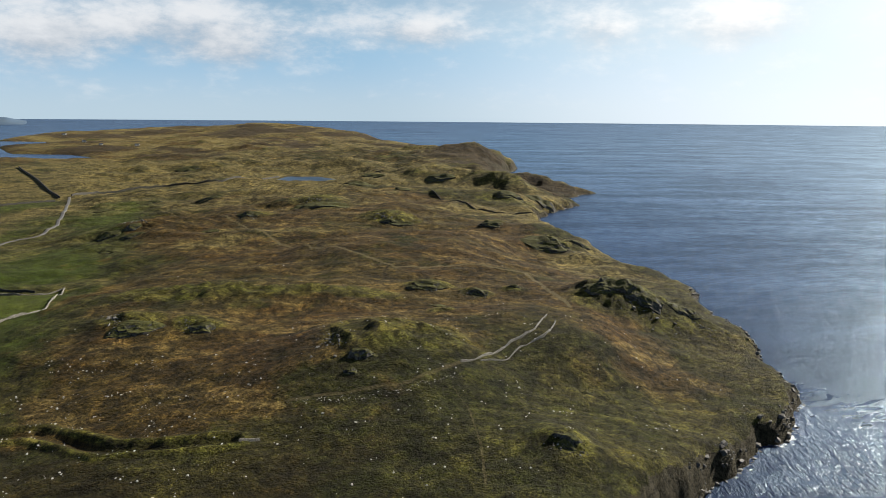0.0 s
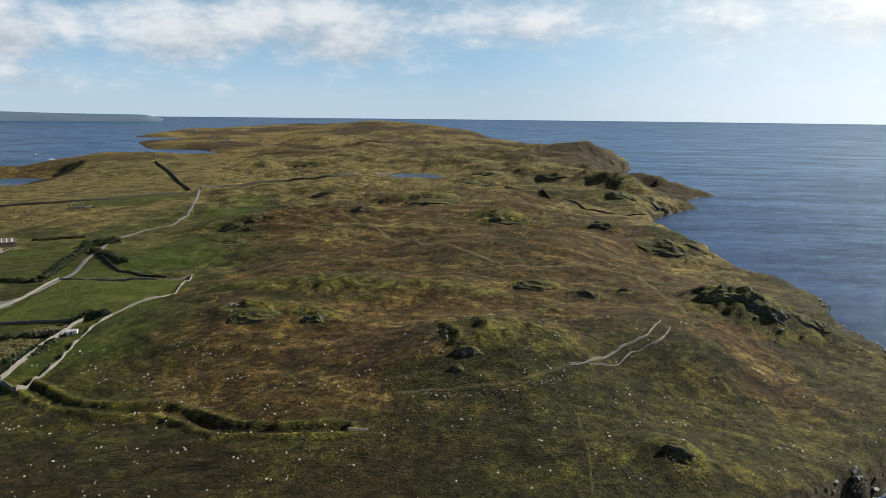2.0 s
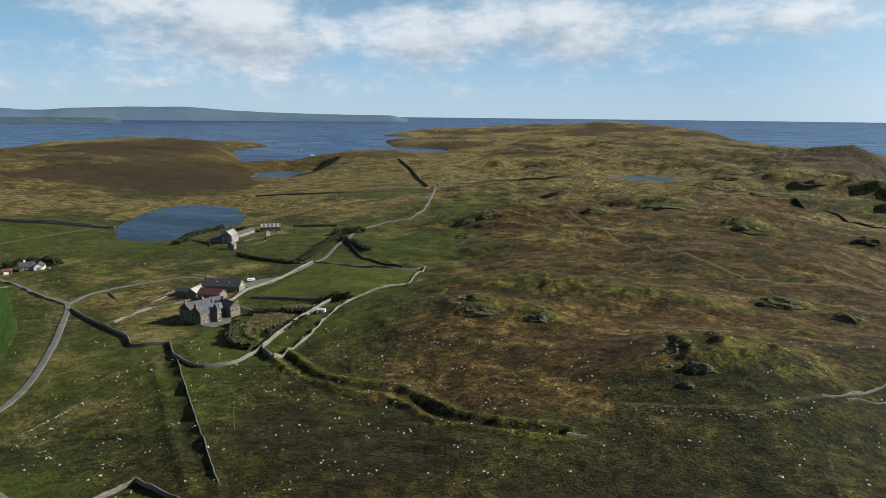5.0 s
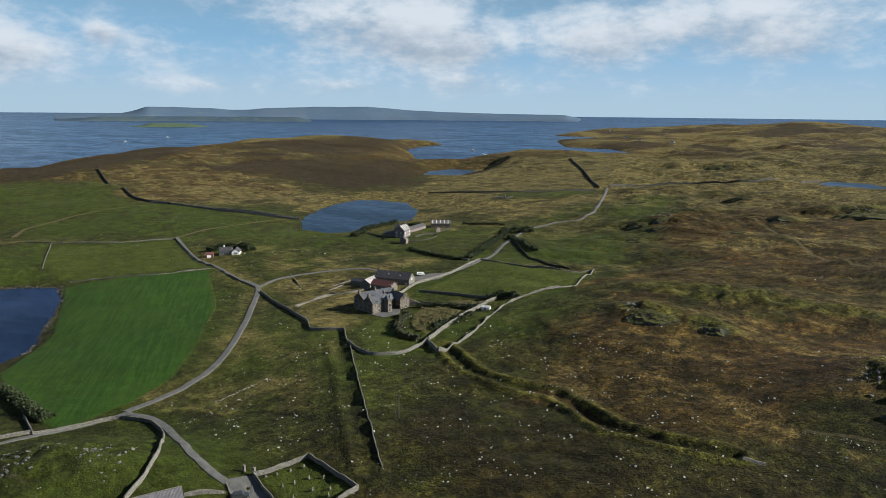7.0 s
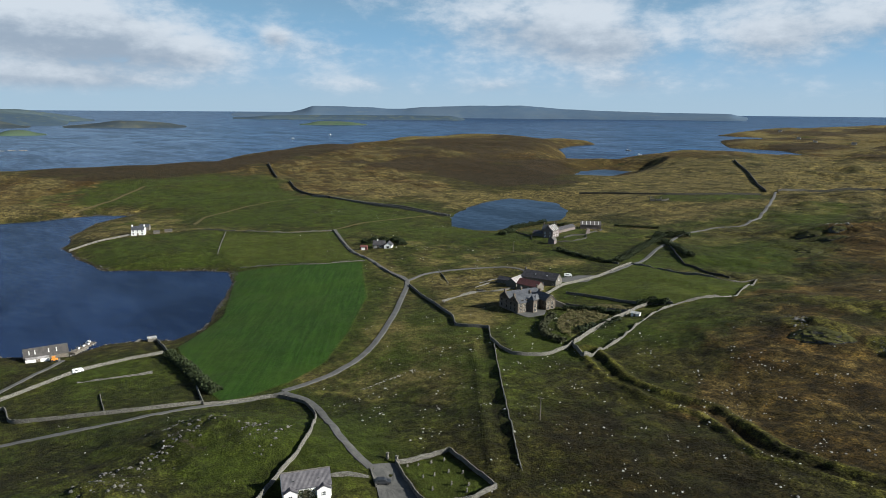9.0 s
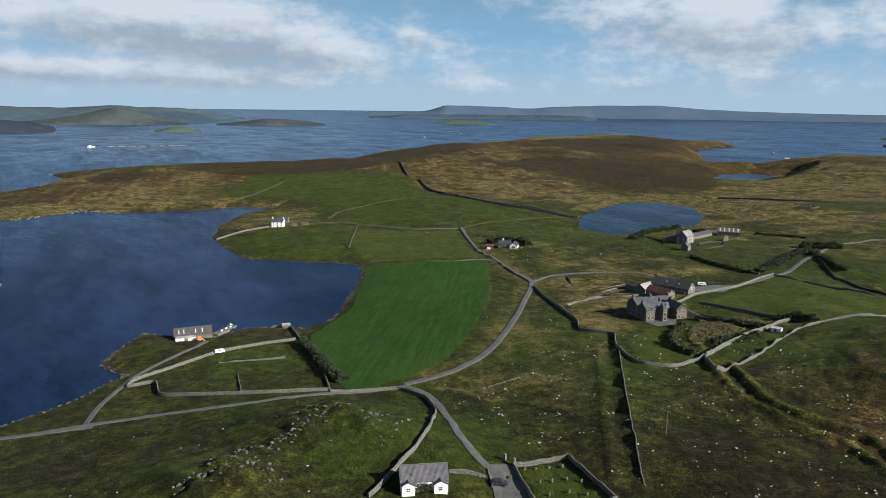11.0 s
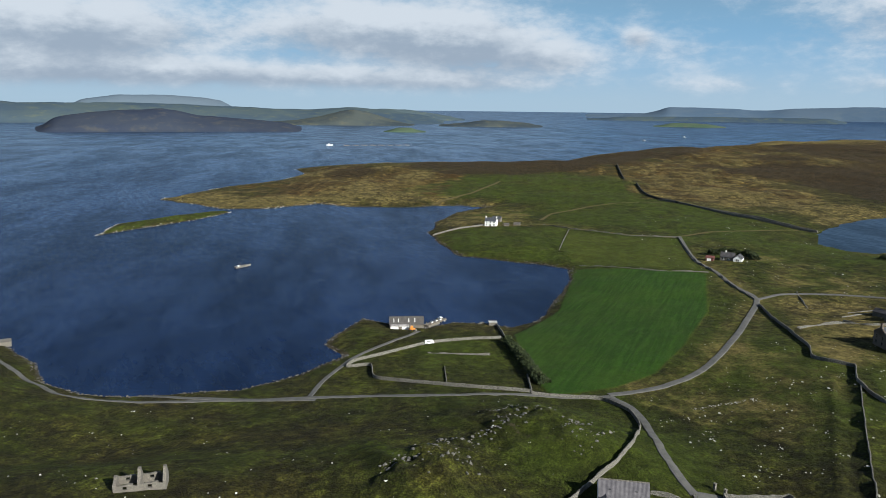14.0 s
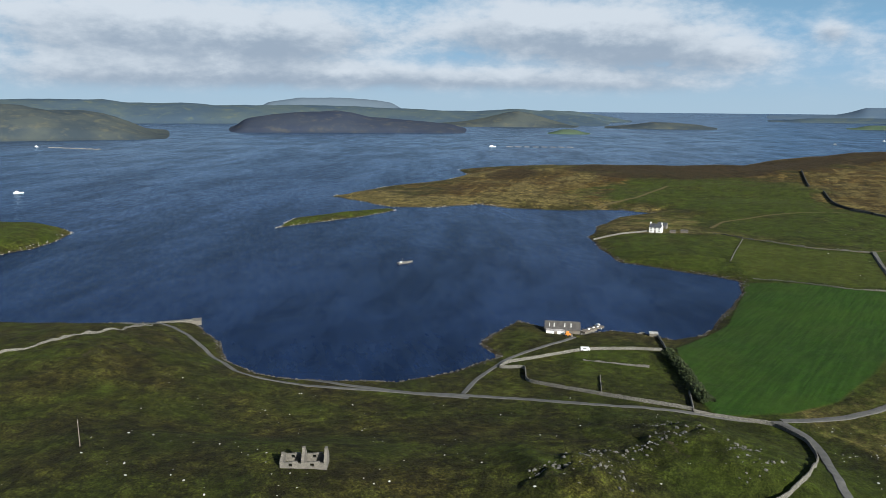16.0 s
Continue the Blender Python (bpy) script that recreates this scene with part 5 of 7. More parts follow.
for z in (1.0, 3.9):
    for a in (1.0, 3.2):
        window(mansion, (0, 10.5, 0, 7.6), "f", a, z, 1.15, 1.8, PALE_TRIM)
    for a in (1.0, 3.2):
        window(mansion, (14.6, MW, -2.2, 8), "f", a, z, 1.05, 1.7, PALE_TRIM)
    for a in (1.4, 4.0):
        window(mansion, (14.6, MW, -2.2, 8), "l", 6.4 + a * 0.8, z, 0.95, 1.6, SANDSTONE)
    for a in (1.2, 4.6):
        window(mansion, (0, 10.5, 0, 7.6), "l", a, z, 1.0, 1.6, SANDSTONE)
    for a in (1.6, 5.6):
        window(mansion, (0, MW - 0.6, 7.6, 16), "l", a, z, 1.0, 1.6, SANDSTONE)
        window(mansion, (0, MW - 0.6, 7.6, 16), "r", a, z, 1.0, 1.6, SANDSTONE)
    for a in (2, 6, 10, 14, 17.4):
        window(mansion, (0, MW - 0.6, 7.6, 16), "b", a, z, 1.0, 1.6, SANDSTONE)
window(mansion, (0, 10.5, 0, 7.6), "l", 3.3, 6.7, 0.9, 1.1, SANDSTONE)
window(mansion, (14.6, MW, -2.2, 8), "f", 2.3, 6.6, 0.9, 1.1, PALE_TRIM)
door(mansion, (10.5, 14.8, 3.0, 7.6), "f", 0.3, 1.1, 2.4)
for x, y, top in ((0.35, 11.8, 12.2), (MW - 1.0, 11.8, 11.9), (0.35, 3.8, 11.4), (10.3, 5.2, 11.6), (17.3, 6.6, 11.2), (9.6, 11.8, 11.7)):
    chimney(mansion, x, y, 8.6, top, SANDSTONE, 0.8, 1.2, 3)
for x in (2.6, 5.2):  # small dormers on the entrance slope
    dormer = part("dormer", one_box(x, x + 1.1, 0.6, 2.6, 6.6, 7.9), SANDSTONE, mansion)
    part("pane", one_box(x + 0.15, x + 0.95, 0.55, 0.62, 6.9, 7.75), GLASS, dormer)
screen, L = stand("screen_wall", (-237.4, 244.6), (-231.6, 249.4), "dark stone screen wall with a sloping top beside the mansion", "wall")
bm = bmesh.new()
prof = [(-9.5, -0.8), (L, -0.8), (L, 1.0), (L - 0.9, 1.3), (-2.0, 4.6), (-9.5, 5.6)]
a, b = [bm.verts.new((p, 0, q)) for p, q in prof], [bm.verts.new((p, 0.7, q)) for p, q in prof]
bm.faces.new(a)
bm.faces.new(b[::-1])
for i in range(len(prof)):
    j = (i + 1) % len(prof)
    bm.faces.new((a[i], b[i], b[j], a[j]))
bmesh.ops.recalc_face_normals(bm, faces=bm.faces)
part("wall", bm, RUBBLE, screen)
part("coping", one_box(L - 0.8, L + 0.1, -0.06, 0.76, 1.0, 1.2), RUBBLE, screen)

barn, L = stand("stone_barn", (-286.0, 268.4), (-266.2, 275.3), "long rubble-stone barn with dark slate roof", "barn")
block(barn, 0, L, 0, 8, 4.0, 7.2, RUBBLE, DARK_SLATE)
for a in (3.0, 9.5, 16.0):
    door(barn, (0, L, 0, 8), "f", a, 1.6, 2.4)
for a in (6.2, 13.0, 19.0):
    window(barn, (0, L, 0, 8), "f", a, 1.3, 0.8, 0.9)
window(barn, (0, L, 0, 8), "r", 3.5, 3.6, 0.9, 1.0)
chimney(barn, 0.5, 4, 6.6, 8.4, RUBBLE)
for a in (7.5, 14.5):
    part("skylight", one_box(a, a + 0.6, 1.7, 2.3, 5.6, 6.05), PALE_SHEET, barn)
red_barn, L = stand("red_barn", (-276.4, 256.0), (-263.2, 258.3), "low stone outbuilding with dull red corrugated roof", "barn")
block(red_barn, 0, L, 0, 6.2, 3.0, 5.4, RUBBLE, RED_SHEET)
door(red_barn, (0, L, 0, 6.2), "r", 2.4, 1.4, 2.1)
for a in (2.5, 7.5, 11.0):
    window(red_barn, (0, L, 0, 6.2), "f", a, 1.1, 0.8, 0.9)
byre, L = stand("byre", (-287.0, 257.8), (-281.0, 259.8), "narrow stone byre with pale weathered sheet roof", "barn")
block(byre, 0, L, 0, 14, 2.8, 4.9, RUBBLE, WEATHERED_SHEET, "y")
door(byre, (0, L, 0, 14), "f", 2.6, 1.2, 2.0)
lean_to, L = stand("lean_to_shed", (-299.0, 262.0), (-288.5, 265.2), "long dark-roofed open shed in the steading", "shed")
block(lean_to, 0, L, 0, 4.5, 2.2, 3.6, RUBBLE, DARK_SLATE)
door(lean_to, (0, L, 0, 4.5), "f", 4.0, 2.4, 1.9)
hut, L = stand("garden_hut", (-200.5, 256.5), (-196.8, 258.0), "small white hut against the garden wall", "shed")
block(hut, 0, L, 0, 2.0, 1.5, 2.1, HARLING, PALE_SHEET)
door(hut, (0, L, 0, 2.0), "f", 1.4, 0.7, 1.4)

# cottage beside the graveyard
cottage, L = stand("cottage", (-152.2, 66.0), (-148.4, 77.2), "white harled cottage with purple slate roof and stone ridge", "house")
block(cottage, 0, L, 0, 6.4, 3.0, 5.7, HARLING, PURPLE_SLATE)
block(cottage, 0.2, 3.4, -1.2, 0.2, 2.5, 3.4, HARLING, PURPLE_SLATE, "y", name="porch")
block(cottage, L - 3.6, L - 0.3, -1.2, 0.2, 2.5, 3.4, HARLING, PURPLE_SLATE, "y", name="porch")
window(cottage, (0.2, 3.4, -1.2, 0.2), "f", 1.2, 0.9, 0.8, 1.0)
window(cottage, (L - 3.6, L - 0.3, -1.2, 0.2), "f", 1.2, 0.9, 0.8, 1.0)
door(cottage, (0, L, 0, 6.4), "f", 5.2, 1.0, 2.1)
for a in (2.4, 8.6):
    part("skylight", one_box(a, a + 0.55, 1.2, 1.75, 4.05, 4.42), DARK_PAINT, cottage)
part("ridge", one_box(-0.2, L + 0.2, 3.05, 3.35, 5.75, 5.98), RUBBLE, cottage, "pale stone ridge")
bm = bmesh.new()
rng = random.Random(5)
for i in range(420):
    c = Vector((rng.uniform(3.6, L - 3.9), rng.uniform(-0.9, 0.0), rng.uniform(0.0, 2.6)))
    q = Euler((rng.uniform(0, 6), rng.uniform(0, 6), rng.uniform(0, 6))).to_matrix()
    s = rng.uniform(0.09, 0.2)
    bm.faces.new([bm.verts.new(c + q @ Vector(v) * s) for v in ((-1, -0.6, 0), (1, -0.6, 0), (0.6, 0.8, 0.2), (-0.6, 0.8, 0.2))])
part("climber", bm, DRY_LEAF, cottage, "brownish climbing shrub")

# white house on the bay
white_house, L = stand("white_house", (-606.2, 135.5), (-601.6, 144.5), "two-storey white house with dark slate roof by the bay", "house")
block(white_house, 0, L, 0, 6.2, 4.7, 7.2, HARLING, SLATE)
for z in (0.9, 3.1):
    for a in (1.1, 4.5, 7.9):
        if (z, a) != (0.9, 4.5):
            window(white_house, (0, L, 0, 6.2), "f", a, z, 1.1, 1.3)
door(white_house, (0, L, 0, 6.2), "f", 4.5, 1.1, 2.1)
for x in (0.4, L - 0.4):
    chimney(white_house, x, 3.1, 6.3, 8.5, HARLING, 0.8, 1.0)
annex, L = stand("stone_store", (-624.0, 146.0), (-620.5, 153.0), "small dark-roofed stone store behind the white house", "shed")
block(annex, 0, L, 0, 6, 3.0, 5.0, RUBBLE, SLATE)
door(annex, (0, L, 0, 6), "f", 3, 1.2, 2.0)
for a, b, lab in (((-601.0, 151.5), (-599.8, 156.0), "low brown-roofed stone shed beside the white house"), ((-603.5, 161.0), (-601.6, 166.5), "low brown-roofed stone shed along the shore wall")):
    low, L = stand("shed", a, b, lab, "shed", "sheds by the white house")
    block(low, 0, L, 0, 3.2, 1.7, 2.5, RUBBLE, RUST_SHEET)
    door(low, (0, L, 0, 3.2), "f", 1.2, 1.0, 1.6)

# bungalow above the crossroads
bungalow, L = stand("bungalow", (-431.0, 258.0), (-422.0, 268.5), "white bungalow with dark roof in a shelter of shrubs", "house")
block(bungalow, 0, L * 0.62, 1.5, 8.5, 2.7, 5.2, RUBBLE, DARK_SLATE)
block(bungalow, L * 0.62, L, 0, 8.5, 2.5, 4.6, HARLING, DARK_SLATE, "y")
window(bungalow, (L * 0.62, L, 0, 8.5), "f", 1.6, 0.9, 2.2, 1.3)
for a in (1.2, 4.6):
    window(bungalow, (0, L * 0.62, 1.5, 8.5), "f", a, 0.9, 1.5, 1.2)
door(bungalow, (0, L * 0.62, 1.5, 8.5), "f", 3.2, 1.0, 2.1)
chimney(bungalow, 3.0, 5.0, 4.8, 6.4, HARLING)
garage, L = stand("garage", (-434.5, 250.0), (-431.5, 254.0), "small garage with a red front beside the bungalow", "shed")
block(garage, 0, L, 0, 5, 2.2, 3.2, RED_SHEET, RED_SHEET)
door(garage, (0, L, 0, 5), "f", 1.0, 2.4, 1.9, WHITE_PAINT)

# boat shed and hut on the bay
boat_shed, L = stand("boat_shed", (-339.0, 30.5), (-338.0, 47.5), "long boathouse with brown sheet roof and skylights", "boathouse")
block(boat_shed, 0, L, 0, 7.5, 2.7, 5.6, RUBBLE, WEATHERED_BROWN)
for a in (2.0, 4.2, 9.4, 12.4):
    bm = bmesh.new()
    k = (5.6 - 2.7) / 3.75
    v = [bm.verts.new((x, y, 2.7 + y * k + 0.24)) for x, y in ((a, 0.9), (a + 0.45, 0.9), (a + 0.45, 2.6), (a, 2.6))]
    top = [bm.verts.new(p.co + Vector((0, 0, 0.05))) for p in v]
    bm.faces.new(top)
    for i in range(4):
        bm.faces.new((v[i], v[(i + 1) % 4], top[(i + 1) % 4], top[i]))
    bmesh.ops.recalc_face_normals(bm, faces=bm.faces)
    part("skylight", bm, PALE_SHEET, boat_shed)
door(boat_shed, (0, L, 0, 7.5), "f", 13.5, 2.2, 2.5)
for a in (3.0, 8.0):
    window(boat_shed, (0, L, 0, 7.5), "f", a, 1.3, 0.9, 0.9)
net_store, L = stand("net_store", (-336.0, 30.8), (-334.9, 39.6), "white-walled lean-to on the landward side of the boathouse", "shed")
block(net_store, 0, L, 0, 2.6, 1.7, 2.1, HARLING, WEATHERED_SHEET, over=0.1)
door(net_store, (0, L, 0, 2.6), "f", 4, 1.4, 1.55)
stone_hut, L = stand("stone_hut", (-337.5, 80.5), (-337.0, 84.5), "small roofless stone hut by the shore", "hut")
bm = bmesh.new()
for s in ((0, 4, 0, 0.6), (0, 4, 2.9, 3.5), (0, 0.6, 0.6, 2.9), (3.4, 4, 0.6, 2.9)):
    box(bm, *s, -1, 2.3 + 0.3 * random.random())
part("wall", bm, RUBBLE, stone_hut)
part("roof", one_box(-0.1, 4.1, -0.1, 3.6, 2.35, 2.5), PALE_SHEET, stone_hut)

# old farm steading by the loch
old_house, L = stand("farmhouse", (-388.0, 385.5), (-380.5, 388.5), "tall stone farmhouse with patched striped roof near the loch", "house")
block(old_house, 0, L, 0, 13, 5.6, 9.4, PINK_RUBBLE, RUST_SHEET, "y")
for z in (1.0, 3.4):
    for a in (1.3, 5.2):
        window(old_house, (0, L, 0, 13), "f", a, z, 0.9, 1.2)
    for a in (2.0, 6.0, 10.0):
        window(old_house, (0, L, 0, 13), "r", a, z, 0.9, 1.2)
for y in (0.4, 12.6):
    chimney(old_house, L / 2, y, 8.8, 10.8, PINK_RUBBLE)
for i in range(4):  # pale sheets let into the roof
    bm = bmesh.new()
    y, k = 1.4 + i * 3.0, 3.8 / (L / 2)
    v = [bm.verts.new((x, q, 9.4 - (x - L / 2) * k + 0.25)) for x, q in ((L / 2 + 0.3, y), (L, y), (L, y + 0.9), (L / 2 + 0.3, y + 0.9))]
    top = [bm.verts.new(p.co + Vector((0, 0, 0.05))) for p in v]
    bm.faces.new(top)
    for j in range(4):
        bm.faces.new((v[j], v[(j + 1) % 4], top[(j + 1) % 4], top[j]))
    bmesh.ops.recalc_face_normals(bm, faces=bm.faces)
    part("roof_sheet", bm, PALE_SHEET, old_house)
back_house, L = stand("back_house", (-402.0, 398.0), (-391.5, 402.0), "older slate-roofed range behind the farmhouse", "house")
block(back_house, 0, L, 0, 7, 4.4, 7.6, PINK_RUBBLE, SLATE)
for a in (1.5, 5.0, 8.4):
    window(back_house, (0, L, 0, 7), "f", a, 1.2, 0.9, 1.2)
chimney(back_house, 0.4, 3.5, 7.0, 9.0, PINK_RUBBLE)
chimney(back_house, L - 0.4, 3.5, 7.0, 9.0, PINK_RUBBLE)
dark_shed, L = stand("dark_shed", (-399.0, 385.0), (-391.0, 388.0), "low dark-roofed shed against the farmhouse", "shed")
block(dark_shed, 0, L, 0, 7, 2.6, 4.4, RUBBLE, DARK_SLATE)
door(dark_shed, (0, L, 0, 7), "f", 3.0, 1.4, 2.0)
cart_shed, L = stand("cart_shed", (-368.5, 371.5), (-364.0, 373.5), "small pale gabled outbuilding below the farmhouse", "shed")
block(cart_shed, 0, L, 0, 5, 3.2, 5.2, PINK_RUBBLE, RUST_SHEET, "y")
door(cart_shed, (0, L, 0, 5), "f", 1.8, 1.0, 2.0)
gable_end, L = stand("ruined_gable", (-384.0, 430.0), (-383.0, 434.0), "lone pale gable of a fallen farm building", "ruin")
bm = bmesh.new()
prof = [(0, -0.6), (L, -0.6), (L, 2.4), (L / 2 + 0.4, 4.4), (L / 2 - 0.5, 4.2), (0, 2.2)]
a, b = [bm.verts.new((p, 0, q)) for p, q in prof], [bm.verts.new((p, 0.6, q)) for p, q in prof]
bm.faces.new(a)
bm.faces.new(b[::-1])
for i in range(len(prof)):
    bm.faces.new((a[i], b[i], b[(i + 1) % 6], a[(i + 1) % 6]))
bmesh.ops.recalc_face_normals(bm, faces=bm.faces)
part("wall", bm, PINK_RUBBLE, gable_end)
for line, tall in (([(-378, 398), (-381, 412), (-378, 424)], 1.5), ([(-384, 434), (-388, 446), (-391, 458)], 1.4), ([(-372, 378), (-364, 392), (-368, 412), (-378, 424)], 1.2), ([(-400, 384), (-420, 392), (-434, 400)], 1.4), ([(-404, 402), (-412, 420), (-408, 440)], 1.5), ([(-386, 372), (-399, 384)], 1.3)):
    tagged(drystone_wall(line, tall, 0.8), group="drystone walls")
long_barn, L = stand("striped_barn", (-406.0, 447.5), (-393.5, 459.0), "long barn with pale and dark striped sheet roof", "barn")
block(long_barn, 0, L, 0, 9, 3.6, 6.2, PINK_RUBBLE, RUST_SHEET)
for i in range(5):
    bm = bmesh.new()
    k = 2.6 / 4.5
    a = 1.4 + i * 3.3
    v = [bm.verts.new((x, y, 3.6 + y * k + 0.24)) for x, y in ((a, 0.2), (a + 0.7, 0.2), (a + 0.7, 4.0), (a, 4.0))]
    top = [bm.verts.new(p.co + Vector((0, 0, 0.05))) for p in v]
    bm.faces.new(top)
    for j in range(4):
        bm.faces.new((v[j], v[(j + 1) % 4], top[(j + 1) % 4], top[j]))
    bmesh.ops.recalc_face_normals(bm, faces=bm.faces)
    part("skylight", bm, PALE_SHEET, long_barn)
for a in (2.5, 8.0, 14.0):
    door(long_barn, (0, L, 0, 9), "f", a, 2.0, 2.4)
mid_barn, L = stand("low_barn", (-398.0, 414.0), (-405.0, 440.0), "low dark-roofed byre at the steading", "barn")
block(mid_barn, 0, L, 0, 5.5, 2.6, 4.4, PINK_RUBBLE, DARK_SLATE)
door(mid_barn, (0, L, 0, 6), "f", 4, 1.4, 2.0)

# fallen steading in the rough grazing beyond the loch
fallen, L = stand("fallen_cottage", (-464.0, 617.5), (-455.5, 624.5), "roofless gabled cottage on the rough grazing", "ruin")
for x in (0.0, L - 0.6):
    bm = bmesh.new()
    gabled(bm, x, x + 0.6, 0, 5.5, -0.8, 2.4, 4.6, "x")
    part("gable", bm, RUBBLE, fallen)
for y, top in ((0.0, 2.2), (4.9, 1.8)):
    part("wall", one_box(0.6, L * 0.45, y, y + 0.6, -0.8, top), RUBBLE, fallen)
    part("wall", one_box(L * 0.55, L - 0.6, y, y + 0.6, -0.8, top * 0.9), RUBBLE, fallen)
tagged(drystone_wall([(-455.5, 624.5), (-455.0, 632.0), (-458.0, 640.0)], 1.2, 0.8), group="drystone walls")

# roofless croft in the near pasture
croft, L = stand("ruined_croft", (-161.8, -46.0), (-163.0, -34.6), "roofless stone croft with broken gables in rough grass", "ruin")


def ruined_gable(x, y0, y1, eave, peak):
    bm = bmesh.new()
    prof = [(y0, -0.8), (y1, -0.8), (y1, eave * 0.9), ((y0 + y1) / 2 + 0.5, peak * 0.93), ((y0 + y1) / 2 + 0.5, peak), ((y0 + y1) / 2 - 0.5, peak), ((y0 + y1) / 2 - 0.6, peak * 0.85), (y0, eave)]
    a, b = [bm.verts.new((x, p, q)) for p, q in prof], [bm.verts.new((x + 0.7, p, q)) for p, q in prof]
    bm.faces.new(a)
    bm.faces.new(b[::-1])
    for i in range(len(prof)):
        j = (i + 1) % len(prof)
        bm.faces.new((a[i], b[i], b[j], a[j]))
    bmesh.ops.recalc_face_normals(bm, faces=bm.faces)
    part("gable", bm, RUBBLE, croft)


for x, peak in ((0.0, 3.4), (5.2, 4.9), (10.7, 4.8)):
    ruined_gable(x, 0, 5.0, 2.3, peak)
for x0, x1, y in ((0.7, 5.2, 0.0), (5.9, 10.7, 0.0), (0.7, 5.2, 4.4), (5.9, 10.7, 4.4)):
    for j, (p, q, z0, z1) in enumerate(((0, 0.3, -0.8, 2.0), (0.3, 0.5, -0.8, 0.9), (0.5, 0.8, -0.8, 2.2), (0.8, 1.0, -0.8, 1.7))):
        w = x1 - x0
        part("wall", one_box(x0 + w * p, x0 + w * q, y, y + 0.6, z0, z1), RUBBLE, croft)
    part("lintel", one_box(x0 + (x1 - x0) * 0.28, x0 + (x1 - x0) * 0.52, y - 0.02, y + 0.62, 1.75, 2.05), RUBBLE, croft)

# far cottages on the end of the island
for x, y, w in ((-1545, 2880, 13), (-1039, 2139, 10), (-922, 2120, 12), (-1150, 2260, 10)):
    far_house, L = stand("far_cottage", (x, y), (x + w, y + 4), "small white cottage far off on the low green shore", "house", "cottages on the far shore")
    block(far_house, 0, L, 0, 7, 3.2, 6.0, HARLING, SLATE)
    for a in (1.5, L - 3.0):
        window(far_house, (0, L, 0, 7), "f", a, 1.0, 1.2, 1.2)
    door(far_house, (0, L, 0, 7), "f", L / 2 - 0.5)
    chimney(far_house, 0.5, 3.5, 5.6, 7.2, HARLING)

# ---- shrubs, rocks, stones ----
def leaf_cloud(bm, rng, spots, size):
    """Small bent leaf clumps round the given places."""
    for c in spots:
        q = Euler((rng.uniform(-0.9, 0.9), rng.uniform(-0.9, 0.9), rng.uniform(0, 6.3))).to_matrix()
        s = size * rng.uniform(0.6, 1.3)
        v = [bm.verts.new(Vector(c) + q @ Vector(p) * s) for p in ((-1, -0.7, 0), (0.1, -0.9, 0.25), (1, -0.3, 0), (0.5, 0.8, 0.2), (-0.7, 0.7, 0.05))]
        bm.faces.new((v[0], v[1], v[3], v[4]))
        bm.faces.new((v[1], v[2], v[3]))


def hedge(line, wide, tall, per_metre, label, material=None):
    rng = random.Random(int(line[0][0] * 3 + line[0][1]))
    pts = flow(line, 1.0, 0.6)
    side, z = across(pts), height(pts[:, 0], pts[:, 1])
    base_x, base_y, base_z = pts[0][0], pts[0][1], z[0]
    root = thing("hedge", base_x, base_y, base_z, 0, label, "hedge", "dark hedges")
    leaves, wood = bmesh.new(), bmesh.new()
    for i, (p, s, g) in enumerate(zip(pts, side, z)):
        t = tall * (0.75 + 0.45 * rng.random()) * (0.8 + 0.4 * math.sin(i * 0.37 + base_x) ** 2)
        for k in range(per_metre * 5):
            a = rng.uniform(-1, 1)
            hgt = t * math.sqrt(1 - 0.7 * a * a) * rng.uniform(0.05, 1.0) ** 0.6
            leaf_cloud(leaves, rng, [(p[0] - base_x + s[0] * a * wide / 2 + rng.uniform(-0.5, 0.5), p[1] - base_y + s[1] * a * wide / 2 + rng.uniform(-0.5, 0.5), g - base_z + hgt)], 0.36)
        if i % 2 == 0:
            bmesh.ops.create_cone(wood, cap_ends=False, segments=5, radius1=0.09, radius2=0.03, depth=t * 0.9, matrix=Matrix.Translation((p[0] - base_x, p[1] - base_y, g - base_z + t * 0.4)) @ pose(0, 0, 0, rng.uniform(-20, 20), rng.uniform(-20, 20), 0))
    part("foliage", leaves, material or LEAF, root)
    tagged(part("stem", wood, BARK, root), kind="stuff")
    tagged(root.children[0], kind="stuff")
    return root


hedge([(-419.7, 371.9), (-440, 398), (-454.0, 420), (-456.1, 455.0)], 7, 3.2, 12, "dark windswept shrubbery between the farm and the loch")
hedge([(-344.5, 357.9), (-314.6, 350.6), (-288.7, 349.7)], 3.0, 2.4, 12, "dark overgrown hedge along the wall")
hedge([(-290.3, 355.1), (-307.4, 396.6), (-330.6, 452.7)], 5.0, 3.4, 14, "tall dark hedge beside the lane")
hedge([(-339, 458.0), (-332, 470.0), (-322.0, 479.1)], 7.0, 4.5, 22, "clump of dark stunted trees beside the lane")
hedge([(-321.5, 446.6), (-290, 418), (-264.8, 397.0)], 5.0, 3.0, 14, "dark shrubs spilling down from the lane")
hedge([(-304.1, 80.6), (-278.9, 81.5), (-250.2, 79.5), (-243.9, 80.8)], 5.0, 3.2, 16, "dark thicket along the edge of the crop field")
hedge([(-451.0, 262.0), (-450, 275), (-438, 284), (-426.0, 281.0)], 6.0, 3.8, 20, "dark shelter belt round the bungalow")
hedge([(-226, 232.0), (-214, 214.5), (-203, 205.0), (-193.5, 205.5)], 3.0, 2.4, 14, "dark overgrown bank beside the lawn", DRY_LEAF)
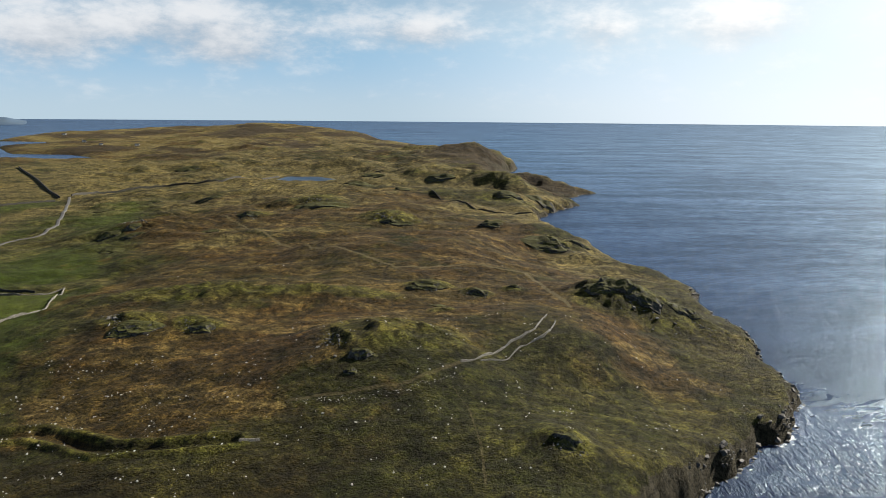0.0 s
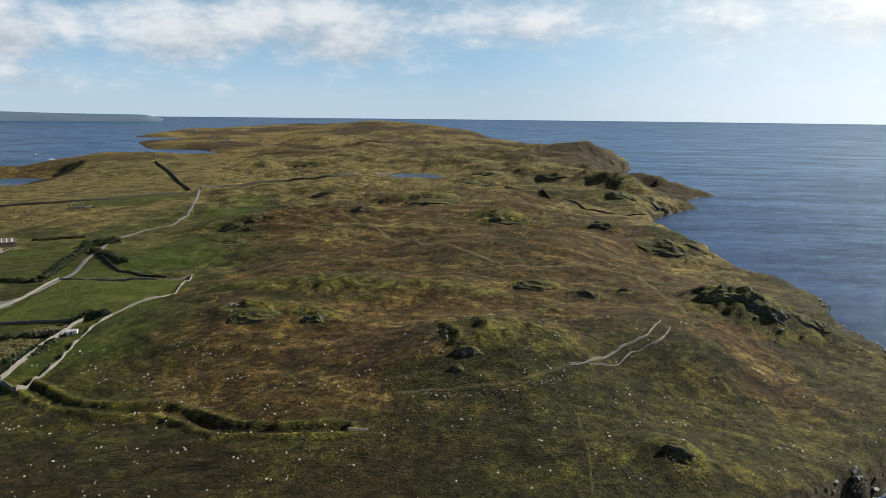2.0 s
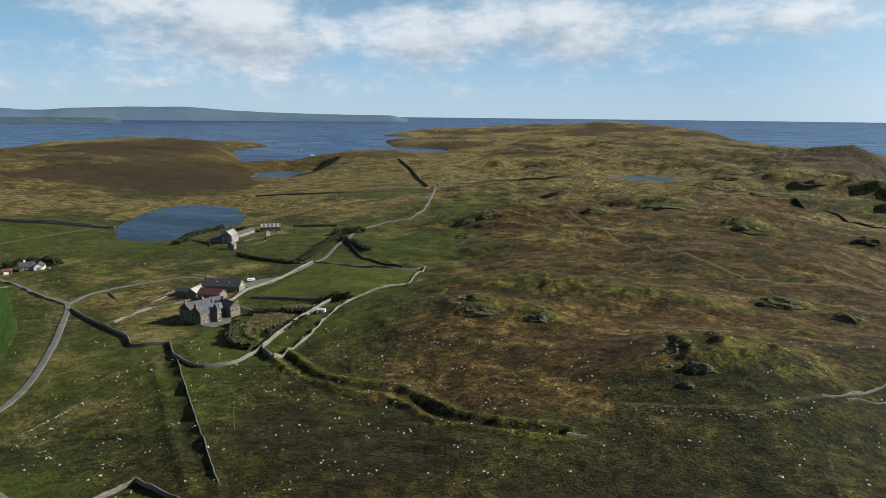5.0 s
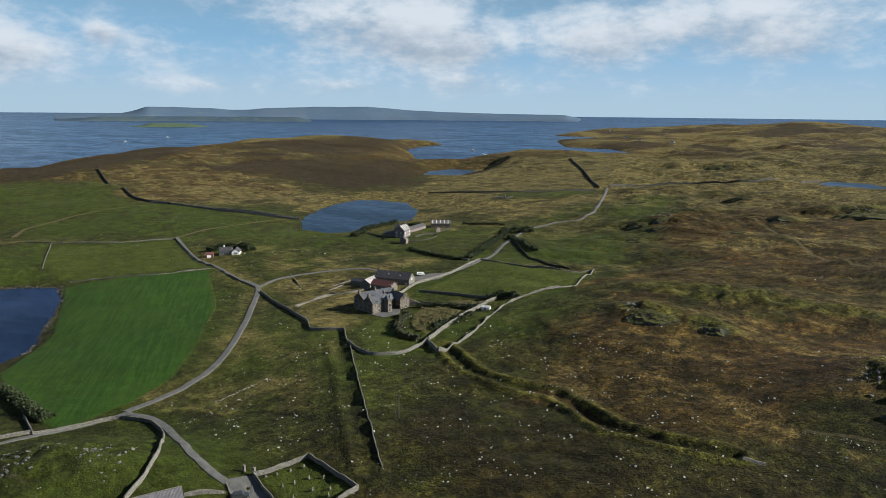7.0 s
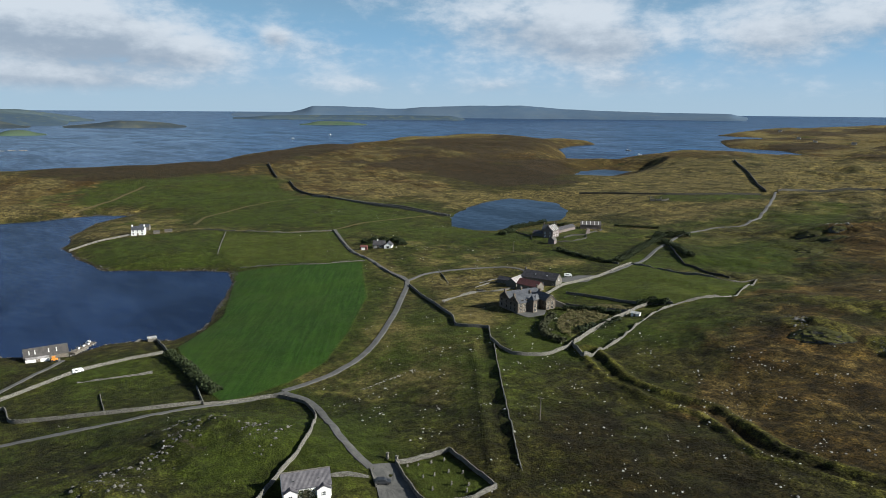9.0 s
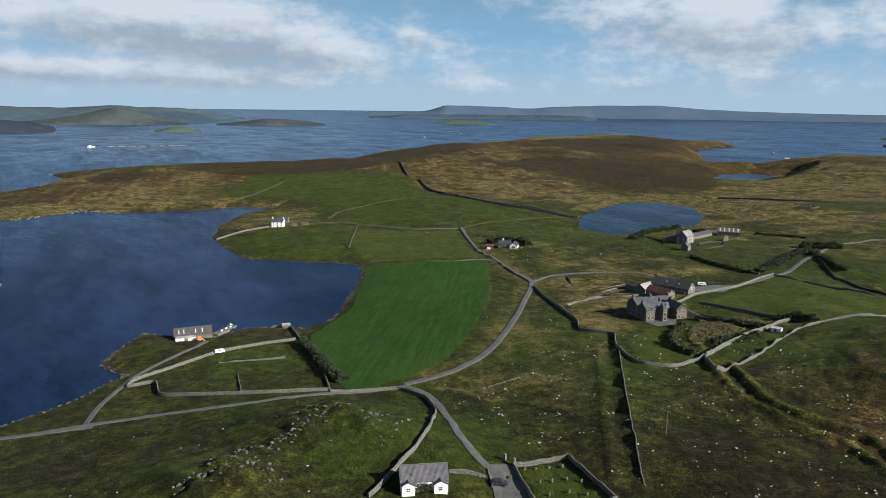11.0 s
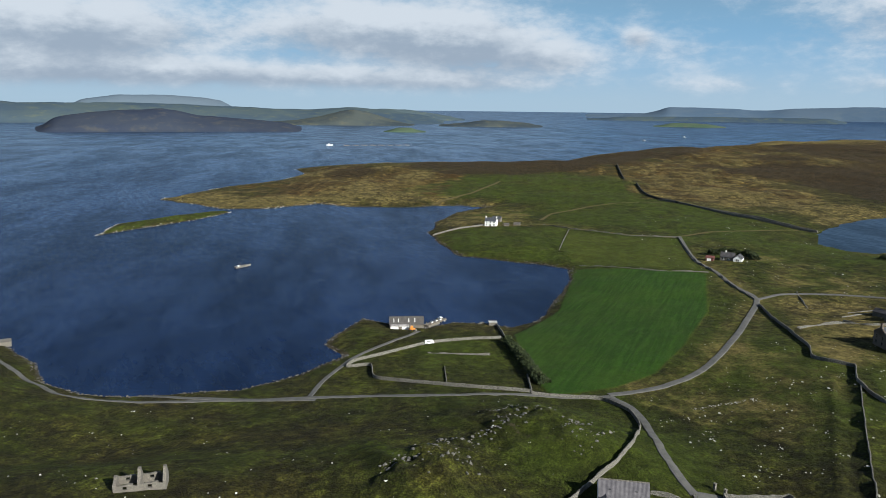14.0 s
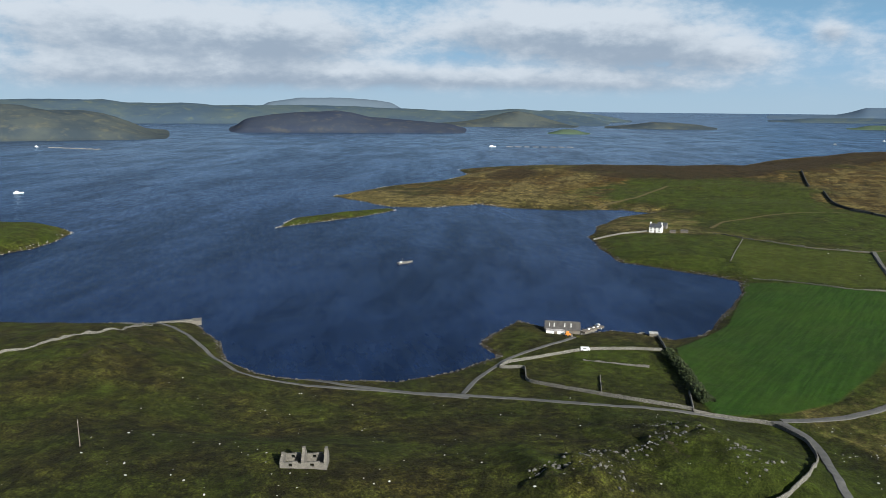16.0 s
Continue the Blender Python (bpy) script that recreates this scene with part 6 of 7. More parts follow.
hedge([(-231, 245.0), (-219, 252.5), (-206.0, 254.8)], 2.6, 2.2, 14, "ragged garden hedge behind the stone wall")
hedge([(-211.0, 275.0), (-205.0, 280.9), (-199, 281.5)], 4.0, 3.2, 20, "wind-bent dark garden bushes")
hedge([(-437.0, 440.0), (-428, 446), (-420, 452)], 4.0, 2.6, 12, "dark scrub at the barn end")
hedge([(-398, 482), (-382, 492), (-366, 500)], 3.0, 2.0, 10, "row of low dark bushes above the paddock")


def thicket(outline, count, tall, size, material, label, seed):
    """Rank growth over a piece of ground: many leaf clumps at uneven heights."""
    rng = random.Random(seed)
    xs, ys = [p[0] for p in outline], [p[1] for p in outline]
    spots = np.array([(rng.uniform(min(xs), max(xs)), rng.uniform(min(ys), max(ys))) for _ in range(count * 2)])
    spots = spots[inside(outline, spots[:, 0], spots[:, 1]) > 0.3][:count]
    z = height(spots[:, 0], spots[:, 1])
    lump = np.clip(0.55 + fbm(spots[:, 0], spots[:, 1], 4.0, 2), 0.1, 1.2)
    cx, cy = float(np.mean(spots[:, 0])), float(np.mean(spots[:, 1]))
    root = thing("thicket", cx, cy, z_at(cx, cy), 0, label, "shrubs", "rank garden growth")
    bm = bmesh.new()
    leaf_cloud(bm, rng, [(x - cx, y - cy, g - root.location.z + tall * k * rng.random() ** 0.5) for (x, y), g, k in zip(spots, z, lump)], size)
    tagged(part("foliage", bm, material, root), kind="stuff")


thicket([(-223, 234), (-229, 249), (-217, 252), (-207, 250), (-203, 236), (-206, 224), (-196, 213), (-204, 214), (-214, 222)], 6500, 1.2, 0.22, TAWNY_LEAF, "tawny rank grass and shrubs in the walled garden", 61)
thicket([(-227, 262), (-225, 268), (-212, 272), (-205, 274), (-204, 264), (-215, 262)], 2200, 0.8, 0.20, TAWNY_LEAF, "rough tawny growth in the upper garden plot", 62)
thicket([(-205, 226), (-200, 236), (-203, 250), (-197, 247), (-194, 232), (-196, 218)], 900, 2.2, 0.5, LEAF, "dark shrubs along the inside of the garden wall", 63)

LICHEN_ROCK = make_plain("lichened_rock", (0.045, 0.044, 0.036), (0.14, 0.135, 0.115), 0.8, 0.9, 0.6)


def outcrop(x, y, long, wide, tall, turn, seed):
    """A whaleback of bedrock: one weathered, jointed hump half sunk in the slope, steep on the side that faces the drone."""
    bm = bmesh.new()
    bmesh.ops.create_icosphere(bm, subdivisions=4, radius=1.0)
    off = Vector((seed * 3.7, seed * 1.3, seed))
    spots = np.array([(v.co.x, v.co.y) for v in bm.verts]) * (long / 2, wide / 2)
    c, q = math.cos(math.radians(turn)), math.sin(math.radians(turn))
    z = height(x + spots[:, 0] * c - spots[:, 1] * q, y + spots[:, 0] * q + spots[:, 1] * c) - z_at(x, y)
    for v, g in zip(bm.verts, z):
        p = v.co * 1.0
        lump = 0.36 * noise.noise(p * 1.4 + off) + 0.12 * noise.noise(p * 3.7 + off) + 0.06 * noise.noise(p * 9.0 + off)
        joint = 0.06 * noise.cell(Vector((p.x * 3.2 + p.y * 1.5, p.y * 2.4, p.z * 2.6)) + off)
        k = 1 + lump + joint
        up_ = p.z * k * tall
        v.co = Vector((p.x * k * long / 2, p.y * k * wide / 2, max(up_, -0.3 * tall) * 0.72 + float(g) - 0.16 * tall))
    root = thing("rock_outcrop", x, y, z_at(x, y), turn, "turf-capped whaleback of dark lichened bedrock", "rock", "rock outcrops")
    part("rock", bm, BEDROCK, root)


# place, length, width, height, turn of the long side
OUTCROPS = [(-119, 261, 19.7, 10.8, 3.2, 25), (-94, 264, 10.2, 5.6, 2.8, 20), (-125, 258, 9.2, 5.1, 1.6, 26), (-27, 223, 10.0, 5.5, 3.0, 7),
            (-29, 214, 5.2, 2.9, 1.6, 8), (-7, 338, 16.9, 9.3, 2.4, 1), (-13, 336, 8.1, 4.5, 1.5, 2), (18, 332, 10.7, 5.9, 2.0, -3),
            (-2, 307, 8.4, 4.6, 1.4, 0), (37, 347, 7.3, 4.0, 1.3, -6), (83, 331, 27.5, 15.1, 4.2, -14), (95, 322, 20.3, 11.2, 4.6, -16),
            (115, 323, 16.6, 9.1, 2.5, -20), (35, 178, 6.7, 5.4, 1.4, 29), (32, 180, 2.7, 1.5, 1.3, -10), (51, 231, 3.8, 2.1, 0.9, -12),
            (55, 215, 3.2, 1.8, 0.8, -14), (77, 510, 35.4, 19.4, 3.6, -9), (102, 521, 17.1, 9.4, 4.0, -11), (-106, 627, 48.7, 26.8, 3.0, 10),
            (-159, 572, 19.2, 10.5, 3.2, 16), (-175, 522, 13.3, 7.3, 2.2, 19), (-41, 552, 15.6, 8.6, 2.5, 4), (-224, 468, 18.8, 10.4, 2.5, 26),
            (-229, 509, 18.0, 9.9, 3.0, 24), (-99, 856, 41.7, 22.9, 4.5, 7), (-96, 971, 31.5, 17.3, 4.0, 6), (-45, 828, 26.7, 14.7, 3.5, 3),
            (-2, 957, 38.6, 21.2, 5.0, 0), (76, 797, 38.7, 21.3, 5.0, -5), (39, 553, 17.9, 9.8, 3.0, -4), (120, 835, 40.8, 22.5, 5.0, -8),
            (-405, 1112, 38.2, 21.0, 5.0, 20), (-306, 966, 24.5, 13.5, 3.0, 18), (-32, 551, 17.8, 9.8, 2.6, 3), (-305, 728, 25.5, 14.0, 3.2, 23),
            (-238, 720, 27.5, 15.1, 3.0, 18), (-332, 679, 21.9, 12.1, 2.5, 26), (-249, 519, 18.6, 10.2, 3.0, 26), (-236, 527, 14.0, 7.7, 3.0, 24)]
for i, c in enumerate(OUTCROPS):
    outcrop(*c, 40 + i)


def stones(name, spots, sizes, material, label, category, seed):
    """Many loose stones in one mesh."""
    rng = np.random.RandomState(seed)
    t = (1 + 5 ** 0.5) / 2
    ico = np.array([(-1, t, 0), (1, t, 0), (-1, -t, 0), (1, -t, 0), (0, -1, t), (0, 1, t), (0, -1, -t), (0, 1, -t), (t, 0, -1), (t, 0, 1), (-t, 0, -1), (-t, 0, 1)]) / 1.9
    tri = np.array([(0, 11, 5), (0, 5, 1), (0, 1, 7), (0, 7, 10), (0, 10, 11), (1, 5, 9), (5, 11, 4), (11, 10, 2), (10, 7, 6), (7, 1, 8),
                    (3, 9, 4), (3, 4, 2), (3, 2, 6), (3, 6, 8), (3, 8, 9), (4, 9, 5), (2, 4, 11), (6, 2, 10), (8, 6, 7), (9, 8, 1)])
    z = height(spots[:, 0], spots[:, 1])
    verts, faces = [], []
    for i, ((x, y), s) in enumerate(zip(spots, sizes)):
        v = ico * (1 + 0.28 * rng.randn(12, 1)) * s * np.array([1, 0.6 + 0.5 * rng.rand(), 0.45 + 0.35 * rng.rand()])
        a = rng.rand() * 6.3
        c, q = math.cos(a), math.sin(a)
        v = np.column_stack([v[:, 0] * c - v[:, 1] * q, v[:, 0] * q + v[:, 1] * c, v[:, 2]])
        verts.append(v + (x, y, z[i] + s * 0.12))
        faces.append(tri + 12 * i)
    ob = sheet(name, np.concatenate(verts), np.concatenate(faces), material, label, category)
    for poly in ob.data.polygons:
        poly.use_smooth = False
    return tagged(ob, kind="stuff")


def strewn(count, x0, x1, y0, y1, clump, seed):
    rng = np.random.RandomState(seed)
    p = np.column_stack([rng.uniform(x0, x1, count * 6), rng.uniform(y0, y1, count * 6)])
    keep = (fbm(p[:, 0] + seed, p[:, 1], clump, 2) > 0.12) & (inside(MAINLAND, p[:, 0], p[:, 1]) > 6) & (inside(CROP, p[:, 0], p[:, 1]) < -2) & (inside(MOWN, p[:, 0], p[:, 1]) < -1) & (inside(GRAVES, p[:, 0], p[:, 1]) < -1)
    for line, wide in ROADS:
        keep &= near_line(line, p[:, 0], p[:, 1]) > wide
    p = p[keep][:count]
    return p, 0.14 + 0.30 * rng.rand(len(p)) ** 2.5


for j, (count, x0, x1, y0, y1, clump) in enumerate(((760, -230, -60, 105, 240, 12), (300, -60, 110, 150, 290, 12), (170, -250, -120, -120, 60, 14), (200, -430, -230, 130, 320, 20), (80, -150, 60, 250, 420, 30), (150, -640, -440, 230, 420, 40))):
    p, s = strewn(count, x0, x1, y0, y1, clump, 20 + j)
    stones("loose_stones", p, s, PALE_STONE, "pale stones scattered over the grass", "stones", j)
track_line = flow([(-46.1, 200.1), (-28.7, 200.2), (-12.2, 205.1), (6.1, 220.3)], 0.45, 0.6)
rng = np.random.RandomState(9)
stones("track_stones", track_line + rng.randn(len(track_line), 2) * 0.8, 0.08 + 0.2 * rng.rand(len(track_line)) ** 2, PALE_STONE, "tumbled stones of an old dyke along a track", "stones", 31)

old_line = flow([(-213.0, 123.1), (-213.5, 137.9), (-212.8, 146.3)], 0.4, 0.5)
stones("dyke_stones", old_line + rng.randn(len(old_line), 2) * 0.5, 0.1 + 0.25 * rng.rand(len(old_line)) ** 2, PALE_STONE, "sunken line of stones from an old dyke", "stones", 33)

for j, (fx, fy, fh, fr, head) in enumerate(FACES):  # broken rock at the foot of each face
    rs = np.random.RandomState(100 + j)
    n = int(16 + fr * 3)
    c, q = math.cos(math.radians(head)), math.sin(math.radians(head))
    u, v = 0.1 * fr + np.abs(rs.randn(n)) * 0.3 * fr, rs.randn(n) * 0.5 * fr
    stones("scree", np.column_stack([fx + u * c - v * q, fy + u * q + v * c]), 0.15 + 0.06 * fr * rs.rand(n) ** 3, CRAG, "grey scree below a small crag", "stones", 200 + j)

rs = np.random.RandomState(77)
lead = np.array([(-168, 22), (-173, 30), (-180, 36), (-176, 28), (-186, 42), (-190, 52), (-197, 60), (-186, 72), (-178, 71), (-181, 74), (-203, 66), (-170, 34)], float)
p = lead[rs.randint(0, len(lead), 190)]
a = rs.randn(190, 2)
p = p + np.stack([a[:, 0] * 3.4 * 0.57 + a[:, 1] * 2.6, a[:, 0] * -3.4 * 0.82 + a[:, 1] * 2.0], 1)
stones("bedrock_ribs", p, 0.15 + 0.55 * rs.rand(190) ** 2.5, LICHEN_ROCK, "pale lichened ribs of bedrock in the turf", "stones", 78)


def shoreline(line, step, spread, low, high, seed, label, material=None):
    pts = flow(line, step, 0.5)
    rng = np.random.RandomState(seed)
    pts = pts + rng.randn(len(pts), 2) * spread
    stones("shore_stones", pts, low + (high - low) * rng.rand(len(pts)) ** 2.2, material or SHORE_STONE, label, "stones", seed)


shoreline(ISLET + ISLET[:1], 0.8, 1.6, 0.3, 1.0, 54, "pale stones round a low green islet", PALE_SHORE)
shoreline(HOLM + HOLM[:1], 0.8, 1.6, 0.3, 1.0, 55, "grey stones round a grassy holm", PALE_SHORE)
shoreline(WEST[6:-14], 1.6, 2.2, 0.3, 1.3, 56, "pale stones along the shore of the brown peninsula", PALE_SHORE)
shoreline(BAY[:17], 0.3, 1.5, 0.15, 0.75, 51, "dark seaweed-stained stones along the bay")
shoreline(WEST[-14:], 0.45, 1.8, 0.2, 0.8, 52, "dark stones along the far side of the bay")
shoreline(EAST[:12], 0.4, 2.2, 0.3, 1.5, 53, "dark wave-washed rocks below the cliffs")

# ---- islands across the sound ----
def far_level(el):
    """Plan radius at which the sea lies that many degrees below the eye."""
    k, c = math.tan(math.radians(-el)), 7.6e-6
    r = EYE_Z / k
    for _ in range(60):  # where the line of sight meets the water
        r = min((EYE_Z - c * max(r - 1500, 0) ** 2) / k * 0.3 + r * 0.7, 4790)
    return r


def make_hazed(name, a, b, c, size):
    n = Nodes(name)
    v = n.place()
    m, k = n.noise(v, 1 / size, 5, 0.6), n.noise(v, 5 / size, 4, 0.6)
    base = n.mix(n.ramp(m, 0.38, 0.62), a, b)
    base = n.mix(n.ramp(k, 0.5, 0.75), base, c)
    return n.set(Base_Color=base, Roughness=1.0, Specular_IOR_Level=0.0)


# Island colours with the blue and pallor of distance haze mixed in.
HILLSIDE = make_hazed("hazed_hillside", (0.036, 0.048, 0.058), (0.058, 0.068, 0.066), (0.080, 0.082, 0.066), 180)
DARK_HILL = make_hazed("hazed_dark_hill", (0.028, 0.036, 0.058), (0.034, 0.042, 0.060), (0.050, 0.054, 0.060), 200)
GREEN_HOLM = make_hazed("green_holm", (0.045, 0.075, 0.050), (0.065, 0.092, 0.060), (0.075, 0.088, 0.066), 120)
FAINT = make_hazed("hazed_mountain", (0.072, 0.098, 0.128), (0.078, 0.102, 0.130), (0.08, 0.105, 0.132), 400)
HAZY = make_hazed("hazy_hills", (0.044, 0.066, 0.092), (0.060, 0.082, 0.092), (0.080, 0.098, 0.086), 260)
PALE_HAZE = make_hazed("pale_hazed_hills", (0.066, 0.100, 0.148), (0.078, 0.110, 0.152), (0.085, 0.116, 0.150), 300)


def far_island(crest, foot, deep, material, label, rough=1.0, seed=0, name="island"):
    """A long hill: the crest as (azimuth, elevation) from the drone, its foot at a sea level that far below the eye."""
    crest = sorted(crest)
    a = np.arange(crest[0][0] - 0.4, crest[-1][0] + 0.41, 0.12)
    el = np.interp(a, [c[0] for c in crest], [c[1] for c in crest])
    k = np.exp(-np.linspace(-2, 2, 9) ** 2)
    el = np.convolve(np.pad(el, 4, "edge"), k / k.sum(), "valid")
    ends = smooth(0, 1.6, np.minimum(a - a[0], a[-1] - a))
    r0 = min(far_level(foot), 4640)
    deep = min(deep, 4745 - r0)
    rows = []
    for s in np.linspace(-0.06, 2, 30):
        rr = min(r0 + deep * s, 4760)
        x, y = -np.sin(np.radians(a)) * rr, np.cos(np.radians(a)) * rr
        sea_z = bowl(x, y)
        top = EYE_Z + (r0 + deep) * np.tan(np.radians(el)) - float(bowl(np.array([0.0]), np.array([r0 + deep]))[0])
        shape = np.sin(np.pi / 2 * np.clip(s, 0, 2)) ** 0.8 if 0 < s < 2 else 0.0
        wobble = 1 + 0.30 * rough * fbm(x + seed * 91, y, 170, 5)
        shore = smooth(0, 0.14, s + 0.06 * fbm(x + seed, y, 150, 3)) if s < 1 else 1.0
        rows.append(np.column_stack([x, y, sea_z - 3 + np.maximum(top, 2) * shape * wobble * ends * shore + 3.5 * shore * np.minimum(1, 6 * shape * ends)]))
    ob = strip(name, np.stack(rows, 1), material, label, "island", "structure")
    for poly in ob.data.polygons:
        poly.use_smooth = True
    return ob


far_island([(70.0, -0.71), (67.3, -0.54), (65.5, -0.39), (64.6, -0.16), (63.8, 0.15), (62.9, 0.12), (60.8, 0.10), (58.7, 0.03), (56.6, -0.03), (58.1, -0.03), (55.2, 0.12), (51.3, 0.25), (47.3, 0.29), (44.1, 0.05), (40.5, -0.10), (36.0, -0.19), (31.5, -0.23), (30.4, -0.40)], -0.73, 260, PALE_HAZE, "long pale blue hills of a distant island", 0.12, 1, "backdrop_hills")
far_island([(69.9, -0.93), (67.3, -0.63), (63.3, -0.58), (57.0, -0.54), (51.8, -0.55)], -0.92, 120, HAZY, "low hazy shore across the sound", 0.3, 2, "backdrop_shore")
far_island([(64.8, -1.30), (63.3, -1.06), (61.6, -1.04), (59.6, -1.18)], -1.35, 60, GREEN_HOLM, "flat green islet in the sound", 0.3, 3)
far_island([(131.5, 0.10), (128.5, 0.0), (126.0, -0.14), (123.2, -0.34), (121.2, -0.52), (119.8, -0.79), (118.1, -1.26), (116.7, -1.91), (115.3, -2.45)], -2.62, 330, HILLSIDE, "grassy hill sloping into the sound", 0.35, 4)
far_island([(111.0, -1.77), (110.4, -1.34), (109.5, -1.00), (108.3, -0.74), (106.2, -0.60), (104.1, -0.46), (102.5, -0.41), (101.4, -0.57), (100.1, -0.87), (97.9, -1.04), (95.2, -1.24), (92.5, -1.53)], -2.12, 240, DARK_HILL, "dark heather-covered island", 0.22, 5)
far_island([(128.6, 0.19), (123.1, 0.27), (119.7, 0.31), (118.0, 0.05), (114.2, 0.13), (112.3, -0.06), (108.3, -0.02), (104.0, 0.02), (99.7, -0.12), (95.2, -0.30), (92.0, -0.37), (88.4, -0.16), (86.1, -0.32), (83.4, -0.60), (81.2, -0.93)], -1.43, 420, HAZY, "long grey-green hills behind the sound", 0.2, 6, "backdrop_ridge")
far_island([(98.2, -1.39), (95.0, -1.30), (92.6, -1.16), (90.9, -0.90), (89.4, -0.50), (88.3, -0.36), (87.2, -0.52), (85.9, -0.91), (84.6, -1.25), (83.5, -1.46)], -1.58, 200, HILLSIDE, "low dark-shored hill on the far coast", 0.3, 7)
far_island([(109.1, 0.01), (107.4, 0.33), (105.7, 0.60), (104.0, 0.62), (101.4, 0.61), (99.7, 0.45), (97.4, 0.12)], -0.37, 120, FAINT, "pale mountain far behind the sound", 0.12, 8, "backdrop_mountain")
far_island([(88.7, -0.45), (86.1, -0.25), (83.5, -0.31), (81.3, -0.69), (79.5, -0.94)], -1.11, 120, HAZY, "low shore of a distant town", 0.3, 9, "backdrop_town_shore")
far_island([(81.5, -1.46), (79.4, -1.26), (77.9, -1.02), (76.4, -1.04), (74.7, -1.19), (73.3, -1.34)], -1.58, 110, HILLSIDE, "low brown island with cliffs", 0.3, 10)
far_island([(85.9, -1.92), (85.0, -1.73), (83.9, -1.71), (82.6, -1.92)], -2.08, 60, GREEN_HOLM, "small bright green holm", 0.3, 11)


# ---- boats, jetty, pier ----
def hull(length, beam, tall, sheer=0.25):
    bm = bmesh.new()
    rings = []
    for i in range(9):
        t = i / 8
        w = beam / 2 * (1 - abs(2 * t - 0.85) ** 2.6 * 0.9 if t > 0.4 else 0.82 + 0.18 * t / 0.4)
        w = max(w, 0.06)
        z = tall * (1 + sheer * (2 * t - 0.8) ** 2)
        x = (t - 0.5) * length
        rings.append([bm.verts.new(p) for p in ((x, -w, z), (x, -w * 0.75, -0.25), (x, w * 0.75, -0.25), (x, w, z))])
    for a, b in zip(rings, rings[1:]):
        for i in range(3):
            bm.faces.new((a[i], b[i], b[i + 1], a[i + 1]))
        bm.faces.new((a[3], b[3], b[0], a[0]))
    bm.faces.new(rings[0])
    bm.faces.new(rings[-1][::-1])
    bmesh.ops.recalc_face_normals(bm, faces=bm.faces)
    return bm


def boat(x, y, turn, length, label, hull_mat=None, cabin=True, group=""):
    level = float(bowl(np.array([float(x)]), np.array([float(y)]))[0])
    root = thing("boat", x, y, level, turn, label, "boat", group)
    part("hull", hull(length, length * 0.3, length * 0.1), hull_mat or WHITE_PAINT, root)
    if cabin:
        bm = one_box(-length * 0.3, -length * 0.02, -length * 0.1, length * 0.1, length * 0.08, length * 0.27)
        bmesh.ops.bevel(bm, geom=bm.edges[:], offset=length * 0.015, segments=1, affect="EDGES")
        part("cabin", bm, WHITE_PAINT, root)
        bm = bmesh.new()
        bmesh.ops.create_cone(bm, cap_ends=True, segments=6, radius1=length * 0.008, radius2=length * 0.005, depth=length * 0.35, matrix=Matrix.Translation((-length * 0.05, 0, length * 0.3)))
        part("mast", bm, TIMBER, root)
    return root


barge = thing("barge", -488.5, -57.7, 0.0, 132, "long flat workboat moored in the bay", "boat")
part("hull", hull(12.5, 3.2, 1.0, 0.1), HULL, barge)
bm = one_box(-4.4, -3.2, -0.55, 0.55, 0.9, 1.7)
bmesh.ops.bevel(bm, geom=bm.edges[:], offset=0.12, segments=1, affect="EDGES")
part("wheelhouse", bm, WHITE_PAINT, barge)
part("deck_crate", one_box(0.5, 2.2, -0.6, 0.6, 1.0, 1.3), TIMBER, barge)
bm = bmesh.new()
bmesh.ops.create_cone(bm, cap_ends=True, segments=6, radius1=0.07, radius2=0.05, depth=3.0, matrix=Matrix.Translation((-2.3, 0, 2.4)))
part("mast", bm, TIMBER, barge)
boat(-824.8, -580.8, 130, 11, "white fishing boat under way in the sound")
for x, y, ln, lab in ((-1244.5, 1549.8, 14, "small dark workboat at anchor off the shore"), (-1115.5, 1433.1, 13, "blue and white fishing boat at anchor"), (-880, 1058, 7, "small white boat in the shallow voe")):
    boat(x, y, 40, ln, lab, HULL if "dark" in lab else WHITE_PAINT, group="boats off the shore")
boat(-2370.7, 1238.7, 20, 16, "white vessel far out in the sound")
boat(-2200, 1010, 20, 14, "small white vessel out in the sound")
boat(-1966.4, -6.5, 100, 18, "white service barge at the fish farm")
boat(-1684.3, -1136.6, 60, 14, "white service boat beside the fish cages")
boat(-339.0, 60.0, 57, 5.2, "small open rowing boat by the slip", HULL, False)
boat(-352.0, 58.5, 20, 6.0, "small white cabin boat at the jetty")


def fish_cages(x, y, turn, count, gap, label):
    root = thing("fish_farm", x, y, float(bowl(np.array([float(x)]), np.array([float(y)]))[0]), turn, label, "fish farm")
    for i in range(count):
        bm = bmesh.new()
        n = 20
        for radius, z in ((gap * 0.36, 0.5),):
            ring = [[bm.verts.new(((radius + d * 0.9) * math.cos(k * 6.2832 / n) + i * gap, (radius + d * 0.9) * math.sin(k * 6.2832 / n), z + e)) for d, e in ((0, -0.6), (1, -0.2), (0.5, 0.4))] for k in range(n)]
            for k in range(n):
                for j in range(3):
                    bm.faces.new((ring[k][j], ring[(k + 1) % n][j], ring[(k + 1) % n][(j + 1) % 3], ring[k][(j + 1) % 3]))
        part("cage", bm, HULL, root)


fish_cages(-1968, 40, 96, 8, 24, "row of round fish cages floating in the sound")
fish_cages(-1675, -1090, 74, 7, 24, "round fish cages below the far hill")

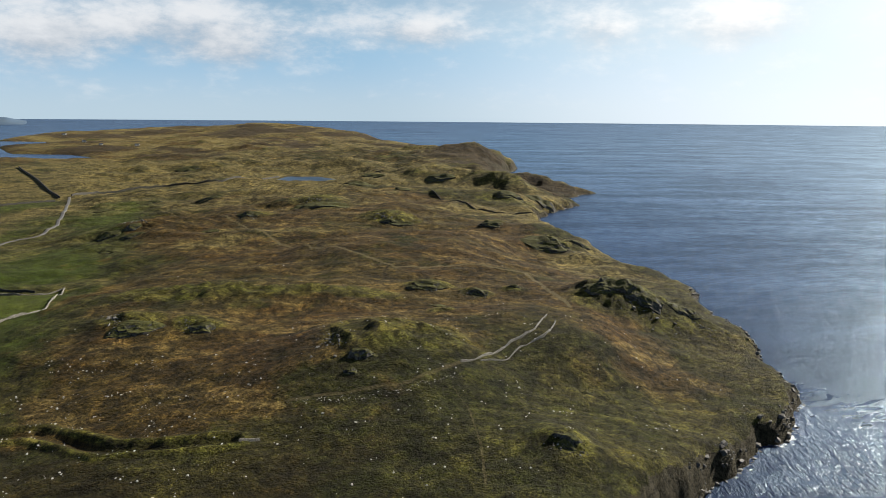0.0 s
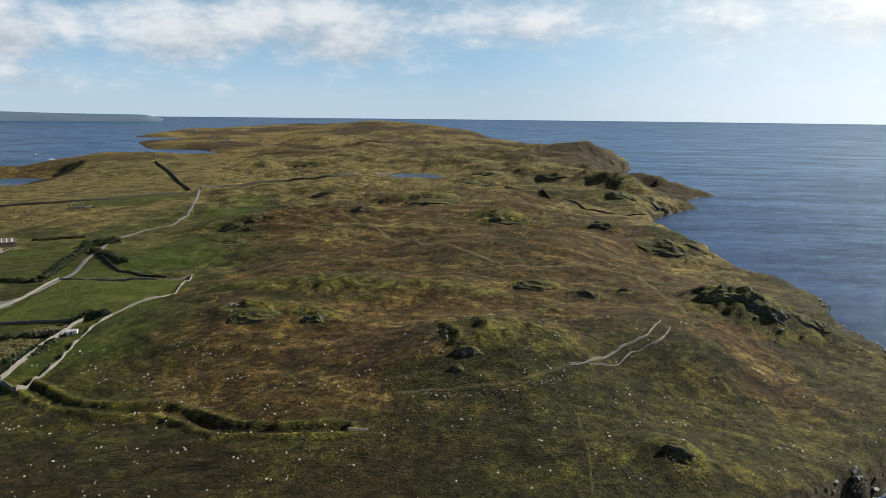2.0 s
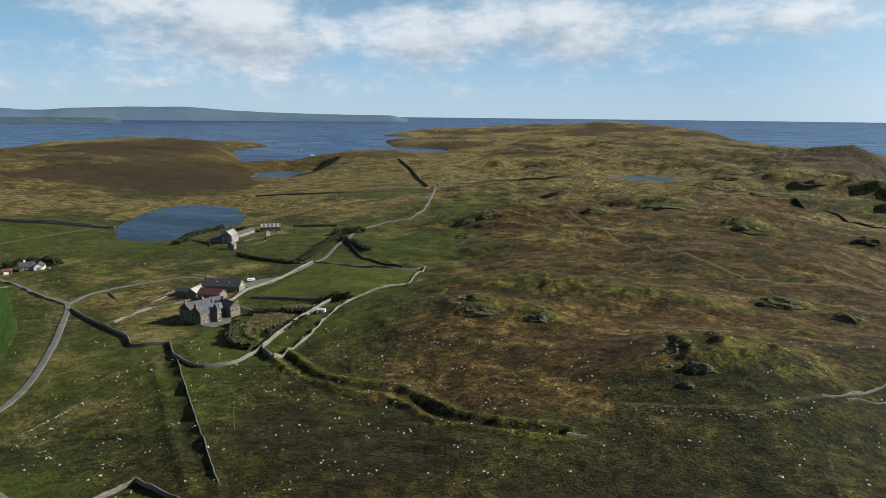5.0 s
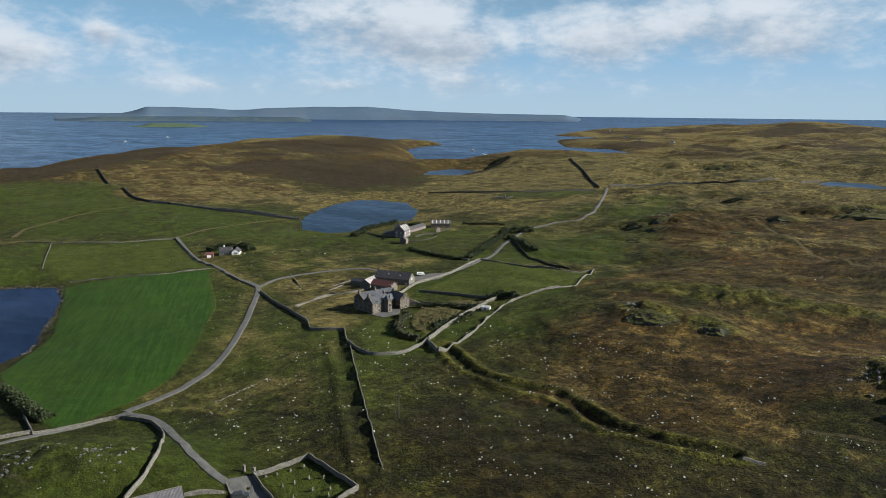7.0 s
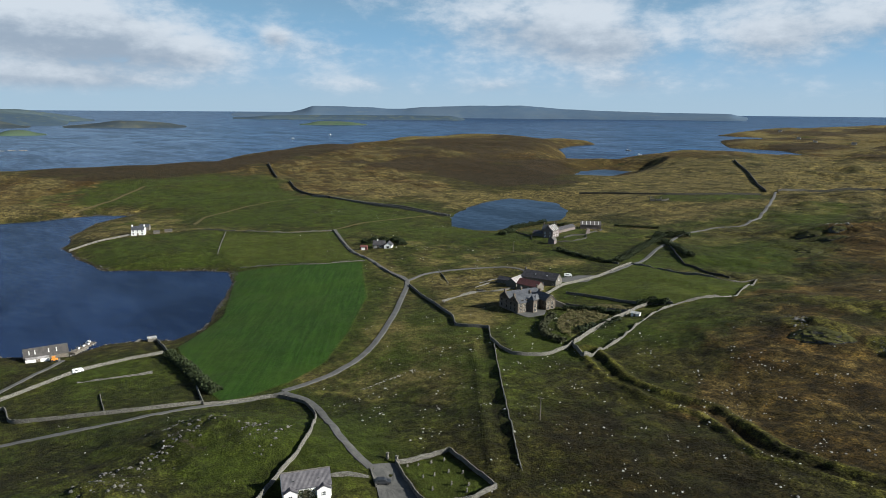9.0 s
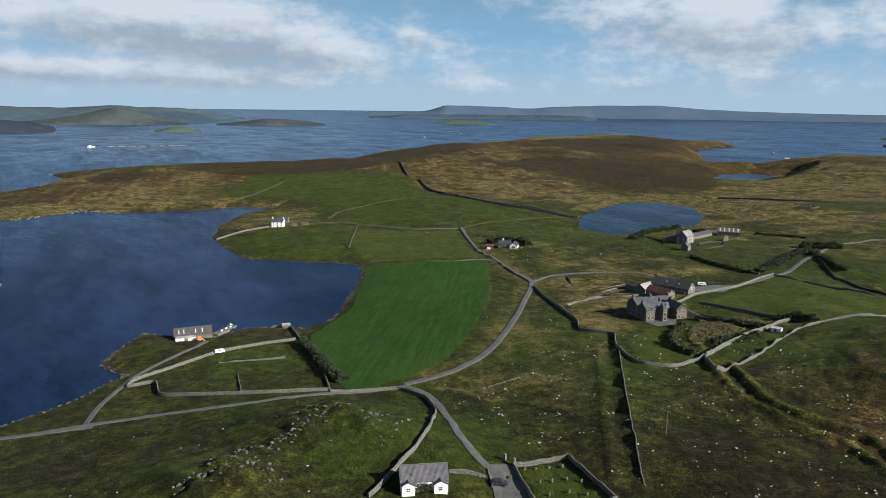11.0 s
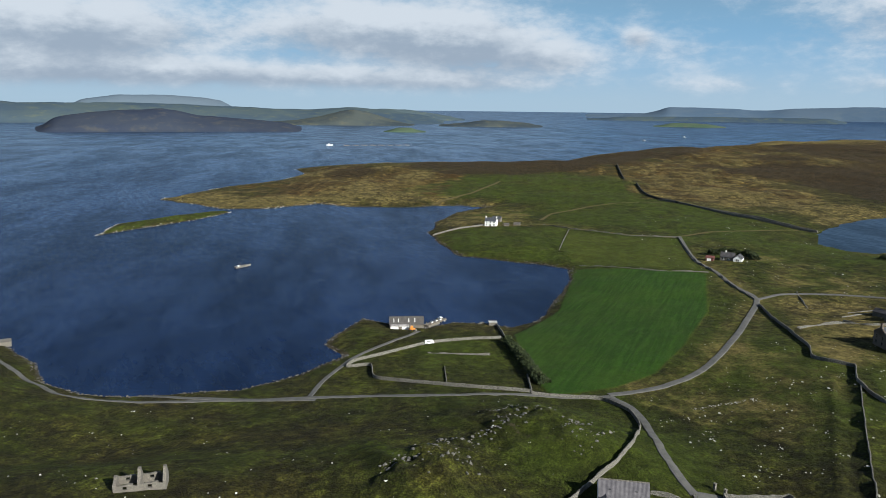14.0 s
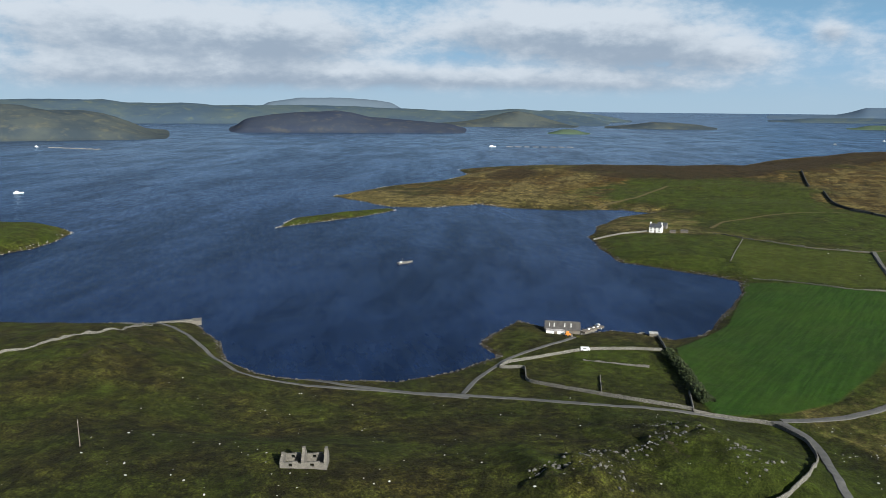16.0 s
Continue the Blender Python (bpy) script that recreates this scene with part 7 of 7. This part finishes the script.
jetty = thing("jetty", -341.5, 49.0, 0.0, 133, "rough stone and timber jetty with gear on it", "jetty")
part("deck", one_box(0, 15, -1.6, 1.6, 0.7, 1.1), TIMBER, jetty)
part("core", one_box(0, 9, -1.9, 1.9, -2, 0.7), RUBBLE, jetty)
for i in range(5):
    for s in (-1.4, 1.4):
        bm = bmesh.new()
        bmesh.ops.create_cone(bm, cap_ends=True, segments=7, radius1=0.16, radius2=0.14, depth=3.6, matrix=Matrix.Translation((2 + i * 3, s, 0.2)))
        part("pile", bm, TIMBER, jetty)
for x, w in ((5.0, 1.6), (8.5, 1.1), (11.5, 1.8)):
    gear = thing("fishing_gear", *(jetty.matrix_basis @ Vector((x, 0.3, 0)))[:2], 1.1, 20, "heap of pale crates and nets on the jetty", "gear", "gear on the jetty")
    bm = one_box(-w / 2, w / 2, -0.5, 0.5, 0, 0.7)
    bmesh.ops.bevel(bm, geom=bm.edges[:], offset=0.08, segments=1, affect="EDGES")
    part("crate", bm, WHITE_PAINT, gear)
    part("net", one_box(-w / 3, w / 3, -0.3, 0.4, 0.7, 1.0), DARK_PAINT, gear)
slip = thing("slipway", -337.0, 72.5, 0.3, 140, "old stone slipway running into the water", "slipway")
part("ramp", one_box(0, 10, -0.8, 0.8, -1.5, 0.45), RUBBLE, slip)
pier = thing("pier", -330.5, -161.5, 0.4, 112, "short stone pier at the bend of the shore road", "pier")
part("deck", one_box(0, 17, -2.2, 2.2, -3, 1.7), RUBBLE, pier)
part("parapet", one_box(0, 17, -2.2, -1.6, 1.7, 2.5), DRYSTONE, pier)
part("head", one_box(16.5, 21, -2.8, 2.8, -3, 1.9), RUBBLE, pier)


# ---- vehicles, poles, graves ----
def car(x, y, turn, paint, label, length=4.1, tall=1.45, van=False):
    root = thing("van" if van else "car", x, y, z_at(x, y) + 0.22, turn, label, "van" if van else "car")
    bm = bmesh.new()
    half = 0.85
    prof = [(-length / 2, 0.25), (length / 2, 0.25), (length / 2, 0.75), (length * 0.26, 0.9), (length * 0.1, tall), (-length * 0.36, tall), (-length / 2, 0.95)] if not van else \
        [(-length / 2, 0.3), (length / 2, 0.3), (length / 2, 1.0), (length * 0.38, tall), (-length / 2, tall)]
    a, b = [bm.verts.new((p, -half, q)) for p, q in prof], [bm.verts.new((p, half, q)) for p, q in prof]
    bm.faces.new(a)
    bm.faces.new(b[::-1])
    for i in range(len(prof)):
        j = (i + 1) % len(prof)
        bm.faces.new((a[i], b[i], b[j], a[j]))
    bmesh.ops.recalc_face_normals(bm, faces=bm.faces)
    bmesh.ops.bevel(bm, geom=bm.edges[:], offset=0.07, segments=2, affect="EDGES")
    part("body", bm, paint, root)
    part("side_glass", one_box(-length * 0.32, length * 0.1, -half - 0.012, half + 0.012, tall * 0.67, tall * 0.9), GLASS, root)
    for sx in (-length * 0.31, length * 0.31):
        for sy in (-half, half):
            bm = bmesh.new()
            bmesh.ops.create_cone(bm, cap_ends=True, segments=14, radius1=0.31, radius2=0.31, depth=0.2, matrix=Matrix.Translation((sx, sy, 0.31)) @ pose(0, 0, 0, 90, 0, 0))
            part("wheel", bm, RUBBER, root)


car(-147.2, 91.4, 60, DARK_PAINT, "dark hatchback parked in the tarred yard")
car(-306.3, 46.0, 92, WHITE_PAINT, "white van standing by the enclosure wall", 4.0, 1.6, True)
car(-280.4, 300.0, 50, WHITE_PAINT, "white van in the steading yard", 4.4, 1.7, True)
loader = thing("loader", -332.3, 41.2, z_at(-332.3, 41.2), 75, "orange loader parked beside the boathouse", "loader")
bm = one_box(-1.3, 1.3, -0.8, 0.8, 0.5, 1.3)
bmesh.ops.bevel(bm, geom=bm.edges[:], offset=0.12, segments=1, affect="EDGES")
part("body", bm, ORANGE_PAINT, loader)
part("cab", one_box(-0.9, 0.3, -0.65, 0.65, 1.3, 2.4), ORANGE_PAINT, loader)
part("bucket", one_box(1.4, 2.0, -0.9, 0.9, 0.2, 0.9), HULL, loader)
for sx in (-0.8, 0.8):
    for sy in (-0.8, 0.8):
        bm = bmesh.new()
        bmesh.ops.create_cone(bm, cap_ends=True, segments=14, radius1=0.5, radius2=0.5, depth=0.35, matrix=Matrix.Translation((sx, sy, 0.5)) @ pose(0, 0, 0, 90, 0, 0))
        part("wheel", bm, RUBBER, loader)

for x, y in ((-172.3, -103.5), (-146.5, 146.8), (-140, -20), (-361.5, 331)):
    pole = thing("utility_pole", x, y, z_at(x, y), 30, "weathered wooden utility pole standing in the pasture", "pole", "utility poles")
    bm = bmesh.new()
    bmesh.ops.create_cone(bm, cap_ends=True, segments=8, radius1=0.15, radius2=0.10, depth=8.0, matrix=Matrix.Translation((0, 0, 3.6)))
    part("shaft", bm, TIMBER, pole)
    part("cross_arm", one_box(-0.8, 0.8, -0.06, 0.06, 7.0, 7.14), TIMBER, pole)
    for s in (-0.65, 0.65):
        bm = bmesh.new()
        bmesh.ops.create_cone(bm, cap_ends=True, segments=6, radius1=0.05, radius2=0.03, depth=0.18, matrix=Matrix.Translation((s, 0, 7.22)))
        part("insulator", bm, WHITE_PAINT, pole)

rng = random.Random(3)
for i, (x, y) in enumerate(((-150.5, 101.2), (-149.4, 104.0), (-148.3, 107.5), (-146.8, 110.8), (-143.6, 101.5), (-142.6, 104.5), (-140.9, 107.9), (-138.0, 110.4), (-136.9, 99.8), (-135.3, 104.6), (-131.5, 107.2), (-129.5, 105.0))):
    grave = thing("gravestone", x, y, z_at(x, y), 118 + rng.uniform(-8, 8), "upright grey gravestone in mown grass", "gravestone", "gravestones")
    w, h = rng.uniform(0.45, 0.7), rng.uniform(0.6, 1.1)
    bm = bmesh.new()
    prof = [(-w / 2, -0.3), (w / 2, -0.3), (w / 2, h * 0.8), (w * 0.28, h * 0.95), (0, h), (-w * 0.28, h * 0.95), (-w / 2, h * 0.8)]
    a, b = [bm.verts.new((p, -0.08, q)) for p, q in prof], [bm.verts.new((p, 0.08, q)) for p, q in prof]
    bm.faces.new(a)
    bm.faces.new(b[::-1])
    for k in range(len(prof)):
        j = (k + 1) % len(prof)
        bm.faces.new((a[k], b[k], b[j], a[j]))
    bmesh.ops.recalc_face_normals(bm, faces=bm.faces)
    part("slab", bm, DRYSTONE, grave)
    part("plinth", one_box(-w / 2 - 0.12, w / 2 + 0.12, -0.2, 0.2, -0.3, 0.14), RUBBLE, grave)
gate = thing("gate_pillars", -156.2, 98.4, z_at(-156.2, 98.4), 20, "pair of pale stone gate pillars at the yard", "gate")
for x in (0.0, 3.2):
    part("pillar", one_box(x - 0.3, x + 0.3, -0.3, 0.3, -0.4, 1.7), DRYSTONE, gate)
    part("capstone", one_box(x - 0.36, x + 0.36, -0.36, 0.36, 1.7, 1.86), DRYSTONE, gate)
